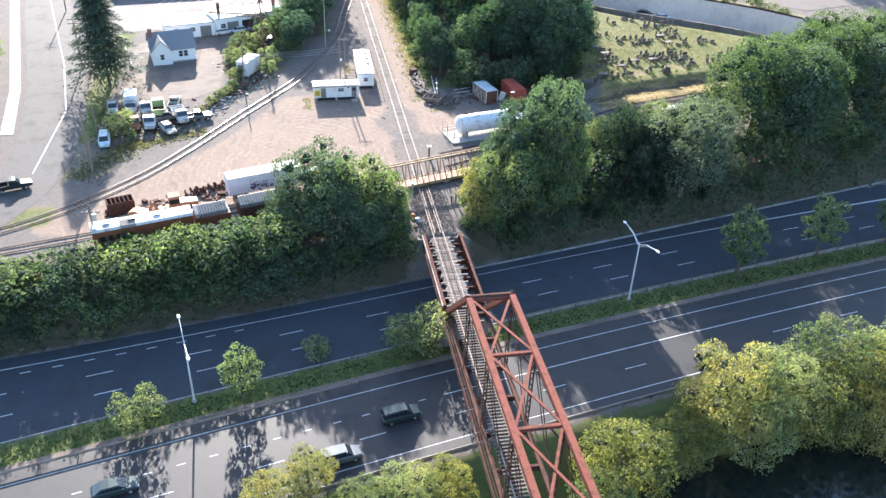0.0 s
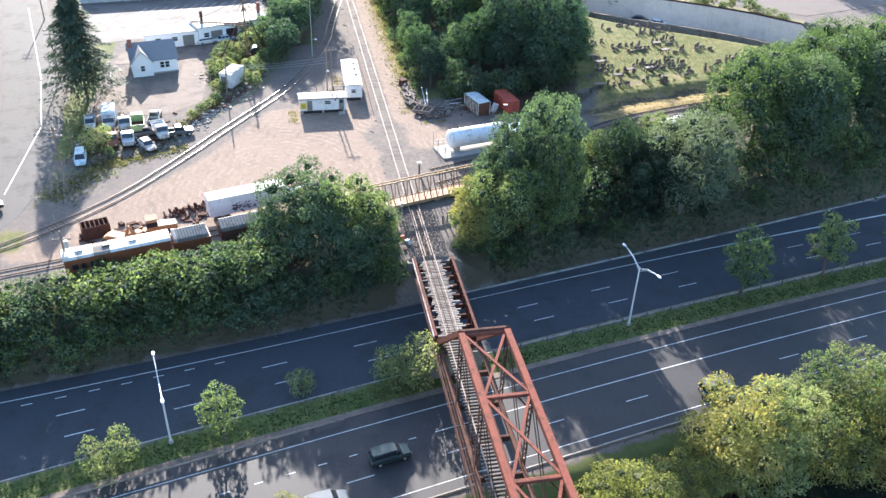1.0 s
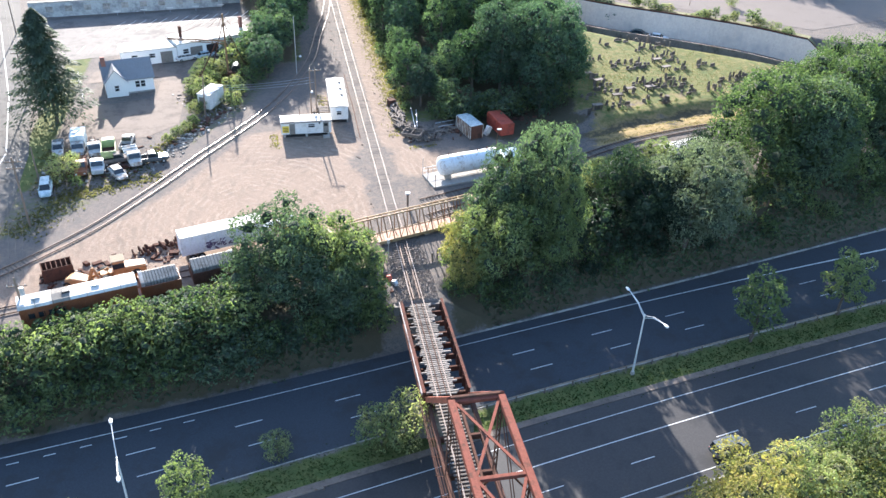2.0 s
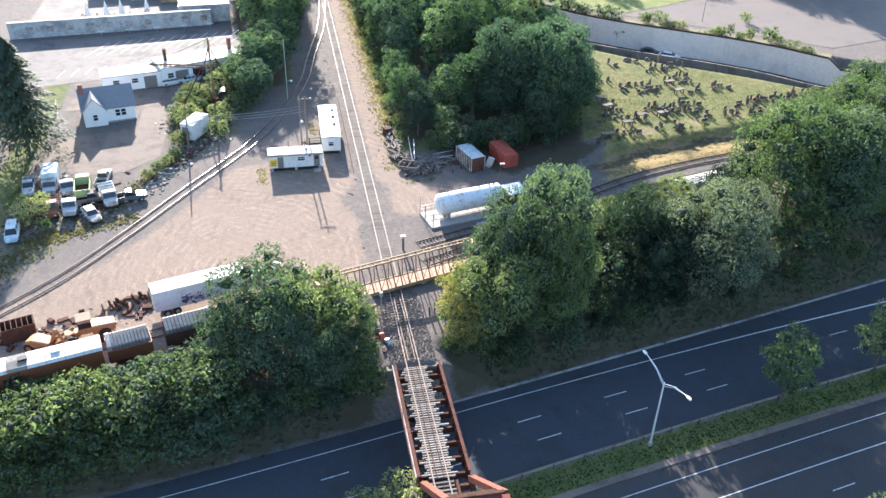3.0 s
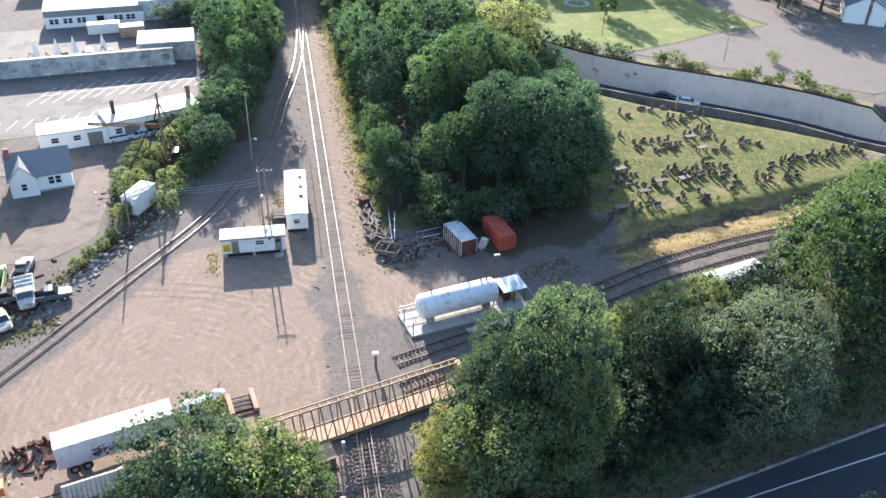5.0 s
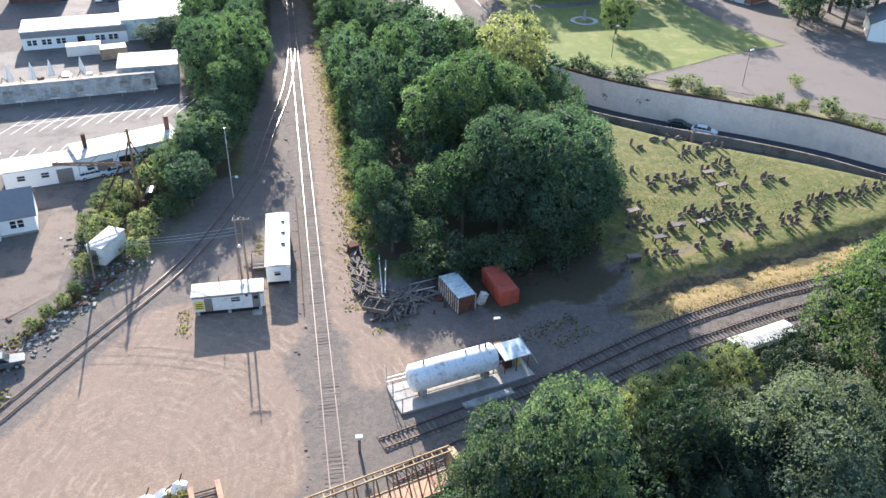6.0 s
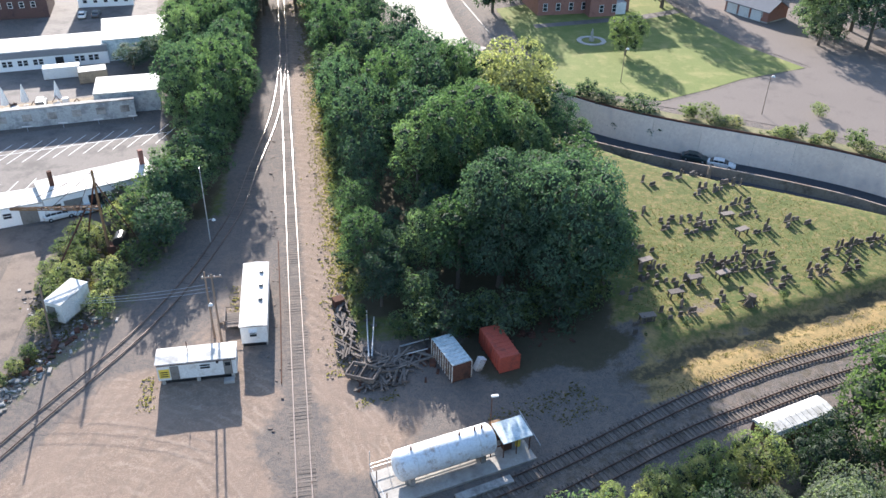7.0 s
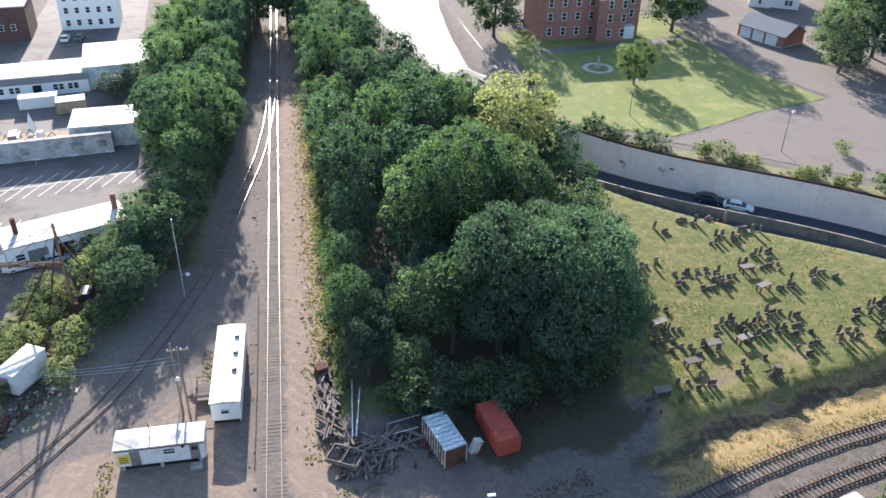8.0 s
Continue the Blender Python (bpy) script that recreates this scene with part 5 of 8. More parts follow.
# scrap vehicles in the plot beside the siding
pickup("old white pickup in the scrap plot", WHITE_DIRTY, pose(-52.2, 147.6, 0, 0, 0, -80))
truck("old white box truck in the scrap plot", WHITE_DIRTY, pose(-48.9, 147.4, 0, 0, 0, -84), "box", PALE_BLUE, 3.8)
truck("white truck cab with bare frame in the scrap plot", WHITE_DIRTY, pose(-46.4, 146.8, 0, 0, 0, -76), "frame", GALV, 4.2)
truck("dump truck with pale green body in the scrap plot", TRUCK_GREEN, pose(-44.0, 146.6, 0, 0, 0, 98), "dump", TRUCK_GREEN, 4.0)
pickup("faded white pickup without its hood", WHITE_DIRTY, pose(-41.4, 149.0, 0, 0, 0, 86))
truck("long white flatbed truck in the scrap plot", WHITE_DIRTY, pose(-39.7, 142.6, 0, 0, 0, -74), "flat", PALE_BLUE, 4.8)
pickup("grey stripped pickup in the scrap plot", GREYCAR, pose(-36.8, 142.3, 0, 0, 0, 12))
truck("rusty orange flatbed in the scrap plot", ORANGE, pose(-47.6, 140.4, 0, 0, 0, -80), "flat", SCRAP, 3.6)
truck("grey truck frame on wheels in the scrap plot", GALV, pose(-44.9, 140.6, 0, 0, 0, -83), "frame", WHITE_DIRTY, 4.4)
pickup("tan pickup among weeds", SCRAP, pose(-42.3, 142.6, 0, 0, 0, 14))
car("dull grey sedan among weeds in the scrap plot", WHITE_DIRTY, pose(-41.6, 138.0, 0, 0, 0, -62), "sedan")
car("pale blue van half hidden by a bush", PALE_BLUE, pose(-51.6, 134.0, 0, 0, 0, -82), "minivan", "van")


# ---- yard buildings ----
def window(parent, m, w, h, mat_frame=WHITE):
    """A window in a wall: its plane is x-z at m, facing -y."""
    f = Geo()
    for x in (-w / 2, w / 2):
        f.box(x, 0, -h / 2 - 0.06, 0.1, 0.1, h + 0.12, m=m)
    for z in (-h / 2 - 0.05, -0.03, h / 2 - 0.05):
        f.box(0, 0, z, w, 0.08, 0.08, m=m)
    ob = part("window", f, mat_frame, parent)
    part("pane", Geo().box(0, 0.01, -h / 2, w - 0.06, 0.05, h, m=m), GLASS_DARK, ob)
    return ob


def office_trailer(label, m, L, w, h, faces):
    ob = thing("office_trailer", label, "office trailer", m)
    part("body", Geo().box(0, 0, 0.65, L, w, h - 0.65), WHITE, ob)
    part("roof", Geo().loft([[(-L / 2 - 0.12, -w / 2 - 0.12, h), (L / 2 + 0.12, -w / 2 - 0.12, h), (L / 2 + 0.12, w / 2 + 0.12, h), (-L / 2 - 0.12, w / 2 + 0.12, h)],
                             [(-L / 2 - 0.1, -0.05, h + 0.16), (L / 2 + 0.1, -0.05, h + 0.16), (L / 2 + 0.1, 0.05, h + 0.16), (-L / 2 - 0.1, 0.05, h + 0.16)]]), WHITE_ROOF, ob, "white coated roof")
    part("roof_trim", Geo().box(0, 0, h - 0.1, L + 0.16, w + 0.16, 0.1), STEEL_DARK, ob, "dark metal roof edge")
    # Black box between the block piers, in place of the underside's shade.
    part("skirting", Geo().box(0, 0.05, 0.02, L - 0.5, w - 0.4, 0.64), BLACK, ob, "black box standing in for the shade underneath")
    for x in (-L / 2 + 0.5, 0, L / 2 - 0.5):
        for s in (-1, 1):
            part("block_pier", Geo().box(x, s * (w / 2 - 0.25), 0, 0.4, 0.4, 0.66), CONCRETE, ob)
    faces(ob, L, w, h)
    return ob


def trailer_front(ob, L, w, h):
    y = -w / 2 - 0.03
    part("yellow_sign", Geo().box(-L / 2 + 0.75, y, 1.0, 1.15, 0.05, 1.25), YELLOW, ob, "yellow notice panel")
    for k in range(3):
        part("sign_bar", Geo().box(-L / 2 + 0.75, y - 0.03, 1.2 + 0.3 * k, 0.8, 0.03, 0.12), BLACK, ob)
    part("grey_panel", Geo().box(-L / 2 + 1.9, y, 0.7, 0.95, 0.04, 1.9), GREY_PAINT, ob)
    window(ob, pose(0.9, y, 2.15), 1.2, 0.7)
    part("wall_lamp", Geo().tube((2.3, y - 0.1, 2.6), (2.3, y + 0.05, 2.6), 0.16, n=8), BLACK, ob)
    part("door", Geo().box(3.4, y, 0.7, 0.95, 0.06, 2.0), GREY_PAINT, ob, "grey door with small window")
    part("door_window", Geo().box(3.4, y - 0.04, 1.95, 0.6, 0.03, 0.5), GLASS_DARK, ob)
    part("awning_rail", Geo().box(0.0, y - 0.06, h - 0.28, L, 0.05, 0.08), STEEL_DARK, ob)
    part("vent_pipe", Geo().tube((-L / 2 + 3.4, 0.4, h), (-L / 2 + 3.35, 0.4, h + 1.5), 0.05, n=6), STEEL_DARK, ob)
    part("step", Geo().box(3.4, y - 0.5, 0, 1.2, 0.8, 0.34), CONCRETE, ob)


def trailer_side(ob, L, w, h):
    for k in range(3):
        v = part("roof_vent", Geo().box(-1.6 + 3.0 * k, -0.75, h + 0.06, 0.5, 0.5, 0.22), GREY_PAINT, ob)
        part("vent_lid", Geo().box(-1.6 + 3.0 * k, -0.75, h + 0.28, 0.36, 0.36, 0.08), BLACK, v)
    m = pose(-L / 2 - 0.03, 0.1, 2.05, 0, 0, -90)
    window(ob, m, 0.9, 0.9)
    part("awning", Geo().beam((-L / 2 - 0.35, 0.1, 2.45), (-L / 2, 0.1, 2.75), 1.0, 0.05), WHITE, ob)
    for k in range(3):
        window(ob, pose(-3.5 + 3.2 * k, -w / 2 - 0.03, 2.1), 1.0, 0.8)
    for k in range(2):
        window(ob, pose(-3.2 + 6 * k, w / 2 + 0.03, 2.1, 0, 0, 180), 1.0, 0.8)


office_trailer("white office trailer with yellow panel and flat roof", pose(-11.25, 150.2, 0, 0, 0, 0.5), 8.7, 2.7, 3.05, trailer_front)
office_trailer("long white office trailer with three roof vents", pose(-4.85, 160.9, 0, 0, 0, 89), 13.6, 3.1, 3.2, trailer_side)


def wood_deck():
    ob = thing("wooden_deck", "grey timber landing with rails beside the trailer", "deck", pose(-7.6, 159.2, 0))
    for k in range(9):
        part("plank", Geo().box(0, -1.4 + 0.33 * k, 0.62, 2.1, 0.29, 0.05), SCRAP, ob)
    for x in (-1, 1):
        for y in (-1.5, 0, 1.4):
            part("post", Geo().box(x, y, 0, 0.12, 0.12, 1.6), SCRAP, ob)
    for y in (-1.5, 1.4):
        part("rail", Geo().box(0, y, 1.5, 2.1, 0.1, 0.1), SCRAP, ob)
    part("rail", Geo().box(-1, 0, 1.5, 0.1, 2.9, 0.1), SCRAP, ob)
    for k in range(3):
        part("step", Geo().box(-1.35 - 0.3 * k, 0.5, 0.45 - 0.18 * k, 0.3, 1.1, 0.06), SCRAP, ob)
    return ob


wood_deck()


def utility_pole(label, x, y, h, arms=(), lamp=None, lean=0.0, r=0.15, transformer=False, rz=0, stuff=WOOD_POLE):
    ob = thing("utility_pole", label, "utility pole", pose(x, y, zof(x, y), 0, lean, rz))
    part("pole", Geo().tube((0, 0, -0.5), (0, 0, h), r, r * 0.65, 8), stuff, ob)
    for z in arms:
        part("crossarm", Geo().box(0, 0.12, z, 2.3, 0.12, 0.14), WOOD_POLE, ob)
        for k in range(4):
            part("insulator", Geo().tube((-1.0 + 0.66 * k, 0.12, z + 0.12), (-1.0 + 0.66 * k, 0.12, z + 0.34), 0.06, 0.04, 6), GALV, ob)
    if lamp:
        z, dx, dy = lamp
        part("lamp_arm", Geo().path([(0, 0, z), (dx * 0.6, dy * 0.6, z + 0.3), (dx, dy, z + 0.3)], 0.04), GALV, ob)
        part("lamp_head", Geo().tube((dx, dy, z + 0.12), (dx, dy, z + 0.4), 0.3, 0.12, 10), WHITE, ob, "white lamp dome")
    if transformer:
        part("transformer", Geo().tube((0.45, 0, h * 0.66), (0.45, 0, h * 0.66 + 1.0), 0.28, n=10), GALV, ob, "grey transformer can")
    return ob


utility_pole("tall thin grey pole with a small lamp", -11.6, 179.1, 12.0, (), (3.6, 0.9, -0.2), 0, 0.09, False, 0, GALV)
utility_pole("short wooden pole with crossarm beside the trailers", -9.0, 155.4, 10.2, (9.6,), None)
utility_pole("wooden pole with white lamp dome and cables", -9.9, 156.6, 9.8, (), (5.2, 0.2, -0.5))
utility_pole("wooden utility pole with two crossarms by the street", -51.9, 123.9, 11.0, (10.2, 9.2), None, 0, 0.17)
utility_pole("wooden utility pole with crossarm and transformer", -47.2, 99.8, 7.4, (6.0,), None, 0, 0.17, True)
utility_pole("wooden utility pole beside the street", -61.6, 170.7, 10.5, (9.8, 9.0))
utility_pole("wooden utility pole further up the street", -72.0, 209.0, 10.5, (9.8, 9.0))
utility_pole("leaning bare wooden pole by the white shed", -29.0, 158.4, 8.5, (), None, 3)
utility_pole("old bare pole at the scrap plot", -53.3, 137.5, 6.0)


def wire(a, b, sag=0.5, r=0.012, stuff=BLACK):
    a, b = Vector(a), Vector(b)
    pts = [a.lerp(b, k / 10) - Vector((0, 0, sag * 4 * (k / 10) * (1 - k / 10))) for k in range(11)]
    side = (b - a).cross(Vector((0, 0, 1))).normalized() * r
    rings = [[p + side, p + Vector((0, 0, r)), p - side, p - Vector((0, 0, r))] for p in pts]
    return solid("overhead_wire", Geo().loft(rings), stuff, "thin sagging overhead wire", "wire", group="overhead wires")


for k in range(3):
    # Pale steel here puts the grazing sunlight on these wires into their colour.
    wire((-9.9 + 0.3 * k, 156.6, 8.0 - 0.5 * k), (-29.0, 158.4 + 0.3 * k, 6.5 - 0.5 * k), 0.5, 0.02, GALV)
    wire((-51.9 - 0.8 + 0.8 * k, 124, 10.5), (-61.6 - 0.8 + 0.8 * k, 170.8, 10.1), 1.0, 0.018)
    wire((-61.6 - 0.8 + 0.8 * k, 170.8, 10.1), (-72 - 0.8 + 0.8 * k, 209, 10.1), 1.0, 0.018)
    wire((-51.9 - 0.8 + 0.8 * k, 124, 10.5), (-47.2 - 0.8 + 0.8 * k, 99.9, 6.3), 0.6, 0.018)


def shed():
    ob = thing("storage_shed", "small white metal shed among bushes", "shed", pose(-28.1, 164.8, 0, 0, 0, -28) @ Matrix.Diagonal((1, 1.34, 1, 1)))
    part("body", Geo().box(0, 0, 0.3, 2.5, 3.8, 2.7), WHITE, ob)
    for k in range(6):
        for s in (-1, 1):
            part("rib", Geo().box(s * 1.27, -1.6 + 0.64 * k, 0.35, 0.05, 0.1, 2.6), WHITE, ob)
    part("roof", Geo().loft([[(-1.35, -2.0, 3.0), (1.35, -2.0, 3.0), (1.35, 2.0, 3.12), (-1.35, 2.0, 3.12)], [(-1.3, -1.95, 3.08), (1.3, -1.95, 3.08), (1.3, 1.95, 3.2), (-1.3, 1.95, 3.2)]]), WHITE_ROOF, ob)
    part("door", Geo().box(-0.3, -1.93, 0.4, 1.2, 0.05, 2.1), GREY_PAINT, ob)
    part("footing", Geo().box(0, 0, 0, 2.3, 3.6, 0.32), CONCRETE_OLD, ob)
    return ob


shed()


def tank_site():
    ang = 13.5
    base = pose(14.1, 131.6, zof(14, 131.6), 0, 0, ang)
    pad = thing("loading_pad", "pale concrete pad with pipe railings around it", "concrete pad", base)
    part("slab", Geo().box(1.0, -0.3, -0.2, 16.6, 4.8, 0.5), CONCRETE, pad)
    for k in range(10):
        x = -7.2 + 1.85 * k
        part("rail_post", Geo().tube((x, 2.15, 0.3), (x, 2.15, 1.4 if k else 3.2), 0.04, n=6), GALV, pad)
    for y in (-2.9, 0.0):
        part("rail_post", Geo().tube((-7.25, y, 0.3), (-7.25, y, 2.6), 0.05, n=6), STEEL_DARK, pad)
    for z in (0.85, 1.4):
        part("rail_bar", Geo().tube((-7.2, 2.15, z), (9.6, 2.15, z), 0.035, n=6), GALV, pad)
    part("rail_bar", Geo().tube((-7.25, -2.9, 1.4), (-7.25, 2.15, 1.4), 0.035, n=6), GALV, pad)
    part("rail_bar", Geo().tube((9.6, 2.15, 2.6), (9.9, -2.2, 1.4), 0.035, n=6), GALV, pad)
    tank = thing("storage_tank", "large white cylindrical tank with rust streaks", "tank", base @ pose(0, 0, 0.3))
    rings, n = [], 20
    for x, r in ((-5.5, 0.3), (-5.42, 0.88), (-5.2, 1.35), (-4.95, 1.59), (0, 1.61), (4.95, 1.59), (5.2, 1.35), (5.42, 0.88), (5.5, 0.3)):
        rings.append([(x, r * math.cos(2 * math.pi * k / n), 2.07 + r * math.sin(2 * math.pi * k / n)) for k in range(n)])
    shell = part("shell", Geo().loft(rings), surface("tank_white_paint", (0.70, 0.73, 0.75), (0.82, 0.84, 0.85), 0.5, 4, 0.4, 0, 0.05, (0.40, 0.33, 0.27), 0.9, 0.45), tank, smooth=True)
    for x in (-3.4, 0, 3.4):
        part("weld_band", Geo().loft([[(x + dx, 1.622 * math.cos(2 * math.pi * k / n), 2.07 + 1.622 * math.sin(2 * math.pi * k / n)) for k in range(n)] for dx in (-0.04, 0.04)]), WHITE, shell)
    for x in (-3.9, 3.9):
        part("saddle", Geo().box(x, 0, 0, 0.5, 2.4, 0.9), CONCRETE_OLD, tank)
    for x, z in ((-3.6, 0.5), (1.6, 0.35), (3.3, 0.45), (4.1, 0.4)):
        part("fitting", Geo().tube((x, 0.1, 3.55), (x, 0.1, 3.65 + z), 0.11, n=8), STEEL_DARK, tank)
    part("pipe", Geo().path([(4.8, -0.9, 0.2), (4.8, -0.9, 1.4), (6.2, -0.9, 1.4)], 0.07), STEEL_DARK, tank)
    hut = thing("pump_hut", "low pump shelter with a pale blue metal roof", "shelter", base @ pose(7.6, 0.1, 0.3))
    part("roof", Geo().loft([[(-1.7, -1.6, 2.1), (1.7, -1.6, 2.1), (1.7, 1.2, 2.4), (-1.7, 1.2, 2.4)], [(-1.7, -1.6, 2.2), (1.7, -1.6, 2.2), (1.7, 1.2, 2.5), (-1.7, 1.2, 2.5)]]), PALE_BLUE, hut)
    for x in (-1.5, 0, 1.5):
        for y in (-1.4, 1.0):
            part("post", Geo().tube((x, y, 0), (x, y, 2.2), 0.06, n=6), STEEL_DARK, hut)
    part("back_wall", Geo().box(0, 1.0, 0, 3.0, 0.08, 2.3), STEEL_DARK, hut)
    part("pump", Geo().box(-0.6, -0.3, 0, 0.9, 0.7, 1.0), STEEL_DARK, hut)
    part("drum", Geo().tube((0.7, -0.4, 0), (0.7, -0.4, 0.9), 0.3, n=12), YELLOW, hut)
    box = thing("control_box", "yellow metal cabinet behind the pump shelter", "cabinet", base @ pose(6.6, 1.75, 0.3))
    part("cabinet", Geo().box(0, 0, 0.2, 1.2, 0.6, 1.9), LOADER, box)
    part("plinth", Geo().box(0, 0, 0, 1.0, 0.5, 0.22), CONCRETE, box)
    lamp = thing("yard_lamp", "thin pole with a white floodlight", "lamp post", pose(19.5, 134.6, zof(19.5, 134.6)))
    part("pole", Geo().tube((0, 0, 0), (0, 0, 6.4), 0.07, 0.05, 6), STEEL_DARK, lamp)
    part("lamp_head", Geo().box(0.25, -0.1, 6.35, 0.75, 0.3, 0.16), WHITE, lamp)
    stop = thing("track_stop_post", "wooden stop post with white sign at the track end", "stop post", pose(2.6, 122.7, 0))
    part("post", Geo().box(0, 0, -0.2, 0.3, 0.3, 2.2), SCRAP, stop)
    part("cap", Geo().box(0, 0, 2.0, 0.7, 0.55, 0.3), WHITE, stop)
    solid("loading_strip", Geo().box(17.6, 128.2, zof(17.6, 128.2) - 0.1, 6.2, 1.0, 0.42, 15), CONCRETE_OLD, "worn concrete strip beside the track", "slab")
    return tank


tank_site()


def container(name, label, paint, m, L, w, h, open_top=False, infill=None, lid=None):
    ob = thing(name, label, "container", m)
    if open_top:
        for s in (-1, 1):
            part("side_wall", Geo().box(s * w / 2, 0, 0.15, 0.1, L, h), paint, ob)
        for y in (-L / 2, L / 2):
            part("end_wall", Geo().box(0, y, 0.15, w, 0.1, h), paint, ob)
        part("floor", Geo().box(0, 0, 0.1, w, L, 0.12), STEEL_DARK, ob)
    else:
        part("body", Geo().box(0, 0, 0.15, w, L, h), infill or paint, ob)
        if lid:
            part("roof", Geo().box(0, 0, h + 0.15, w + 0.1, L + 0.1, 0.05), lid, ob)
    n = int(L / 0.6)
    for k in range(n + 1):
        y = -L / 2 + L * k / n
        for s in (-1, 1):
            part("rib", Geo().box(s * (w / 2 + 0.05), y, 0.2, 0.08, 0.16, h - 0.1), paint, ob)
        part("roof_rib", Geo().box(0, y, h + 0.14, w, 0.1, 0.06), paint, ob)
    for x in (-w / 2, w / 2):
        for y in (-L / 2, L / 2):
            part("skid", Geo().box(x * 0.9, y * 0.9, -0.05, 0.2, 0.5, 0.25), STEEL_DARK, ob)
    return ob


container("storage_container", "pale container with ribbed sides and blue patched roof", WHITE_DIRTY, pose(17.7, 146.9, 0, 0, 0, 16), 5.4, 2.4, 2.5, infill=STEEL_DARK, lid=PALE_BLUE)
container("storage_container", "long white trailer body parked in the back lot", WHITE, pose(-45.2, 249.4, 0, 0, 0, -80), 7.0, 2.4, 2.3)
container("storage_container", "tan container with white roof in the back lot", TAN, pose(-38.6, 246.6, 0, 0, 0, -78), 5.4, 3.2, 2.4, lid=WHITE_ROOF)
container("scrap_container", "rusty red container under the trees", RUST_RED, pose(23.7, 147.8, 0, 0, 0, 11), 5.9, 2.45, 2.3)


def lumber_heap(label, seed, x0, x1, y0, y1, n, height, mat, long=(2, 4.5), lie=(0.0, 3.14)):
    r = random.Random(seed)
    ob = thing("timber_pile", label, "timber pile", pose((x0 + x1) / 2, (y0 + y1) / 2, 0))
    for k in range(n):
        u = r.random()
        cx, cy = r.uniform(x0, x1) - (x0 + x1) / 2, r.uniform(y0, y1) - (y0 + y1) / 2
        fall = max(0.12, 1 - (2 * abs(cx) / (x1 - x0)) ** 2)
        z = 0.12 + r.random() * height * fall
        L, a, tilt = r.uniform(*long), r.uniform(*lie), r.uniform(-0.12, 0.12)
        d = Vector((math.cos(a), math.sin(a), tilt)) * L / 2
        c = Vector((cx, cy, z + abs(d.z)))
        part("timber", Geo().beam(c - d, c + d, r.uniform(0.15, 0.28), r.uniform(0.12, 0.24)), mat, ob)
    return ob


lumber_heap("heap of old grey railway ties and boards", 3, 4.9, 6.9, 150, 162, 90, 0.7, SCRAP, (1.3, 2.6), (1.2, 2.5))
lumber_heap("tangled heap of dark timber and scrap", 4, 6.8, 12.5, 144.6, 149.5, 90, 0.5, TIE, (1.0, 2.8), (-0.4, 1.9))
lumber_heap("dark timber baulks in the shade", 6, 9.0, 15.5, 147, 149.5, 26, 0.4, TIE, (2.0, 4.5))
for x, y, L, a in ((8.6, 154.2, 9.0, 86), (9.2, 153.5, 7.5, 82), (13.2, 149.6, 4.5, 10), (14.0, 151.5, 3.8, 12)):
    o = thing("steel_pole", "long pale steel pole lying on the ground", "pole", pose(x, y, 0, 0, 0, a), "poles lying about")
    part("shaft", Geo().tube((-L / 2, 0, 0.35), (L / 2, 0, 0.5), 0.11, 0.08, 8), GALV, o)
    for k in (-1, 1):
        part("bearer", Geo().box(k * L / 3, 0, 0, 0.3, 0.8, 0.3), TIE, o)
q = thing("slatted_wagon_bed", "tilted grey wagon bed with dark slats", "wagon bed", pose(7.4, 146.6, 0.35, 6, -5, -32))
for sy in (-1.05, 1.05):
    part("side_rail", Geo().box(0, sy, 0.3, 3.6, 0.14, 0.5), SCRAP, q)
for sx in (-1.75, 0.0, 1.75):
    part("end_rail", Geo().box(sx, 0, 0.3, 0.14, 2.1, 0.5), SCRAP, q)
for k in range(7):
    part("slat", Geo().box(-1.5 + 0.5 * k, 0, 0.1, 0.34, 2.2, 0.12), TIE, q)
for sx in (-1.2, 1.2):
    part("bearer", Geo().box(sx, 0, -0.5, 0.2, 1.9, 0.6), TIE, q)
q = thing("tipped_cabinet", "white metal cabinet tipped against the containers", "cabinet", pose(20.6, 145.9, 0, 0, 24, 20))
part("casing", Geo().box(0, 0, 0.02, 0.9, 0.7, 1.7), WHITE, q)
part("door", Geo().box(0, -0.37, 0.1, 0.8, 0.04, 1.5), WHITE_DIRTY, q)
b = thing("rusty_drum_box", "dark rusty box beside the line", "box", pose(5.5, 160.8, 0, 0, 0, 20))
part("body", Geo().box(0, 0, 0, 1.3, 1.1, 1.2), STEEL_DARK, b)
part("lid", Geo().box(0, 0, 1.2, 1.4, 1.2, 0.1), STEEL_DARK, b)


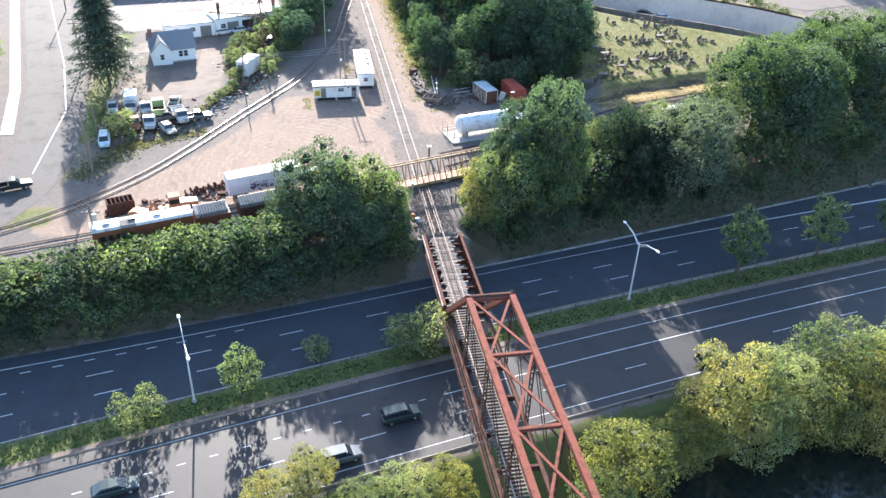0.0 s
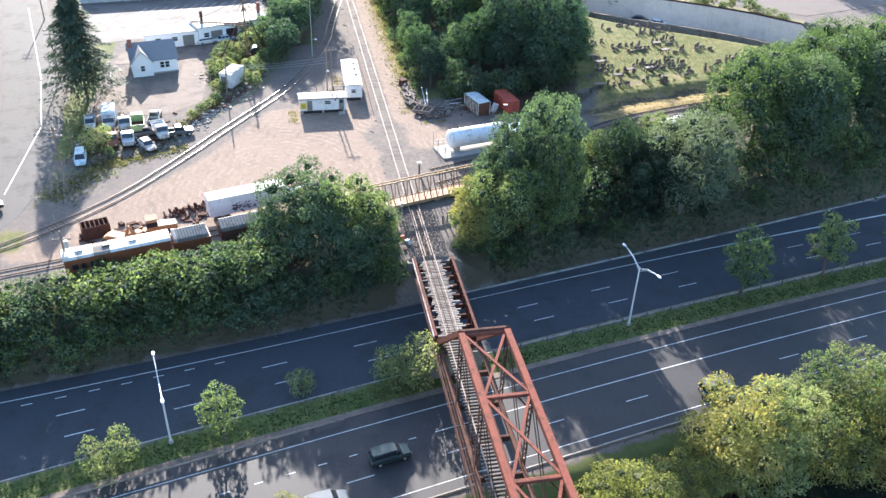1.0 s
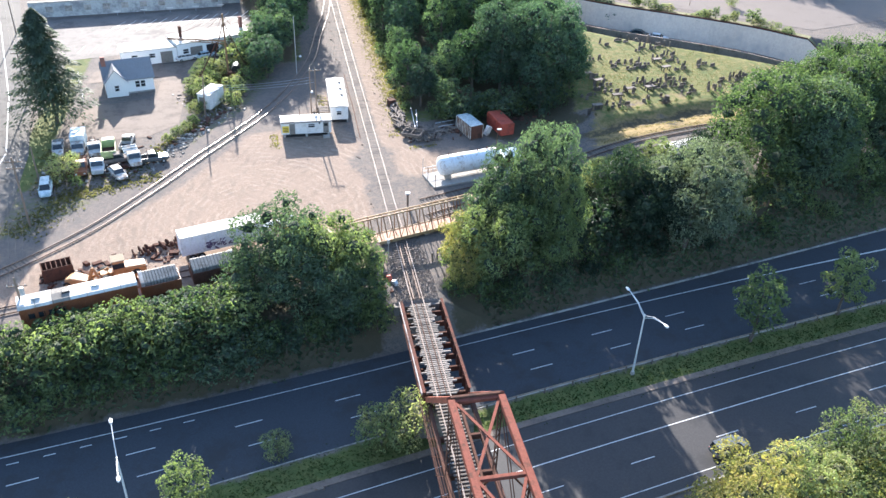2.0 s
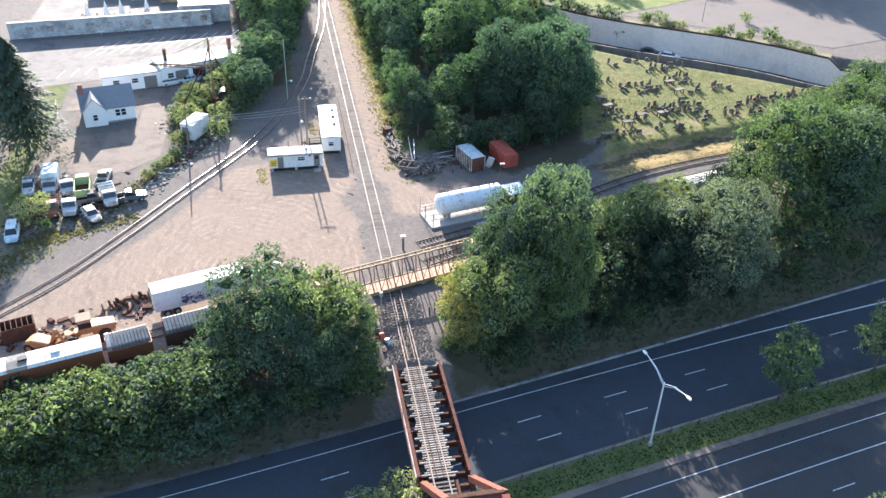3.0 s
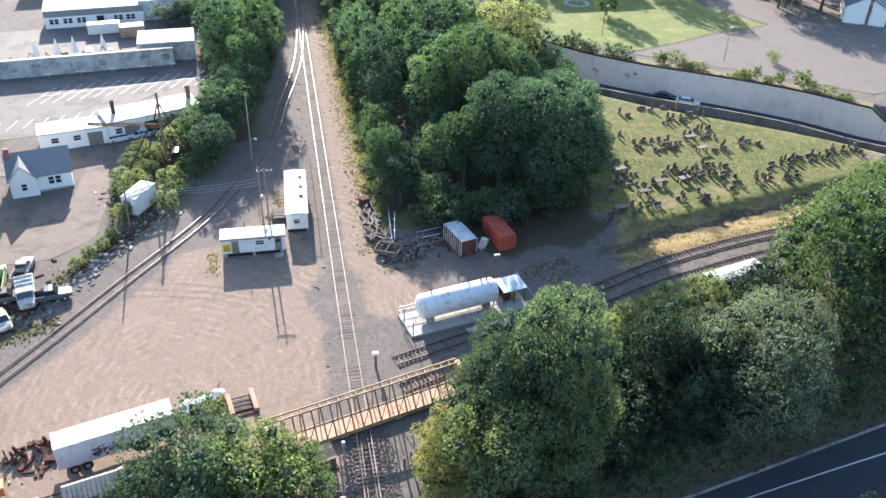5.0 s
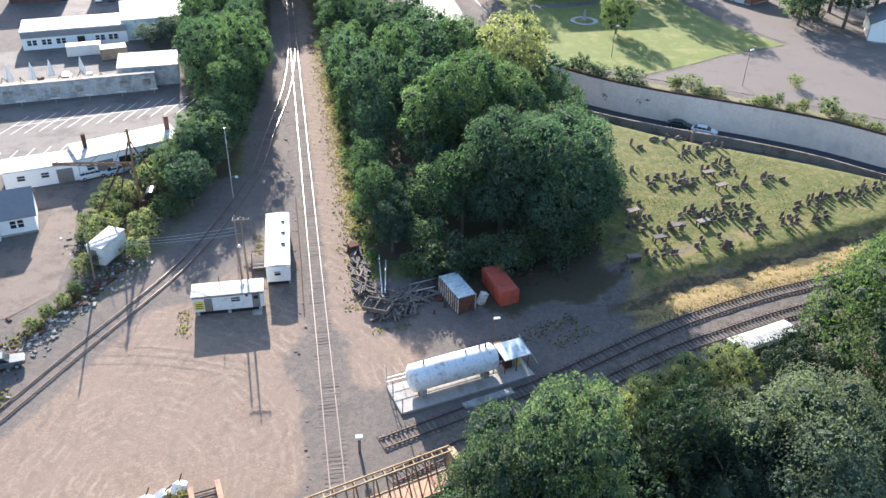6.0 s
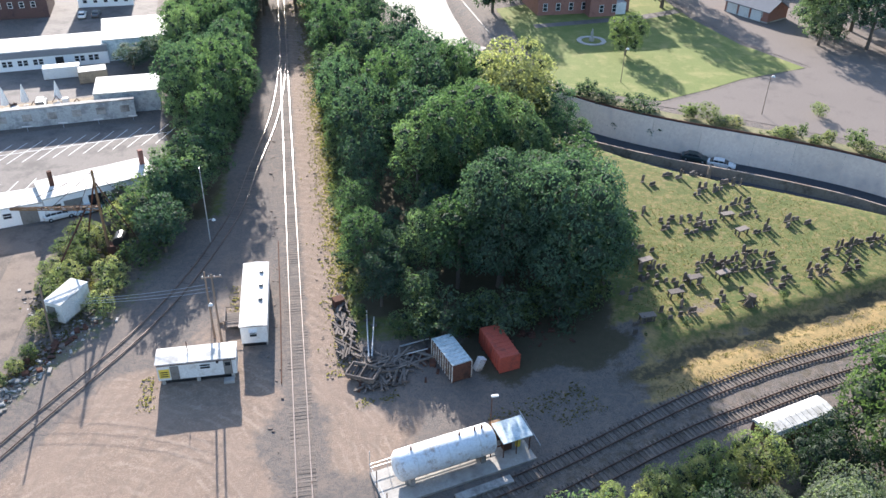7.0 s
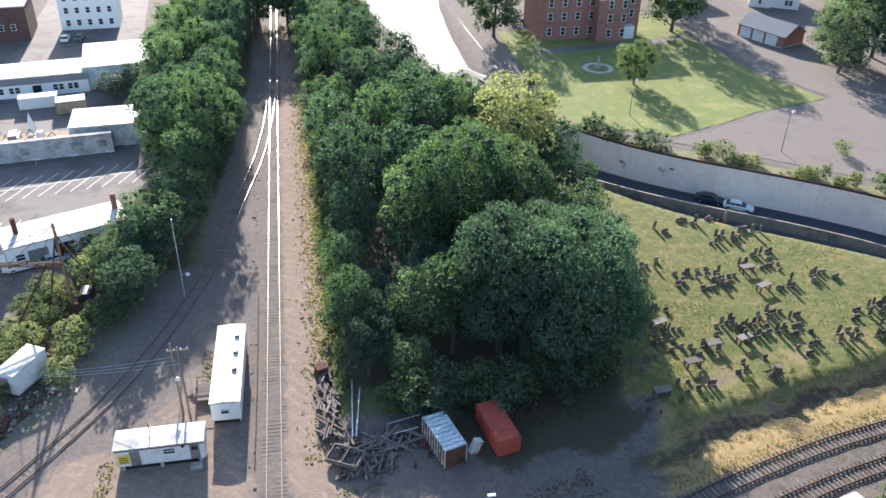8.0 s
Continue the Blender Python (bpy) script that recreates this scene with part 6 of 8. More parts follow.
# ---- parked rolling stock and scrap along the old track ----
def semi_trailer():
    ob = thing("box_trailer", "white box trailer with purple sprayed scrawl", "trailer", pose(-24.8, 114.0, 0, 0, 0, 16.5))
    L, w = 11.4, 2.5
    part("body", Geo().box(0, 0, 1.15, L, w, 2.75), surface("trailer_white", (0.62, 0.62, 0.66), (0.74, 0.74, 0.77), 0.4, 4, 0.5, 0, 0.05, (0.45, 0.42, 0.42), 0.8, 0.5), ob)
    part("roof", Geo().box(0, 0, 3.9, L + 0.06, w + 0.06, 0.08), WHITE_ROOF, ob)
    r = random.Random(9)
    for k in range(26):
        x, z = r.uniform(-2.6, 1.6), r.uniform(1.5, 2.7)
        g = Geo().beam((x, -w / 2 - 0.02, z), (x + r.uniform(0.2, 0.7), -w / 2 - 0.02, z + r.uniform(-0.6, 0.6)), 0.03, r.uniform(0.12, 0.3))
        part("spray_stroke", g, PURPLE, ob)
    for k in range(12):
        part("side_post", Geo().box(-L / 2 + 0.3 + k * (L - 0.6) / 11, -w / 2 - 0.02, 1.2, 0.06, 0.05, 2.6), WHITE, ob)
    part("frame_rail", Geo().box(0, 0, 0.9, L, 1.0, 0.26), STEEL_DARK, ob)
    wheels(ob, (-4.3, -3.1), 1.15, 0.5)
    for s in (-1, 1):
        part("landing_leg", Geo().box(3.6, s * 0.8, 0, 0.16, 0.16, 0.95), STEEL_DARK, ob)
    return ob


COVER_GREY = surface("dull_ribbed_cover", (0.24, 0.225, 0.205), (0.34, 0.32, 0.29), 0.5, 5, 0.8, 0.1, 0.1, (0.16, 0.14, 0.12), 0.8, 0.6, spec=0.15)


def rail_car(name, label, m, L, paint, roof_paint, h, hopper=False):
    ob = thing(name, label, "rail car", m)
    part("underframe", Geo().box(0, 0, 0.85, L, 2.5, 0.35), STEEL_DARK, ob)
    for x in (-L / 2 + 2.0, L / 2 - 2.0):
        bogie = part("bogie", Geo().box(x, 0, 0.4, 2.4, 2.0, 0.45), STEEL_DARK, ob)
        for dx in (-0.85, 0.85):
            for s in (-1, 1):
                part("wheel", Geo().tube((x + dx, s * 0.68, 0.62), (x + dx, s * 0.84, 0.62), 0.46, n=14), STEEL_DARK, bogie)
    if hopper:
        for s in (-1, 1):
            part("side_wall", Geo().box(0, s * 1.4, 1.2, L, 0.1, h - 1.2), paint, ob)
            for k in range(9):
                part("side_rib", Geo().box(-L / 2 + 0.4 + k * (L - 0.8) / 8, s * 1.48, 1.2, 0.12, 0.1, h - 1.2), paint, ob)
        for s in (-1, 1):
            part("end_wall", Geo().box(s * L / 2, 0, 1.2, 0.1, 2.8, h - 1.2), paint, ob)
        part("lining", Geo().box(0, 0, 1.25, L - 0.1, 2.7, h - 1.7), BLACK, ob)
        prof = [(-1.05, h - 0.4), (1.1, h - 0.4), (1.1, h + 0.75), (0.7, h + 0.9), (-0.95, h + 0.35), (-1.05, h + 0.25)]
        n, x0, x1 = 12, -L / 2 + 0.15, L / 2 - (0.15 if L < 6 else 2.4)
        for k in range(n):
            a0, a1 = x0 + (x1 - x0) * k / n, x0 + (x1 - x0) * (k + 1) / n - 0.05
            part("cover_panel", Geo().loft([[(x, y, z) for y, z in prof] for x in (a0, a1)]), roof_paint, ob)
        part("end_strip", Geo().loft([[(x, y * 1.05, z + 0.05) for y, z in prof] for x in (x0 - 0.1 if L < 6 else x1, x0 + 0.35 if L < 6 else x1 + 0.5)]), WHITE_ROOF, ob)
    else:
        part("body", Geo().box(0, 0, 1.2, L, 2.7, h - 1.2), paint, ob)
        prof = [(-1.45, h), (-1.2, h + 0.28), (0, h + 0.42), (1.2, h + 0.28), (1.45, h)]
        n = 7 if name == "locomotive" else 12
        for k in range(n):
            x0, x1 = -L / 2 - 0.1 + (L + 0.2) * k / n, -L / 2 - 0.1 + (L + 0.2) * (k + 1) / n - 0.05
            part("roof_panel", Geo().loft([[(x, y, z) for y, z in prof] for x in (x0, x1)]), roof_paint if k != 2 or name == "box_car" else GREY_PAINT, ob)
        for k in range(7):
            part("side_rib", Geo().box(-L / 2 + 0.5 + k * (L - 1) / 6, -1.38, 1.2, 0.1, 0.08, h - 1.2), paint, ob)
        for k in range(3 if name == "locomotive" else 0):
            part("roof_hatch", Geo().box(-L / 2 + 2 + k * L / 4, 0, h + 0.38, 0.9, 0.7, 0.2), BLACK if k == 1 else GALV, ob)
        for k in range(4 if name == "locomotive" else 0):
            part("window", Geo().box(-L / 2 + 1.2 + k * 1.1, -1.38, 2.4, 0.7, 0.06, 0.7), GLASS_DARK, ob)
    return ob


semi_trailer()
rail_car("locomotive", "old orange diesel locomotive with pale roof", pose(-41.0, 100.9, 0.1, 0, 0, 15), 13.2, ORANGE, WHITE_ROOF, 3.9)
rail_car("hopper_car", "orange hopper car with grey corrugated cover", pose(-32.1, 104.3, 0.1, 0, 0, 15.5), 4.8, ORANGE, COVER_GREY, 2.7, True)
rail_car("hopper_car", "black and maroon hopper car with grey cover", pose(-24.7, 106.9, 0.1, 0, 0, 15.5), 7.6, STEEL_DARK, COVER_GREY, 2.6, True)
rail_car("box_car", "covered rail car with white ribbed roof under the trees", pose(50.0, 128.4, zof(50, 128.4) + 0.1, 0, 0, 15), 8.6, STEEL_DARK, WHITE_ROOF, 2.5)


def loader():
    ob = thing("wheel_loader", "dusty yellow wheel loader with raised arms", "wheel loader", pose(-37.6, 108.9, 0, 0, 0, 195))
    part("engine_hood", Geo().loft([ring8(-3.2, 0.85, 0.9, 1.9, 0.2), ring8(-1.2, 0.95, 0.9, 2.1, 0.15), ring8(-0.6, 0.95, 0.9, 2.1, 0.15)]), LOADER, ob)
    part("cab", Geo().box(0.1, 0, 1.2, 1.4, 1.5, 1.9), LOADER, ob)
    part("cab_window", Geo().box(0.1, 0, 2.0, 1.46, 1.54, 0.8), GLASS_DARK, ob)
    part("cab_roof", Geo().box(0.1, 0, 3.1, 1.7, 1.7, 0.14), TAN, ob)
    part("front_frame", Geo().box(1.6, 0, 0.8, 1.7, 1.0, 0.7), LOADER, ob)
    for s in (-1, 1):
        part("lift_arm", Geo().beam((1.3, s * 0.6, 1.6), (3.5, s * 0.6, 0.7), 0.18, 0.35), LOADER, ob)
        for x in (-1.9, 1.8):
            t = part("tyre", Geo().tube((x, s * 0.85, 0.78), (x, s * 1.35, 0.78), 0.78, n=16), RUBBER, ob)
            part("rim", Geo().tube((x, s * 1.3, 0.78), (x, s * 1.37, 0.78), 0.42, n=12), LOADER, t)
    part("bucket", Geo().loft([[(3.4, y, 0.2), (3.5, y, 1.25), (3.7, y, 1.2), (3.75, y, 0.4), (4.5, y, 0.15), (4.5, y, 0.08)] for y in (-1.3, 1.3)]), STEEL_DARK, ob)
    return ob


loader()
o = thing("backhoe", "old yellow backhoe with folded boom", "backhoe", pose(-42.6, 107.6, 0, 0, 0, 160))
part("body", Geo().loft([ring8(-1.6, 0.8, 0.7, 1.6, 0.15), ring8(0.6, 0.9, 0.7, 1.8, 0.15), ring8(1.4, 0.8, 0.7, 1.4, 0.15)]), LOADER, o)
part("boom", Geo().beam((-1.5, 0, 1.2), (-2.4, 0, 3.3), 0.3, 0.35), LOADER, o)
part("stick", Geo().beam((-2.4, 0, 3.3), (-3.2, 0, 1.4), 0.22, 0.28), LOADER, o)
part("bucket", Geo().box(-3.3, 0, 0.7, 0.7, 0.8, 0.8), STEEL_DARK, o)
wheels(o, (-0.9, 1.0), 0.95, 0.6, LOADER)
container("skip_container", "small brown steel container in the yard", STEEL_DARK, pose(-45.6, 110.4, 0, 0, 0, 108), 3.6, 2.0, 1.9, True)
for k in range(13):
    x, y = -36.6 + 0.62 * k + 0.2 * (k % 3), 114.0 + 0.24 * k + 0.5 * (k % 2)
    d = thing("rusty_wheelset", "rusty steel wheels standing in a row", "wheelset", pose(x, y, 0, 0, 0, 20 + 9 * (k % 4)), "rusty wheels behind the loader")
    for s in (-0.5, 0.5):
        part("wheel", Geo().tube((-0.07, s, 0.42), (0.07, s, 0.42), 0.42, n=12), STEEL_DARK, d)
    part("axle", Geo().tube((0, -0.5, 0.42), (0, 0.5, 0.42), 0.1, n=6), STEEL_DARK, d)
for x, y, s, mm, lab in ((-18.2, 119.0, 1.5, WHITE, "white scrap appliance"), (-16.6, 119.8, 1.2, GALV, "grey scrap tank"), (-15.2, 120.4, 1.4, WHITE, "white scrap panel"), (-19.5, 118.2, 0.9, SCRAP, "scrap crate")):
    q = thing("scrap_metal", lab + " on the ground", "scrap", pose(x, y, 0, 0, 0, x * 31 % 90))
    part("casing", Geo().loft([ring8(-s * 0.7, s * 0.45, 0, s * 0.5, 0.1), ring8(0, s * 0.5, 0, s * 0.75, 0.15), ring8(s * 0.6, s * 0.35, 0, s * 0.45, 0.1)]), mm, q)
    part("bracket", Geo().beam((-s * 0.6, 0, s * 0.4), (s * 0.8, 0.2, s * 0.9), 0.1, 0.1), STEEL_DARK, q)
q = thing("steel_cradle", "rusty orange steel frame on the ground", "steel frame", pose(-12.6, 118.9, 0, 0, 0, 12))
for s in (-1, 1):
    part("beam", Geo().box(s * 1.3, 0, 0.1, 0.55, 3.4, 0.5), GANTRY_DECK, q)
part("plate", Geo().box(0, -1.4, 0, 3.0, 0.8, 0.14), STEEL_DARK, q)
for k in range(4):
    part("cross_tie", Geo().box(0, -1.0 + 0.7 * k, 0.12, 2.2, 0.16, 0.16), SCRAP, q)
HAY = tree("straw_heap", "heap of dry yellow straw", "heap", 121, 1.5, 0.0, 1.6, 10, 0.22, 14, leaf_material("dry_straw", (0.32, 0.24, 0.08), (0.48, 0.38, 0.16)), 0.05)
plant(HAY, -15.6, 118.3, 1.0)

hut = thing("equipment_hut", "small hut with rusty brown roof beside the line", "hut", pose(-4.4, 108.6, 0, 0, 0, 16))
part("wall", Geo().box(0, 0, 0, 2.0, 1.7, 1.7), SCRAP, hut)
part("roof", Geo().loft([[(-1.15, -1.0, 1.65), (1.15, -1.0, 1.65), (1.15, 1.0, 2.0), (-1.15, 1.0, 2.0)], [(-1.15, -1.0, 1.75), (1.15, -1.0, 1.75), (1.15, 1.0, 2.1), (-1.15, 1.0, 2.1)]]), GANTRY_DECK, hut)
sig = thing("signal_post", "thin grey signal post beside the track", "signal", pose(-2.35, 108.4, 0))
part("post", Geo().tube((0, 0, 0), (0, 0, 3.0), 0.08, 0.06, 8), GALV, sig)
part("head", Geo().box(0, 0, 2.7, 0.35, 0.3, 0.6), GALV, sig)
for k in range(6):
    f = thing("fence_post", "weathered wooden fence post beside the line", "fence post", pose(3.6 + 0.75 * k, 107.0 + 0.55 * k, 0, 0, 3 * (k % 3) - 3, 0), "fence posts by the line")
    part("post", Geo().box(0, 0, -0.3, 0.2, 0.2, 1.7 + 0.2 * (k % 2)), SCRAP, f)
    part("cap", Geo().box(0, 0, 1.4 + 0.2 * (k % 2), 0.24, 0.24, 0.06), SCRAP, f)
for x, y, c in ((-2.9, 103.6, RUST_RED), (-2.3, 102.4, GALV), (-3.3, 104.6, SCRAP)):
    q = thing("scrap_part", "scrap machine part lying beside the track", "scrap", pose(x, y, 0, 0, 0, 30 * x))
    part("casing", Geo().loft([ring8(-0.5, 0.3, 0, 0.4, 0.08), ring8(0, 0.35, 0, 0.6, 0.1), ring8(0.5, 0.25, 0, 0.35, 0.08)]), c, q)

# ---- highway furniture ----
def street_lamp(label, x, y, h, double=True):
    ob = thing("street_lamp", label, "street lamp", pose(x, y, HIGHWAY_Z + 0.05, 0, 0, HD))
    part("pole", Geo().tube((0, 0, 0), (0, 0, h), 0.13, 0.08, 8), LAMP_POLE, ob)
    part("base", Geo().tube((0, 0, -0.1), (0, 0, 0.4), 0.3, 0.22, 10), CONCRETE, ob)
    for s in ((-1, 1) if double else (1,)):
        for dz in (0.0, 0.32):
            part("arm", Geo().path([(0, s * 0.05, h - 0.5 + dz), (0, s * 1.6, h + 0.55 + dz * 0.6), (0, s * 3.6, h + 1.15)], 0.045, 6), LAMP_POLE, ob)
        head = part("lamp_head", Geo().loft([ring8(-0.16, 0.06, h + 1.05, h + 1.2, 0.02), ring8(0.0, 0.1, h + 1.02, h + 1.24, 0.04), ring8(0.16, 0.06, h + 1.05, h + 1.2, 0.02)]), LAMP_POLE, ob)
        head.matrix_basis = Matrix.Translation((0, s * 3.9, 0)) @ Matrix.Diagonal((1, 4.0, 1, 1))
    return ob


street_lamp("double-armed pale street lamp on the median", -33.2, 73.3, 8.6)
street_lamp("double-armed pale street lamp beside the guard rail", 25.4, 85.9, 9.4)
street_lamp("double-armed pale street lamp on the shaded median", 84.5, 96.5, 9.4)
street_lamp("double-armed pale street lamp further along the median", -92.0, 59.5, 9.0)


def guard_rail(o, x0, x1, side, label):
    ob = thing("guard_rail", label, "guard rail", kind="structure")
    z = HIGHWAY_Z
    n = int((x1 - x0) / 3.8)
    xs = [x0 + (x1 - x0) * k / n for k in range(n + 1)]
    prof = [(0, 0.45), (0.06, 0.5), (0.02, 0.58), (0.06, 0.66), (0.0, 0.72), (-0.03, 0.66), (-0.04, 0.58), (-0.03, 0.5)]
    part("beam", Geo().loft([[(x, float(hw(x, o)) + side * a, z + b) for a, b in prof] for x in xs]), GUARD, ob)
    for x in xs:
        part("post", Geo().box(x, float(hw(x, o)) - side * 0.12, z - 0.2, 0.13, 0.13, 0.9), SCRAP, ob)
    return ob


guard_rail(81.6, 2, 120, 1, "galvanised guard rail along the shaded median")
guard_rail(76.6, -95, -14, -1, "galvanised guard rail with timber posts on the median")
guard_rail(62.0, -60, 40, 1, "galvanised guard rail above the river bank")

# ---- street, parking and far plots ----
def flat(name, poly, z, mat, label, category):
    return solid(name, Geo().add([(x, y, z) for x, y in poly], [tuple(range(len(poly)))]), mat, label, category, "structure")


flat("street", [(-100, 70), (-66, 84), (-62.5, 105), (-57.5, 117), (-55.6, 128), (-56.8, 147), (-61.0, 170), (-72.7, 218), (-95, 310), (-106, 310), (-83.4, 218), (-69.8, 160), (-66.2, 138), (-66.0, 127), (-70, 118), (-100, 112)], 0.035, ROAD_PALE, "pale sunlit street beside the yard", "road")
flat("sidewalk", [(-69.6, 139), (-67.4, 139), (-71, 160), (-84.6, 218), (-107, 310), (-110, 310), (-86.8, 218), (-73, 160)], 0.06, CONCRETE, "pale concrete sidewalk along the street", "sidewalk")
for k, (x0, y0, x1, y1) in enumerate(((-61.0, 124, -60.6, 148), (-60.7, 149, -65.0, 170), (-65.1, 171, -77.4, 218))):
    d = Vector((x1 - x0, y1 - y0, 0)).normalized()
    n = Vector((d.y, -d.x, 0)) * 0.08
    flat("centre_line", [(x0 - n.x, y0 - n.y), (x1 - n.x, y1 - n.y), (x1 + n.x, y1 + n.y), (x0 + n.x, y0 + n.y)][::-1], 0.05, PAINT_LINE, "worn painted line on the street", "road marking")
flat("driveway", [(-52.5, 150.5), (-38.5, 152), (-33.6, 157), (-33.3, 168), (-35, 182), (-22.5, 188), (-22, 193.6), (-36.5, 187.6), (-47, 186.0), (-52, 184), (-52.5, 178), (-38.4, 180), (-38.6, 169.5), (-51, 166)], 0.03, DRIVE, "worn brown drive between house and scrap plot", "pavement")
flat("parking_lot", [(-66, 189.4), (-49.5, 193.2), (-36.3, 196), (-21, 202.4), (-20.2, 213), (-23.7, 222), (-33, 224), (-70, 218)], 0.03, ASPHALT_OLD, "worn asphalt parking lot with painted bays", "pavement")
for k in range(14):
    x, y = -53.5 + 2.35 * k, 207.4 + 0.50 * k
    for s in (0, 1):
        x0, y0 = x + 1.9 * s, y + 4.4 * s
        flat("bay_line", [(x0 - 0.07, y0), (x0 + 0.07, y0), (x0 + 1.97, y0 + 4.3), (x0 + 1.83, y0 + 4.3)], 0.045, PAINT_LINE, "white painted parking bay line", "road marking")
flat("bay_line", [(-51.7, 211.6), (-51.7, 211.75), (-18.9 - 2, 218.6), (-18.9 - 2, 218.45)][::-1], 0.05, PAINT_LINE, "white painted parking divider", "road marking")
for k in range(8):
    x, y = -57 + 2.6 * k, 195.6 + 0.55 * k
    flat("bay_line", [(x - 0.07, y), (x + 0.07, y), (x + 1.0, y + 4.0), (x + 0.86, y + 4.0)], 0.045, PAINT_LINE, "white painted parking bay line", "road marking")
flat("back_lot", [(-70, 231), (-24, 238), (-22, 252), (-40, 256), (-70, 252)], 0.03, ASPHALT_OLD, "asphalt back lot behind the grey building", "pavement")
g = Geo()
edge = [(19, 340, 40, 340), (24.6, 310, 42.5, 308), (30.8, 276, 44.4, 272), (36, 252, 45.5, 248), (39, 240, 46, 240)]
g.add([(x, y, zof(x, y) + 0.12) for a in edge for t in (0, 0.5, 1) for x, y in [(a[0] + (a[2] - a[0]) * t, a[1] + (a[3] - a[1]) * t)]], [(3 * k + j, 3 * k + j + 3, 3 * k + j + 4, 3 * k + j + 1)[::-1] for k in range(4) for j in (0, 1)])
solid("side_street", g, ROAD_GLARE, "pale sunlit street beyond the woodland", "road", "structure")
flat("far_street", [(-58, 262), (-30, 280), (-34, 330), (-60, 330)], 0.03, ASPHALT_OLD, "asphalt yard by the far houses", "pavement")


def block(name, label, category, m, L, w, h, wall, roof, roof_over=0.25, windows=(), doors=(), parapet=0.0):
    """A flat-roofed building: front wall along x at y = -w / 2."""
    ob = thing(name, label, category, m)
    part("wall", Geo().box(0, 0, -0.3, L, w, h + 0.3), wall, ob)
    part("roof", Geo().box(0, 0, h, L + roof_over, w + roof_over, 0.22), roof, ob)
    if parapet:
        for s in (-1, 1):
            part("parapet", Geo().box(0, s * w / 2, h + 0.2, L + 0.2, 0.25, parapet), wall, ob)
    for x, z, ww, hh in windows:
        window(ob, pose(x, -w / 2 - 0.03, z), ww, hh)
    for x, ww, hh, mm in doors:
        part("door", Geo().box(x, -w / 2 - 0.04, 0, ww, 0.08, hh), mm, ob)
    return ob


lw = block("workshop", "long white workshop with pale flat roof", "workshop", pose(-29.2, 194.6, 0, 0, 0, 22.5), 16.6, 6.4, 3.6, SIDING, WHITE_ROOF,
           windows=((-6.6, 2.0, 1.2, 1.0), (5.6, 2.0, 1.4, 1.1), (7.4, 2.0, 1.0, 1.1)), doors=((-4.3, 2.6, 2.7, GREY_PAINT), (-0.8, 2.6, 2.7, BLACK), (2.6, 2.6, 2.7, GREY_PAINT)))
part("chimney", Geo().box(7.4, 1.0, 3.6, 0.7, 0.7, 2.6), BRICK, lw)
part("flue", Geo().tube((-6.2, 0.5, 3.6), (-6.2, 0.5, 6.2), 0.35, n=10), STEEL_DARK, lw)
block("workshop_wing", "lower white wing of the workshop", "workshop", pose(-41.8, 190.0, 0, 0, 0, 13), 11.0, 5.0, 3.0, SIDING, WHITE_ROOF, windows=((-3, 1.8, 1.2, 0.9), (0.5, 1.8, 1.2, 0.9)), doors=((3.4, 2.4, 2.4, GREY_PAINT),))
gw = block("boundary_building", "long weathered grey concrete wall with bricked windows", "building", pose(-49.6, 224.0, 0, 0, 0, 8), 44.0, 1.2, 3.4, WALL_GREY, CONCRETE_OLD, 0.1, windows=())
for k in range(10):
    part("blind_window", Geo().box(-17.6 + 4.2 * k, -0.64, 1.2, 1.6, 0.08, 1.3), CONCRETE_OLD, gw)
for k in range(5):
    bollard = thing("parking_sign", "short white sign post at the parking lot", "sign post", pose(-52 + 6.0 * k, 221.2 + 0.85 * k, 0), "sign posts at the lot")
    part("post", Geo().tube((0, 0, 0), (0, 0, 1.0), 0.05, n=6), GALV, bollard)
    part("bar", Geo().box(0, 0, 0.9, 1.6, 0.08, 0.2), WHITE, bollard)
block("storage_building", "grey building with bright white flat roof", "building", pose(-29.6, 233.0, 0, 0, 0, 5), 11.6, 8.6, 4.0, WALL_GREY, WHITE_ROOF)
for x, y in ((-56.5, 232.3), (-52.4, 233.3), (-49.1, 234.5), (-43.3, 235.6)):
    q = thing("parasol", "tall folded white parasol in the back lot", "parasol", pose(x, y, 0), "folded parasols in the back lot")
    part("pole", Geo().tube((0, 0, 0), (0, 0, 4.3), 0.06, n=6), GALV, q)
    part("canopy", Geo().loft([[(r * (1 + 0.25 * (j % 2)) * math.cos(j * math.pi / 6), r * (1 + 0.25 * (j % 2)) * math.sin(j * math.pi / 6), z) for j in range(12)] for r, z in ((0.62, 0.9), (0.48, 1.9), (0.30, 3.0), (0.05, 4.35))]), WHITE, q)
    part("base", Geo().box(0, 0, 0, 0.9, 0.9, 0.15), CONCRETE, q)
flat("storage_yard", [(-64, 224.6), (-36.5, 229.0), (-37.2, 237.4), (-64, 233.4)], 0.06, TAN, "tan gravel yard behind the grey wall", "pavement")
car("silver car parked in the gravel yard", SILVER, pose(-46.0, 233.6, 0.07, 0, 0, 98), "suv")
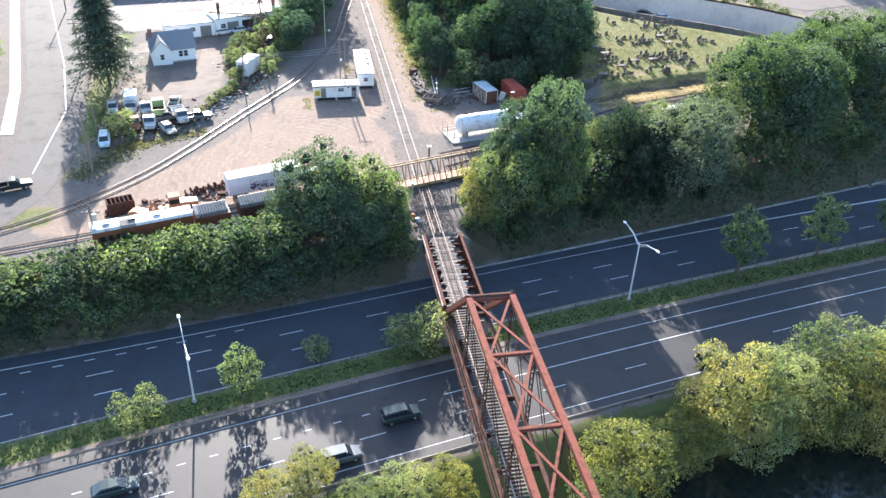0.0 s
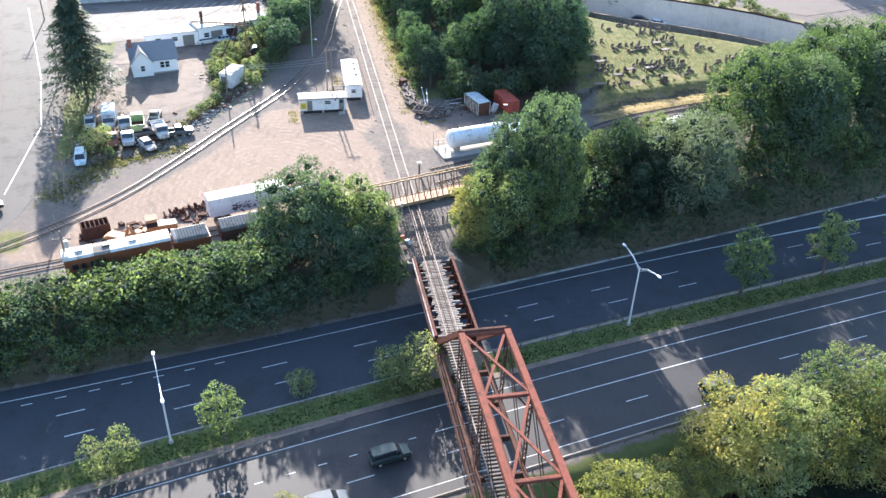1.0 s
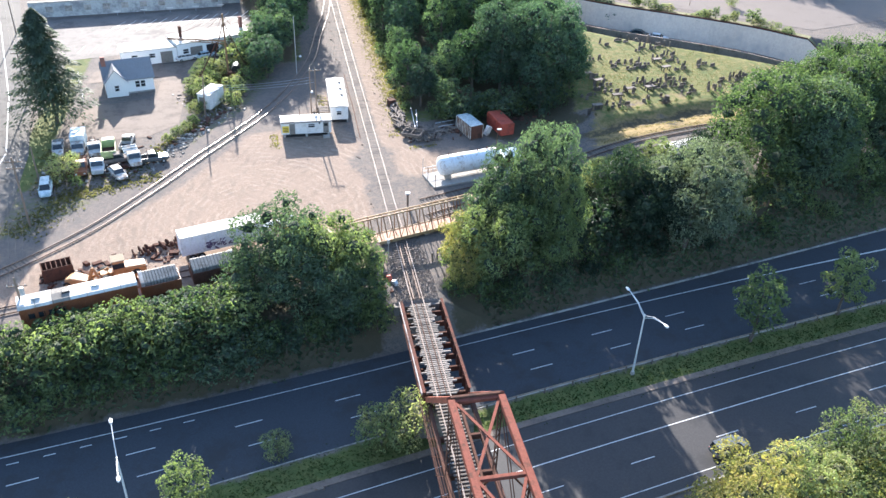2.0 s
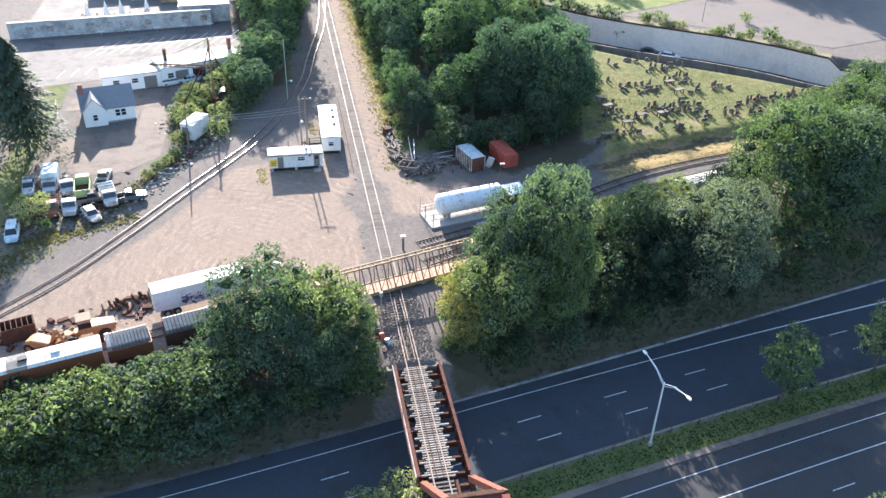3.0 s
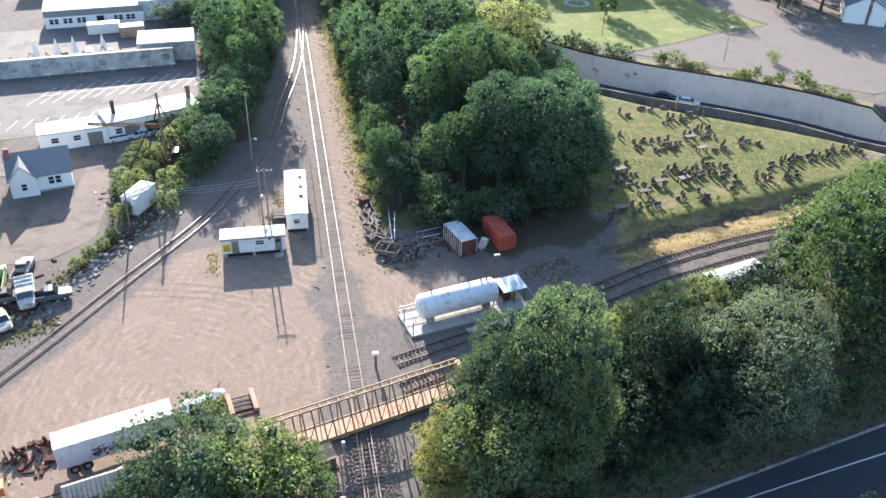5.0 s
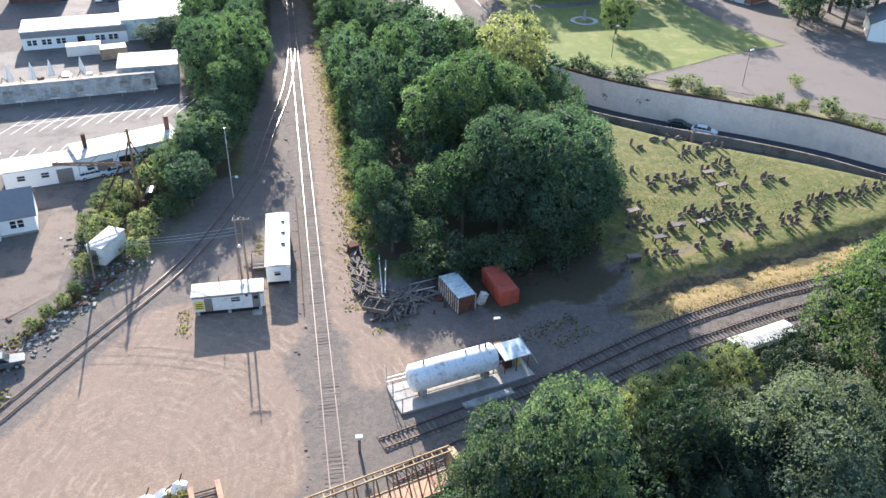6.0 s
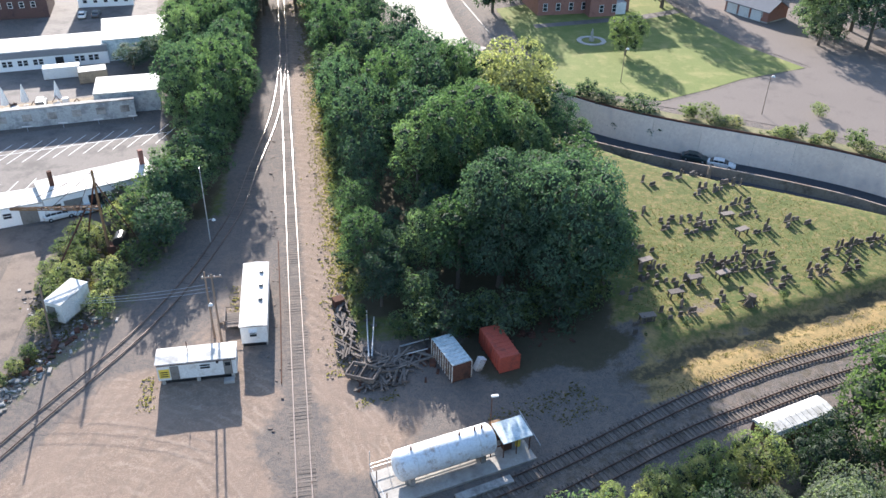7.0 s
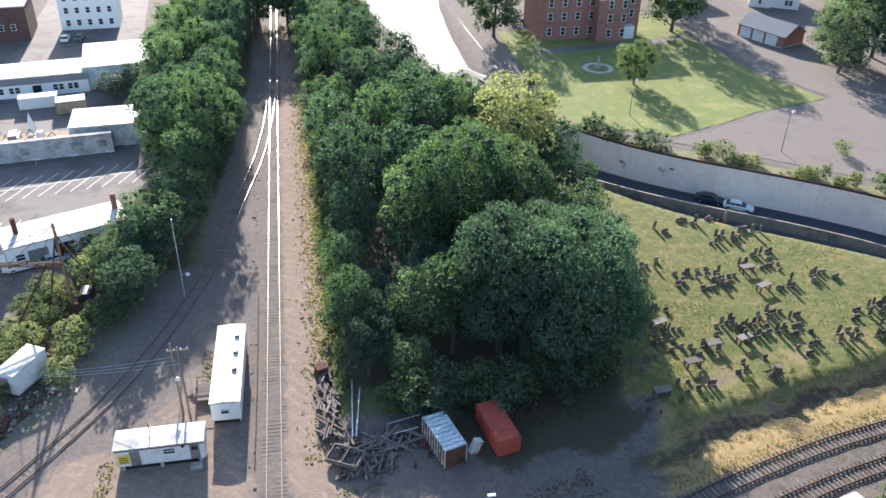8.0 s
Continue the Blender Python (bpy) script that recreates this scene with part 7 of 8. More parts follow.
for k in range(7):
    q = thing("scrap_stack", "pale stack of scrap panels in the gravel yard", "scrap stack", pose(-61.0 + 3.6 * k, 229.6 + 0.55 * k + 1.1 * (k % 2), 0.06, 0, 0, 37 * k), "scrap stacks in the gravel yard")
    for j in range(4):
        part("panel", Geo().box(0.12 * (j % 2), 0.1 * j, 0.18 * j, 1.7 - 0.2 * j, 1.1, 0.16, 9 * j), (WHITE_DIRTY, SCRAP, GALV, WHITE)[(j + k) % 4], q)
    part("bent_bar", Geo().path([(-0.7, 0, 0.6), (0.0, 0.3, 1.6 + 0.3 * (k % 3)), (0.9, 0.1, 0.9)], 0.07), STEEL_DARK, q)
for k, (x, y) in enumerate(((-41.8, 234.6), (-35.8, 238.5), (-51, 233.4))):
    q = thing("stored_pallet", "pallet stacked with pale goods in the back lot", "pallet", pose(x, y, 0, 0, 0, 20 * k), "stored pallets")
    part("pallet_base", Geo().box(0, 0, 0, 1.2, 1.0, 0.15), SCRAP, q)
    part("crate", Geo().box(0, 0, 0.15, 1.1, 0.9, 1.0), (WHITE, GALV, SCRAP)[k], q)
fac = block("factory", "white factory building with a row of windows", "factory", pose(-48.6, 259.5, 0, 0, 0, 9), 22, 9.0, 4.0, SIDING, WHITE_ROOF,
      windows=tuple((x + d, 1.6, 0.9, 1.2) for x in (-9, -6, -3, 5.2, 8) for d in (-0.55, 0.55)), doors=((1.2, 1.6, 2.3, BLACK),))
part("fascia", Geo().box(0, -4.62, 2.7, 22.1, 0.2, 1.3), SHINGLE, fac, "dark grey fascia band")
block("factory_hall", "white hall with streaked flat roof", "factory", pose(-31.5, 266.5, 0, 0, 0, 9), 15.5, 15.5, 4.6, PALE_BLUE, WHITE_ROOF, doors=((4.0, 2.6, 2.8, PALE_BLUE),))
block("apartment_house", "white three storey house with rows of windows", "house", pose(-44.5, 304, 0, 0, 0, 4), 13.5, 9, 9.5, SIDING, SHINGLE,
      windows=tuple((-5 + 2.5 * k, z, 1.0, 1.4) for k in range(5) for z in (1.8, 4.8, 7.8)))
block("brick_block", "red brick building at the far corner", "building", pose(-64, 297, 0, 0, 0, 6), 14, 12, 8, BRICK_SHADED, SHINGLE, windows=tuple((-4 + 2.6 * k, 3.4, 1.0, 1.4) for k in range(4)))


def gable_roof(L, w, z, rise, over=0.3, t=0.16):
    a, b = L / 2 + over, w / 2 + over
    drop = rise * over / (w / 2)
    g = Geo()
    for s in (-1, 1):
        g.add([(-a, s * b, z - drop), (a, s * b, z - drop), (a, 0, z + rise), (-a, 0, z + rise), (-a, s * b, z - drop + t), (a, s * b, z - drop + t), (a, 0, z + rise + t), (-a, 0, z + rise + t)],
              [(0, 1, 2, 3), (7, 6, 5, 4), (0, 4, 5, 1), (1, 5, 6, 2), (2, 6, 7, 3), (3, 7, 4, 0)])
    return g


def gable_wall(L, w, h, rise):
    return Geo().loft([[(x, -w / 2, -0.3), (x, w / 2, -0.3), (x, w / 2, h), (x, 0, h + rise), (x, -w / 2, h)] for x in (-L / 2, L / 2)])


def house(label, m, L, w, h, rise, wall=SIDING, roof=SHINGLE, wing=True, chimney=True, name="house"):
    ob = thing(name, label, name.replace("_", " "), m)
    part("wall", gable_wall(L, w, h, rise), wall, ob)
    part("roof", gable_roof(L, w, h, rise), roof, ob)
    for x in (L / 2 - 2.0, L / 2 - 3.0):
        window(ob, pose(x, -w / 2 - 0.03, 1.75), 0.85, 1.25)
    if wing:
        ww = L * 0.44
        x0 = -L / 2 + ww / 2
        g = Geo().loft([[(x0 - ww / 2, y, -0.3), (x0 + ww / 2, y, -0.3), (x0 + ww / 2, y, h), (x0, y, h + rise * 0.9), (x0 - ww / 2, y, h)] for y in (-w / 2 - 1.0, 0)])
        part("front_gable", g, wall, ob)
        g = Geo()
        for s in (-1, 1):
            pts = [(x0 + s * (ww / 2 + 0.25), h - 0.2), (x0, h + rise * 0.9)]
            g.add([(pts[0][0], -w / 2 - 1.3, pts[0][1]), (pts[1][0], -w / 2 - 1.3, pts[1][1]), (pts[1][0], 0, pts[1][1]), (pts[0][0], 0, pts[0][1]),
                   (pts[0][0], -w / 2 - 1.3, pts[0][1] + 0.15), (pts[1][0], -w / 2 - 1.3, pts[1][1] + 0.15), (pts[1][0], 0, pts[1][1] + 0.15), (pts[0][0], 0, pts[0][1] + 0.15)],
                  [(0, 1, 2, 3), (7, 6, 5, 4), (0, 4, 5, 1), (1, 5, 6, 2), (2, 6, 7, 3), (3, 7, 4, 0)])
        part("gable_roof", g, roof, ob)
        window(ob, pose(x0, -w / 2 - 1.04, 1.7), 0.8, 1.1)
    if chimney:
        part("chimney", Geo().box(-L / 2 + 0.4, -0.6, 0, 0.8, 0.8, h + rise + 1.2), BRICK, ob)
    part("foundation", Geo().box(0, 0, -0.2, L + 0.1, w + 0.1, 0.5), CONCRETE_OLD, ob)
    return ob


house("small white house with grey shingle roof", pose(-44.2, 175.6, 0, 0, 0, 13), 8.8, 7.0, 2.9, 2.6)
for k, (x, y) in enumerate(((-54.2, 171.0), (-55.2, 175.2), (-56.4, 180.0))):
    house_row = thing("garden_fence", "low white picket fence in the garden", "fence", pose(x + 2.2, y, 0, 0, 0, 100))
    for j in range(9):
        part("picket", Geo().box(-2 + 0.5 * j, 0, 0, 0.18, 0.06, 0.9), WHITE, house_row)
    part("rail", Geo().box(0, 0.05, 0.6, 4.4, 0.05, 0.1), WHITE, house_row)


def derrick():
    ob = thing("derrick_crane", "dark rusty derrick crane with boom and stays", "crane", pose(-25.2, 177.6, 0))
    part("mast", Geo().tube((0, 0, 0), (0, 0.4, 13.2), 0.22, 0.16, 8), GANTRY_POST, ob)
    g = Geo()
    a, b = Vector((0.2, 0, 7.6)), Vector((-10.6, -1.6, 9.2))
    for o in ((0, 0.3, 0.3), (0, -0.3, 0.3), (0, 0, -0.3)):
        g.tube(a + Vector(o), b + Vector(o) * 0.4, 0.09, n=5)
    for k in range(14):
        p, q2 = a.lerp(b, k / 14), a.lerp(b, (k + 1) / 14)
        g.tube(p + Vector((0, 0.3, 0.3)) * (1 - 0.6 * k / 14), q2 + Vector((0, -0.3, 0.3)) * (1 - 0.6 * k / 14), 0.045, n=4)
        g.tube(p + Vector((0, 0, -0.3)) * (1 - 0.6 * k / 14), q2 + Vector((0, 0.3, 0.3)) * (1 - 0.6 * k / 14), 0.045, n=4)
    part("boom", g, GANTRY_POST, ob)
    for e in ((-10.6, -1.6, 9.2), (-6, -1.0, 8.5), (4.5, 2.2, 6.5), (3.4, -3.0, 0.2), (-6.5, -5.0, 0.2)):
        part("stay", Geo().tube((0, 0.4, 12.9), e, 0.035, n=5), STEEL_DARK, ob)
    part("brace", Geo().beam((-6.5, -5.0, 0.1), (-1.6, -0.8, 8.0), 0.18, 0.18), STEEL_DARK, ob)
    for foot in ((4.2, 1.8, 0.1), (-3.6, 3.2, 0.1)):
        part("leg", Geo().beam(foot, (0, 0.3, 11.6), 0.16, 0.16), STEEL_DARK, ob)
    part("winch", Geo().box(0.6, 0.5, 0, 1.6, 1.4, 1.5), STEEL_DARK, ob)
    return ob


derrick()
q = thing("fuel_tank", "small black tank on legs among bushes", "tank", pose(-23.6, 178.6, 0))
part("vessel", Geo().tube((0, -1.0, 1.9), (0, 1.0, 1.9), 0.95, n=14), BLACK, q)
for x in (-0.6, 0.6):
    for y in (-0.8, 0.8):
        part("leg", Geo().box(x, y, 0, 0.12, 0.12, 1.5), STEEL_DARK, q)


# conifer by the street
def conifer(x, y, h, r):
    ob = thing("spruce", "tall dark spruce beside the street", "conifer", pose(x, y, 0))
    part("trunk", Geo().tube((0, 0, -0.3), (0, 0, h * 0.95), 0.32, 0.05, 8), BARK, ob)
    rng = np.random.default_rng(7)
    vs = []
    for k in range(21000):
        t = rng.random() ** 0.8
        a = rng.random() * 6.283
        z = h * (0.16 + 0.84 * t)
        rr = r * (1 - t) ** 0.62 * (0.62 + 0.42 * math.sin(z * 2.6 + 1.2 * rng.random() + 2.5 * math.sin(3 * a))) + 0.12
        q3 = rr * (0.35 + 0.7 * rng.random() ** 0.5)
        p = np.array((math.cos(a) * q3, math.sin(a) * q3, z - 0.28 * q3))
        out = np.array((math.cos(a), math.sin(a), -0.35 + 0.2 * rng.normal()))
        side = np.array((-math.sin(a), math.cos(a), 0.3 * rng.normal()))
        s = 0.36 * (0.6 + 0.8 * rng.random())
        vs += [p - out * s * 0.9, p - side * s * 0.35, p + out * s * 0.9, p + side * s * 0.35]
    me = bpy.data.meshes.new("crown")
    me.from_pydata([tuple(v) for v in vs], [], np.arange(len(vs)).reshape(-1, 4).tolist())
    me.materials.append(NEEDLE)
    part("crown", me, NEEDLE, ob)
    return ob


conifer(-54.6, 159.8, 20.5, 7.8)
# bushes round the scrap plot, shed and workshop
for x, y, s in ((-34.9, 149.3, 0.30), (-33.4, 151.4, 0.34), (-32.0, 153.6, 0.34), (-31.0, 156.0, 0.34), (-30.0, 167.6, 0.45), (-31.4, 169.8, 0.4), (-29.5, 171.5, 0.5), (-31.8, 173.5, 0.42), (-23.6, 168.6, 0.42), (-24.0, 171.5, 0.5), (-28.4, 175.6, 0.42), (-30.8, 178.5, 0.45),
                (-20.6, 174.5, 0.55), (-19.0, 184, 0.95), (-22.6, 184.5, 0.8), (-27.5, 180.5, 0.5), (-29.5, 183, 0.45), (-24.3, 164.2, 0.45), (-30.8, 161.4, 0.4), (-24.8, 189.5, 0.6), (-19.5, 189.5, 0.9), (-18.6, 179.0, 0.6)):
    plant(WEEDBUSH if s < 0.53 or int(y) % 4 == 0 else SHRUB[int(abs(x * 3)) % 3], x, y, s * (1.7 if y > 160 else 1.15), sz=s * 1.35)
for x, y, top, r in ((-17.6, 177.4, 9.4, 3.5), (-20.4, 183.0, 8.8, 3.4), (-16.6, 185.5, 8.6, 3.2)):
    grow(FOREST[int(y) % 4], FOREST_SIZE, x, y, top, r)
grow(FOREST[1], FOREST_SIZE, -31.5, 252.0, 6.0, 3.6)
grow(FOREST[2], FOREST_SIZE, -27.0, 254.5, 7.0, 3.4)
plant(ROUNDBUSH, -49.6, 138.2, 0.95)
plant(SHRUB[0], -47.4, 135.0, 0.4)
for x, y, s in ((-84, 150, 1.0), (-82, 128, 0.9), (-79, 165, 0.9), (-90, 185, 1.1)):
    plant(EDGE[0], x, y, s)


# ---- retaining wall and cutting road ----
def wall_top(x):
    """Height of the wall's top; the last stretch is lower."""
    return 6.5 - 1.9 * float(sstep((x - 98.6) / 0.8))


def smooth_wall():
    return spline(WALL, 2.5)


wp = smooth_wall()
walls = thing("retaining_wall", "tall pale concrete retaining wall with panel joints", "wall", kind="structure")
acc, run = 0.0, [wp[0]]
for a, b2 in zip(wp, wp[1:]):
    run.append(b2)
    acc += (b2 - a).length
    if acc > 6 or b2 is wp[-1]:
        rings = []
        for i, p in enumerate(run):
            d = (run[min(i + 1, len(run) - 1)] - run[max(i - 1, 0)]).normalized()
            n = Vector((-d.y, d.x, 0))
            if i == 0:
                p = p + d * 0.02
            t0, t1 = p - n * 0.1, p + n * 0.45
            h = wall_top(p.x)
            rings.append([(t0.x - n.x * 0.55, t0.y - n.y * 0.55, 0.0), (t0.x, t0.y, h), (t1.x, t1.y, h), (t1.x + n.x * 0.1, t1.y + n.y * 0.1, 0.0)])
        part("wall_panel", Geo().loft(rings), WALL_PALE, walls)
        acc, run = 0.0, [b2]
cop = [Vector((p.x, p.y + 0.25, wall_top(p.x))) for p in wp]
part("fence_panel", Geo().loft([[(p.x, p.y - 0.05, p.z), (p.x, p.y + 0.12, p.z), (p.x, p.y + 0.12, p.z + 0.4), (p.x, p.y - 0.05, p.z + 0.4)] for p in cop]), STEEL_DARK, walls, "low dark rusty fence along the wall top")
verge = []
for i, p in enumerate(wp):
    d = (wp[min(i + 1, len(wp) - 1)] - wp[max(i - 1, 0)]).normalized()
    n = Vector((-d.y, d.x, 0))
    verge.append((p + n * 0.35, p + n * 2.2, p + n * 4.2, wall_top(p.x) - 0.16))
solid("verge", Geo().add([(q.x, q.y, z + dz) for a, b2, c, z in verge for q, dz in ((a, 0), (b2, 0.02), (c, -0.06))], [(3 * k + j, 3 * k + j + 3, 3 * k + j + 4, 3 * k + j + 1) for k in range(len(verge) - 1) for j in (0, 1)]), surface("weedy_soil", (0.12, 0.115, 0.055), (0.20, 0.175, 0.09), 0.5, 5, 0.95, 0, 0.4, (0.08, 0.10, 0.04), 0.6, 0.7), "weedy strip of soil along the wall top", "verge", "structure")
cut = []
for i, p in enumerate(wp):
    d = (wp[min(i + 1, len(wp) - 1)] - wp[max(i - 1, 0)]).normalized()
    n = Vector((-d.y, d.x, 0))
    cut.append((p - n * 0.6, p - n * 8.2))
cut.append((Vector((112, 158, 0)), Vector((108, 152, 0))))
g = Geo()
g.add([(q.x, q.y, 1.2 if q.x < 104 else 1.4) for pr in cut for q in pr], [(2 * k, 2 * k + 1, 2 * k + 3, 2 * k + 2) for k in range(len(cut) - 1)])
solid("cutting_road", g, ASPHALT, "shaded asphalt road in the cutting below the wall", "road", "structure")
fence = thing("stone_fence", "low dark stone wall behind the cemetery", "wall", kind="structure")
for a, b2 in zip(cut, cut[1:-1]):
    p, q2 = a[1], b2[1]
    part("wall_stone", Geo().beam((p.x, p.y, 2.6), (q2.x, q2.y, 2.6), 0.4, 1.5), STONE_DARK, fence)
    part("coping", Geo().beam((p.x, p.y, 3.4), (q2.x, q2.y, 3.4), 0.24, 0.1), GUARD, fence, "weathered rail along the top")

LOT = surface("pinkish_lot_asphalt", (0.155, 0.132, 0.118), (0.195, 0.168, 0.15), 0.1, 4, 0.95, 0, 0.2, (0.135, 0.118, 0.107), 0.15, 0.4, spec=0.15)
# ---- lawn, church and far side ----
flat("church_lot", [(66.5, 204.5), (80, 196), (93, 186.5), (104, 178), (150, 190), (150, 260), (119, 262), (112, 275), (97, 275), (97, 254), (99.5, 234), (101.5, 230), (105.8, 219.4), (88, 213.6), (80, 209.8), (69, 205.4)], 6.25, LOT, "pale asphalt lot beside the lawn", "pavement")
flat("church_path", [(56.5, 250.5), (84, 254), (95, 258), (94, 260.5), (83, 256.8), (56.5, 253)], 6.275, ASPHALT_OLD, "narrow asphalt path across the lawn", "path")

flat("lawn", LAWN, 6.245, LAWN_GRASS, "sunlit mown lawn beside the brick hall", "lawn")


def church_house():
    ob = thing("brick_hall", "red brick hall with white framed windows", "brick building", pose(70.5, 266.5, 6.2, 0, 0, 3))
    L, w, h = 23, 13, 9.5
    part("wall", Geo().box(0, 0, -0.4, L, w, h + 0.4), BRICK, ob)
    part("projection", Geo().box(3.5, -w / 2 - 1.5, -0.4, 6.5, 3.2, h + 0.2), BRICK, ob)
    part("roof", gable_roof(L, w, h, 3.0), SHINGLE, ob)
    for k in range(7):
        x = -L / 2 + 1.8 + k * 3.2
        for z in (1.9, 5.2, 8.2):
            y = -w / 2 - (3.13 if 0.2 < x < 6.8 else 0.04)
            window(ob, pose(x, y, z), 1.0, 1.7)
    part("porch", Geo().box(L / 2 - 3, -w / 2 - 1.0, 0, 2.6, 2.0, 2.8), WHITE, ob)
    return ob


church_house()
gar = house("brick garage with pale roof and white doors", pose(112.0, 254.5, 6.25, 0, 0, -64), 12, 7.5, 2.6, 2.0, BRICK, SHINGLE, False, False, "garage")
for k in range(3):
    part("garage_door", Geo().box(-4 + 3.4 * k, -3.8, 0, 2.8, 0.1, 2.3), WHITE, gar)
house("white house beyond the garage", pose(128, 282, 6.0, 0, 0, -30), 12, 9, 5, 3, SIDING, SHINGLE, True, True)
house("white house at the lot's edge", pose(131, 222, 6.2, 0, 0, 60), 12, 9, 4, 2.6, SIDING, SHINGLE, False, True)
house("white house behind trees", pose(104, 292, 6.0, 0, 0, 10), 12, 9, 5, 3, SIDING, SHINGLE, True, True)
solid("flower_bed", Geo().loft([[(66.2 + r * math.cos(a), 240.5 + r * math.sin(a), z) for a in [k * math.pi / 8 for k in range(16)]] for r, z in ((3.2, 6.2), (3.2, 6.36), (2.2, 6.36), (2.2, 6.2))], caps=False), CONCRETE, "round stone flower bed in the lawn", "flower bed")
solid("statue", Geo().loft([[(66.2 + r * math.cos(a), 240.5 + r * math.sin(a), z) for a in [k * math.pi / 5 for k in range(10)]] for r, z in ((0.6, 6.2), (0.6, 7.0), (0.3, 7.05), (0.32, 8.0), (0.2, 8.5), (0.16, 8.8), (0.05, 8.95))]), CONCRETE_OLD, "small pale stone statue on a plinth", "statue")
utility_pole("thin lamp pole on the lawn", 63.9, 216.4, 7.0, (), (6.4, 0.5, 0), 0, 0.08)
utility_pole("thin lamp pole beside the asphalt lot", 83.6, 198.3, 7.5, (), (6.9, 0.5, 0), 0, 0.08)
for x, y, s, pr in ((70.3, 231.2, 0.75, EDGE[0]), (91.5, 262.5, 1.6, EDGE[0]), (49.5, 263.0, 1.3, EDGE[1]), (115, 232, 1.2, EDGE[1]), (122, 236, 1.5, FOREST[0]), (128, 240, 1.3, FOREST[1]), (124, 228, 1.1, FOREST[1]), (134, 232, 1.3, FOREST[2]), (132, 250, 1.2, FOREST[2]), (120, 243, 1.0, EDGE[1]), (136, 262, 1.3, FOREST[0]), (98, 283, 1.2, FOREST[0]), (78, 285, 1.2, FOREST[1]), (58, 286, 1.2, FOREST[2])):
    plant(pr, x, y, s)
rb = random.Random(77)
for k in range(34):
    x = 51.5 + 45 * k / 33 + rb.uniform(-0.7, 0.7)
    y = float(np.interp(x, [p[0] for p in WALL], [p[1] for p in WALL])) + rb.uniform(2.6, 4.6)
    if x < 66:
        plant(SHRUB[2], x, y - 0.9, rb.uniform(0.6, 1.05), sz=rb.uniform(0.4, 0.75))
    elif rb.random() < 0.85:
        plant(rb.choice((WEEDBUSH, SHRUB[0], ROUNDBUSH, WEEDBUSH)), x, y, rb.uniform(0.34, 0.85), sz=rb.uniform(0.3, 0.7))
plant(ROUNDBUSH, 93.3, 196.0, 0.55)

# ---- cemetery ----
def headstone(name, label, w, h, t, top):
    ob = thing(name, label, "gravestone", None, "gravestones in the cemetery")
    n = 8
    if top == "round":
        prof = [(-w / 2, 0.15), (w / 2, 0.15)] + [(w / 2 * math.cos(a), h - w / 2 + w / 2 * math.sin(a)) for a in [math.pi * k / n for k in range(n + 1)]]
    else:
        prof = [(-w / 2, 0.15), (w / 2, 0.15), (w / 2, h - 0.08), (w / 2 - 0.1, h), (-w / 2 + 0.1, h), (-w / 2, h - 0.08)]
    part("slab", Geo().loft([[(x, y, z) for x, z in prof] for y in (t / 2, -t / 2)]), GRAVESTONE, ob)
    part("plinth", Geo().box(0, 0, -0.15, w + 0.14, t + 0.12, 0.24), GRAVESTONE, ob)
    return ob


STONES = [headstone("gravestone", "weathered brown gravestone with rounded top", 0.55, 0.95, 0.14, "round"), headstone("gravestone", "dark squared gravestone on a plinth", 0.7, 0.8, 0.22, "flat"), headstone("gravestone", "tall narrow weathered gravestone", 0.5, 1.2, 0.16, "round")]
placed = set()


def set_stone(k, x, y, tilt):
    proto = STONES[k]
    f = rs.uniform(0.75, 1.25)
    m = pose(x, y, zof(x, y), tilt, tilt * 0.6, 8 + 2.5 * tilt) @ Matrix.Diagonal((rs.uniform(0.75, 1.15), 0.9, f * 0.92, 1))
    if k not in placed:
        placed.add(k)
        proto.matrix_basis = m
    else:
        copy_thing(proto, m)


BACK_ROWS = [(56.0, 181.8, 3), (60.7, 183.4, 4), (65.4, 184.8, 6), (63.7, 178.1, 6), (66.9, 179.0, 5), (69.7, 180.0, 3), (49.5, 173.5, 3), (51.6, 173.2, 2), (53.1, 168.8, 2), (56.3, 170.1, 8), (57.4, 167.5, 5), (59.7, 167.9, 4), (63.7, 170.8, 3), (67.5, 172.8, 5), (67.2, 169.8, 4), (67.0, 166.2, 4), (73.0, 167.1, 6), (47.3, 163.2, 4), (46.7, 157.9, 6), (46.4, 155.9, 4), (49.9, 154.8, 5)]
FRONT_ROWS = [(53.3, 158.0, 2), (56.1, 158.7, 5), (58.5, 159.4, 7), (59.0, 157.2, 8), (63.4, 159.8, 5), (63.3, 156.6, 4), (42.6, 153.5, 4), (46.6, 149.1, 6), (41.1, 147.1, 4), (53.1, 151.0, 3), (56.8, 151.4, 2), (63.0, 152.9, 5), (69.0, 154.7, 5), (73.9, 155.1, 5), (74.5, 158.9, 8), (79.4, 159.8, 9), (83.0, 160.5, 8), (87.4, 162.2, 6), (90.7, 162.9, 3), (90.3, 160.6, 3)]
rs = random.Random(21)
for cx, cy, n in BACK_ROWS + FRONT_ROWS:
    n = int(n * 1.3)
    for j in range(n):
        x, y = cx + (j - (n - 1) / 2) * 0.68 + rs.uniform(-0.15, 0.15), cy + (j - (n - 1) / 2) * 0.12 + rs.choice((-0.7, 0.7)) + rs.uniform(-0.1, 0.1)
        set_stone(rs.choice((0, 0, 1, 2)), x, y, rs.uniform(-5, 5))


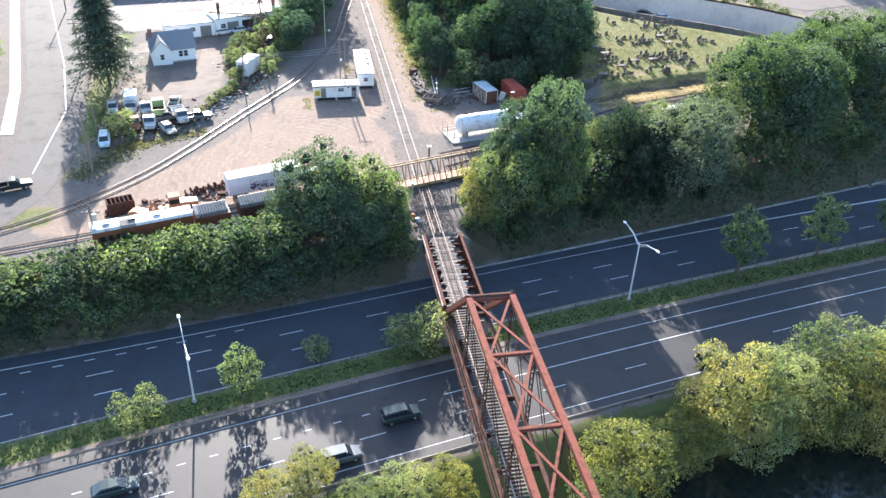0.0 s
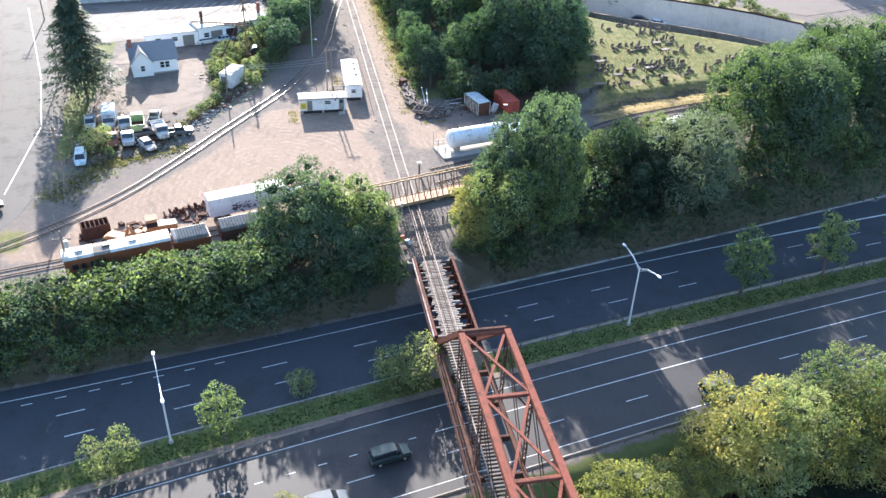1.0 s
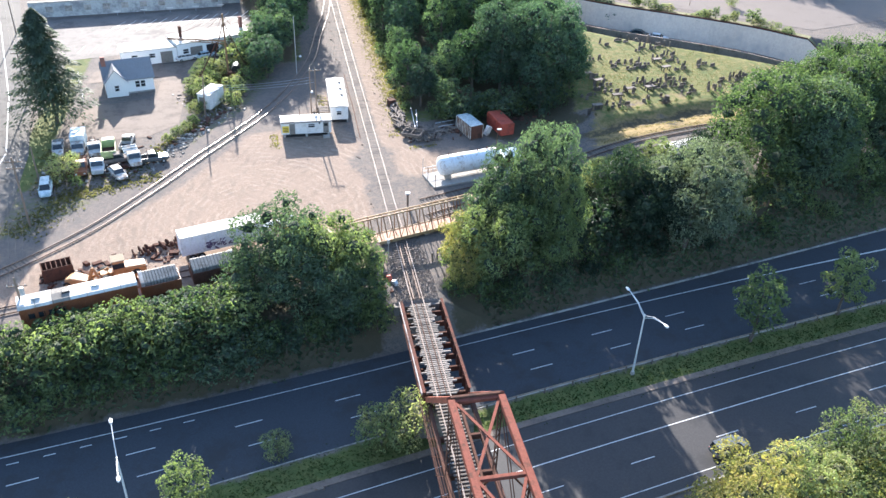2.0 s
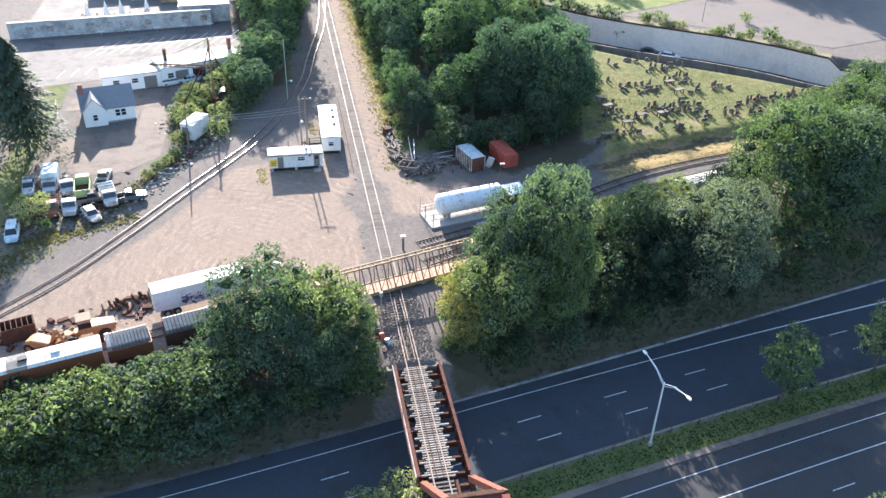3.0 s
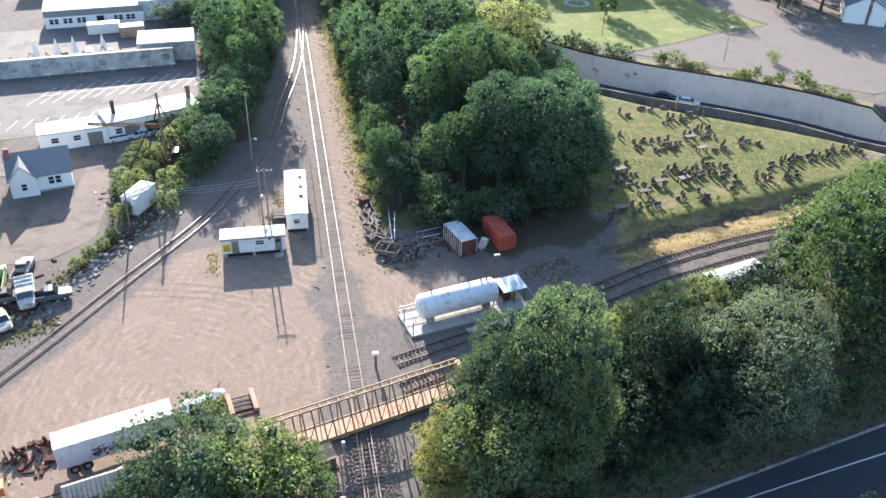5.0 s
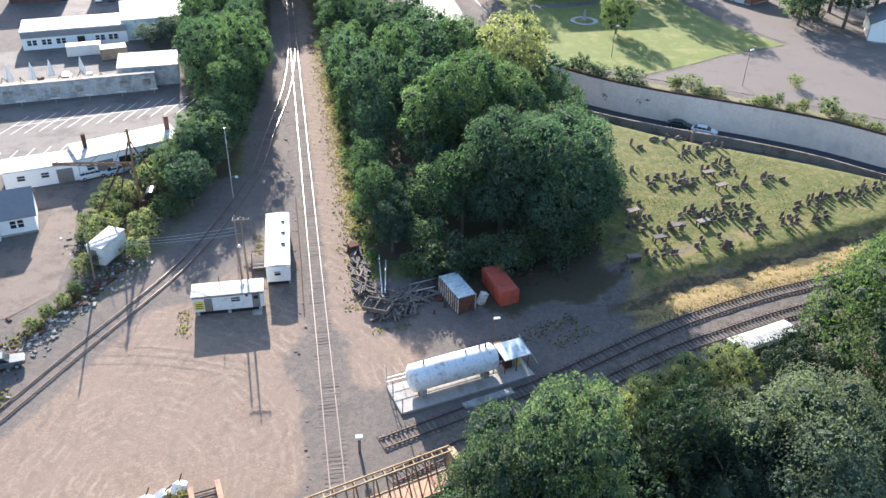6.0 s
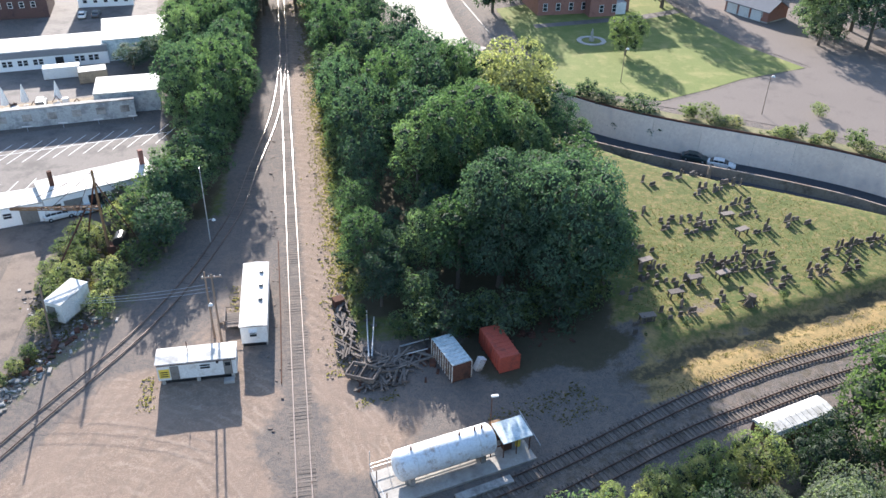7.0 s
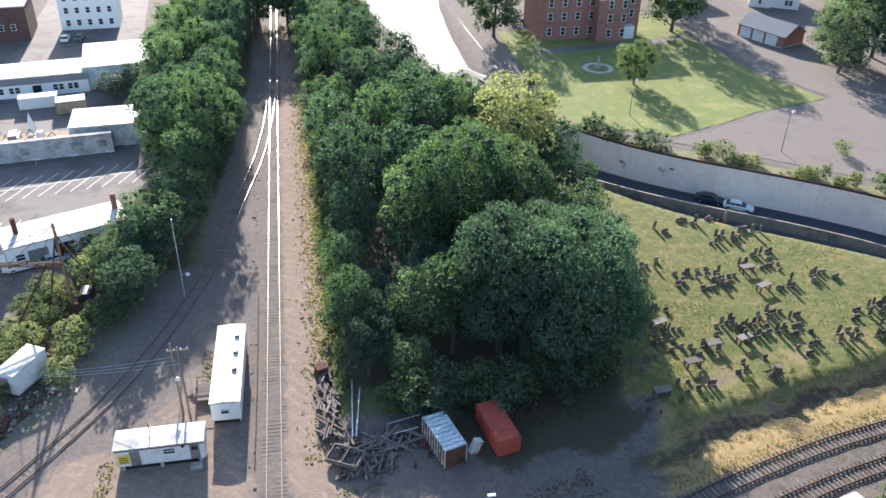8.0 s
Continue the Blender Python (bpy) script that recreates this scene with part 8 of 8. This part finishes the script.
def table_tomb(x, y, rz):
    ob = thing("table_tomb", "brown table tomb with a flat stone slab", "tomb", pose(x, y, zof(x, y), 0, 0, rz), "table tombs in the cemetery")
    part("slab", Geo().box(0, 0, 0.85, 1.0, 2.0, 0.14), GRAVESTONE, ob)
    for sx in (-0.35, 0.35):
        for sy in (-0.8, 0.8):
            part("leg", Geo().box(sx, sy, -0.1, 0.16, 0.16, 0.96), GRAVESTONE, ob)


for x, y in [(51.4, 154.9), (55.6, 155.4), (46.6, 159.8), (45.5, 163.5), (42.2, 148.2), (63.3, 169.7), (63.4, 165.3), (47.6, 152.2)]:
    table_tomb(x, y, 100 + rs.uniform(-8, 8))
ob = thing("cemetery_monument", "tall stone monument on a stepped base", "monument", pose(67.5, 184.2, zof(67.5, 184.2)))
part("shaft", Geo().loft([[(-s, -s, z), (s, -s, z), (s, s, z), (-s, s, z)] for s, z in ((0.3, 0.5), (0.24, 2.6), (0.08, 3.0))]), GRAVESTONE, ob)
part("base", Geo().box(0, 0, -0.1, 1.1, 1.1, 0.6), GRAVESTONE, ob)
# low growth along the ditch
for k in range(12):
    x = 41 + 2.9 * k
    y = float(np.interp(x, (20, 40, 60, 100), (141.5, 143.5, 148.3, 157.5))) + 1.8 + 0.7 * math.sin(k * 1.7)
    plant(SHRUB[k % 3], x, y, 0.10 + 0.10 * ((k * 7) % 5) / 4)
q = thing("tree_stump", "dark broken stump with tangled roots", "stump", pose(56.2, 149.2, zof(56.2, 149.2)))
part("stem", Geo().tube((0, 0, -0.2), (0.2, 0, 1.5), 0.7, 0.5, 9), BARK, q)
for k in range(7):
    part("root", Geo().tube((0, 0, 1.0), (1.4 * math.cos(k * 0.9), 1.4 * math.sin(k * 0.9), 0.2 + 0.25 * (k % 3)), 0.16, 0.05, 5), BARK, q)


# ---- weeds and rough grass ----
def tufts(name, label, seed, spots, n, size, mat):
    """Loose grass and weed blades over oblong patches (x, y, half length, half width, heading)."""
    rng = np.random.default_rng(seed)
    vs = []
    area = np.array([s[2] * s[3] for s in spots])
    for k in rng.choice(len(spots), n, p=area / area.sum()):
        cx, cy, a, b, h = spots[k]
        u, v = rng.uniform(-a, a), rng.normal() * b * 0.55
        c, s_ = math.cos(radians(h)), math.sin(radians(h))
        x, y = cx + c * u - s_ * v, cy + s_ * u + c * v
        vs.append((x, y, rng.uniform(0, 6.283), size * (0.5 + rng.random()), rng.normal() * 0.4))
    vs = np.array(vs)
    z = land(vs[:, 0], vs[:, 1])
    dx, dy = np.cos(vs[:, 2]) * vs[:, 3] * 0.5, np.sin(vs[:, 2]) * vs[:, 3] * 0.5
    lean = vs[:, 4] * vs[:, 3]
    P0 = np.stack([vs[:, 0] - dx, vs[:, 1] - dy, z], 1)
    P1 = np.stack([vs[:, 0] + dx, vs[:, 1] + dy, z], 1)
    P2 = np.stack([vs[:, 0] + dx * 1.2 - dy * lean, vs[:, 1] + dy * 1.2 + dx * lean, z + vs[:, 3] * 0.8], 1)
    P3 = np.stack([vs[:, 0] - dx * 1.2 - dy * lean, vs[:, 1] - dy * 1.2 + dx * lean, z + vs[:, 3] * 0.6], 1)
    V = np.stack([P0, P1, P2, P3], 1).reshape(-1, 3)
    me = bpy.data.meshes.new(name)
    me.from_pydata(V.tolist(), [], np.arange(len(V)).reshape(-1, 4).tolist())
    me.materials.append(mat)
    return tagged(new(name, me), label, "grass", kind="stuff")


MEDIAN_GRASS = leaf_material("rough_grass_blades", (0.075, 0.108, 0.040), (0.165, 0.195, 0.08))
tufts("median_grass", "rough green grass on the highway median", 1, [(x, float(hw(x, 79.6)), 3.0, 2.0, HD) for x in range(-62, 100, 6)], 12000, 0.14, MEDIAN_GRASS)
tufts("track_weeds", "dry yellow weeds along the railway line", 2, [(5.8, y, 3.0, 2.0, 90) for y in range(150, 300, 6)] + [(6.9, y, 3.0, 0.9, 90) for y in range(164, 290, 6)] + [(-7.6, 164, 3.5, 0.8, 90), (-16.8, 147.5, 3.0, 0.9, 90), (8.5, 142.6, 2.5, 0.6, 10), (30, 136.5, 3, 1.2, 15), (26, 138.5, 6, 1.6, 15)], 9500, 0.16, VERGE_WEED)
tufts("plot_weeds", "green weeds growing between the scrap vehicles", 4, [(-45, 139, 8, 3.0, 15), (-42, 134.5, 8, 2.0, 20), (-52.5, 141, 8, 1.8, 95), (-33, 151.5, 7, 1.3, 55), (-28, 160, 7, 1.6, 60), (-27, 172, 8, 4.0, 70), (-50, 128, 8, 3, 60)], 7000, 0.2, DRY_WEED)
tufts("bank_undergrowth", "low dark undergrowth on the shaded bank", 5, [(x, float(hw(x, 98.6)), 3.0, 2.2, HD) for x in range(-66, 110, 6) if abs(x) > 7], 9000, 0.34, LEAF_DARK)
tufts("cemetery_grass", "mown yellowish grass between the graves", 6, [(60, 168, 20, 13, 15), (78, 160, 14, 6, 15), (48, 156, 9, 6, 60)], 8000, 0.10, DRY_WEED)

tufts("ditch_straw", "tall dry straw along the ditch before the cemetery", 7, [(x, float(np.interp(x, (20, 40, 60, 100), (141.5, 143.5, 148.3, 157.5))) - o, 3.0, w, 13) for x in range(42, 100, 5) for o, w in ((1.2, 0.5), (4.2, 0.7), (6.8, 0.9))], 5000, 0.10, DRY_WEED)


def debris(name, label, seed, spots, n, lo, hi, mat):
    """Loose stones and broken bits strewn over oblong patches (x, y, half length, half width, heading)."""
    rng = np.random.default_rng(seed)
    area = np.array([s[2] * s[3] for s in spots])
    g = Geo()
    for k in rng.choice(len(spots), n, p=area / area.sum()):
        cx, cy, a, b, h = spots[k]
        u, v = rng.uniform(-a, a), rng.normal() * b * 0.5
        c, s_ = math.cos(radians(h)), math.sin(radians(h))
        x, y = cx + c * u - s_ * v, cy + s_ * u + c * v
        s = lo + (hi - lo) * rng.random() ** 3
        g.box(x, y, float(land(x, y)) - 0.04, s * rng.uniform(0.6, 2.2), s * rng.uniform(0.5, 1.2), s * rng.uniform(0.3, 0.7), rng.uniform(0, 180))
    return solid(name, g, mat, label, "debris", "stuff")


debris("track_rubble", "broken ties and stones strewn beside the railway", 8, [(4.4, 150 + 8 * k, 4, 1.7, 90) for k in range(16)] + [(-2.6, 120 + 8 * k, 4, 0.8, 90) for k in range(16)], 700, 0.05, 0.3, DRIVE)
debris("plot_rubble", "scrap and broken bits lying about the plot", 9, [(-33.5, 147.5, 8, 2.0, 57), (-27.5, 158.5, 8, 2.2, 60), (-44, 140, 9, 4, 15), (-29, 169, 6, 4, 60), (-38, 111.5, 8, 2.0, 15)], 600, 0.08, 0.5, CONCRETE_OLD)
debris("plot_scrap", "dark scrap parts lying among the vehicles", 10, [(-44, 142, 9, 5, 15), (-39, 112, 9, 2.4, 15), (-30, 155, 9, 2.0, 58), (-4.0, 105.5, 5, 1.2, 90), (12, 147.5, 6, 3, 10), (28, 150, 6, 3, 10)], 700, 0.12, 0.8, STEEL_DARK)


debris("rubble_bank", "broken pale concrete heaped along the siding", 11, [(-33.6, 147.0, 6.5, 1.7, 57), (-37.5, 141.5, 4, 1.3, 57)], 420, 0.10, 0.42, GREY_PAINT)
debris("bank_litter", "broken branches and boards by the white shed", 12, [(-27.5, 160.5, 5, 1.6, 60), (-24.5, 167.5, 5, 1.6, 66), (-30.5, 171, 5, 3, 60)], 220, 0.12, 0.6, SCRAP)


# ---- ties, last ----
for owner, me, x, y, z, rz in tie_jobs:
    o = new("tie", me)
    o.parent = owner
    o.matrix_basis = owner.matrix_basis.inverted() @ pose(x, y, z, 0, 0, rz) if owner.name.startswith(("railway", "old_")) else pose(x, y, z, 0, 0, rz)
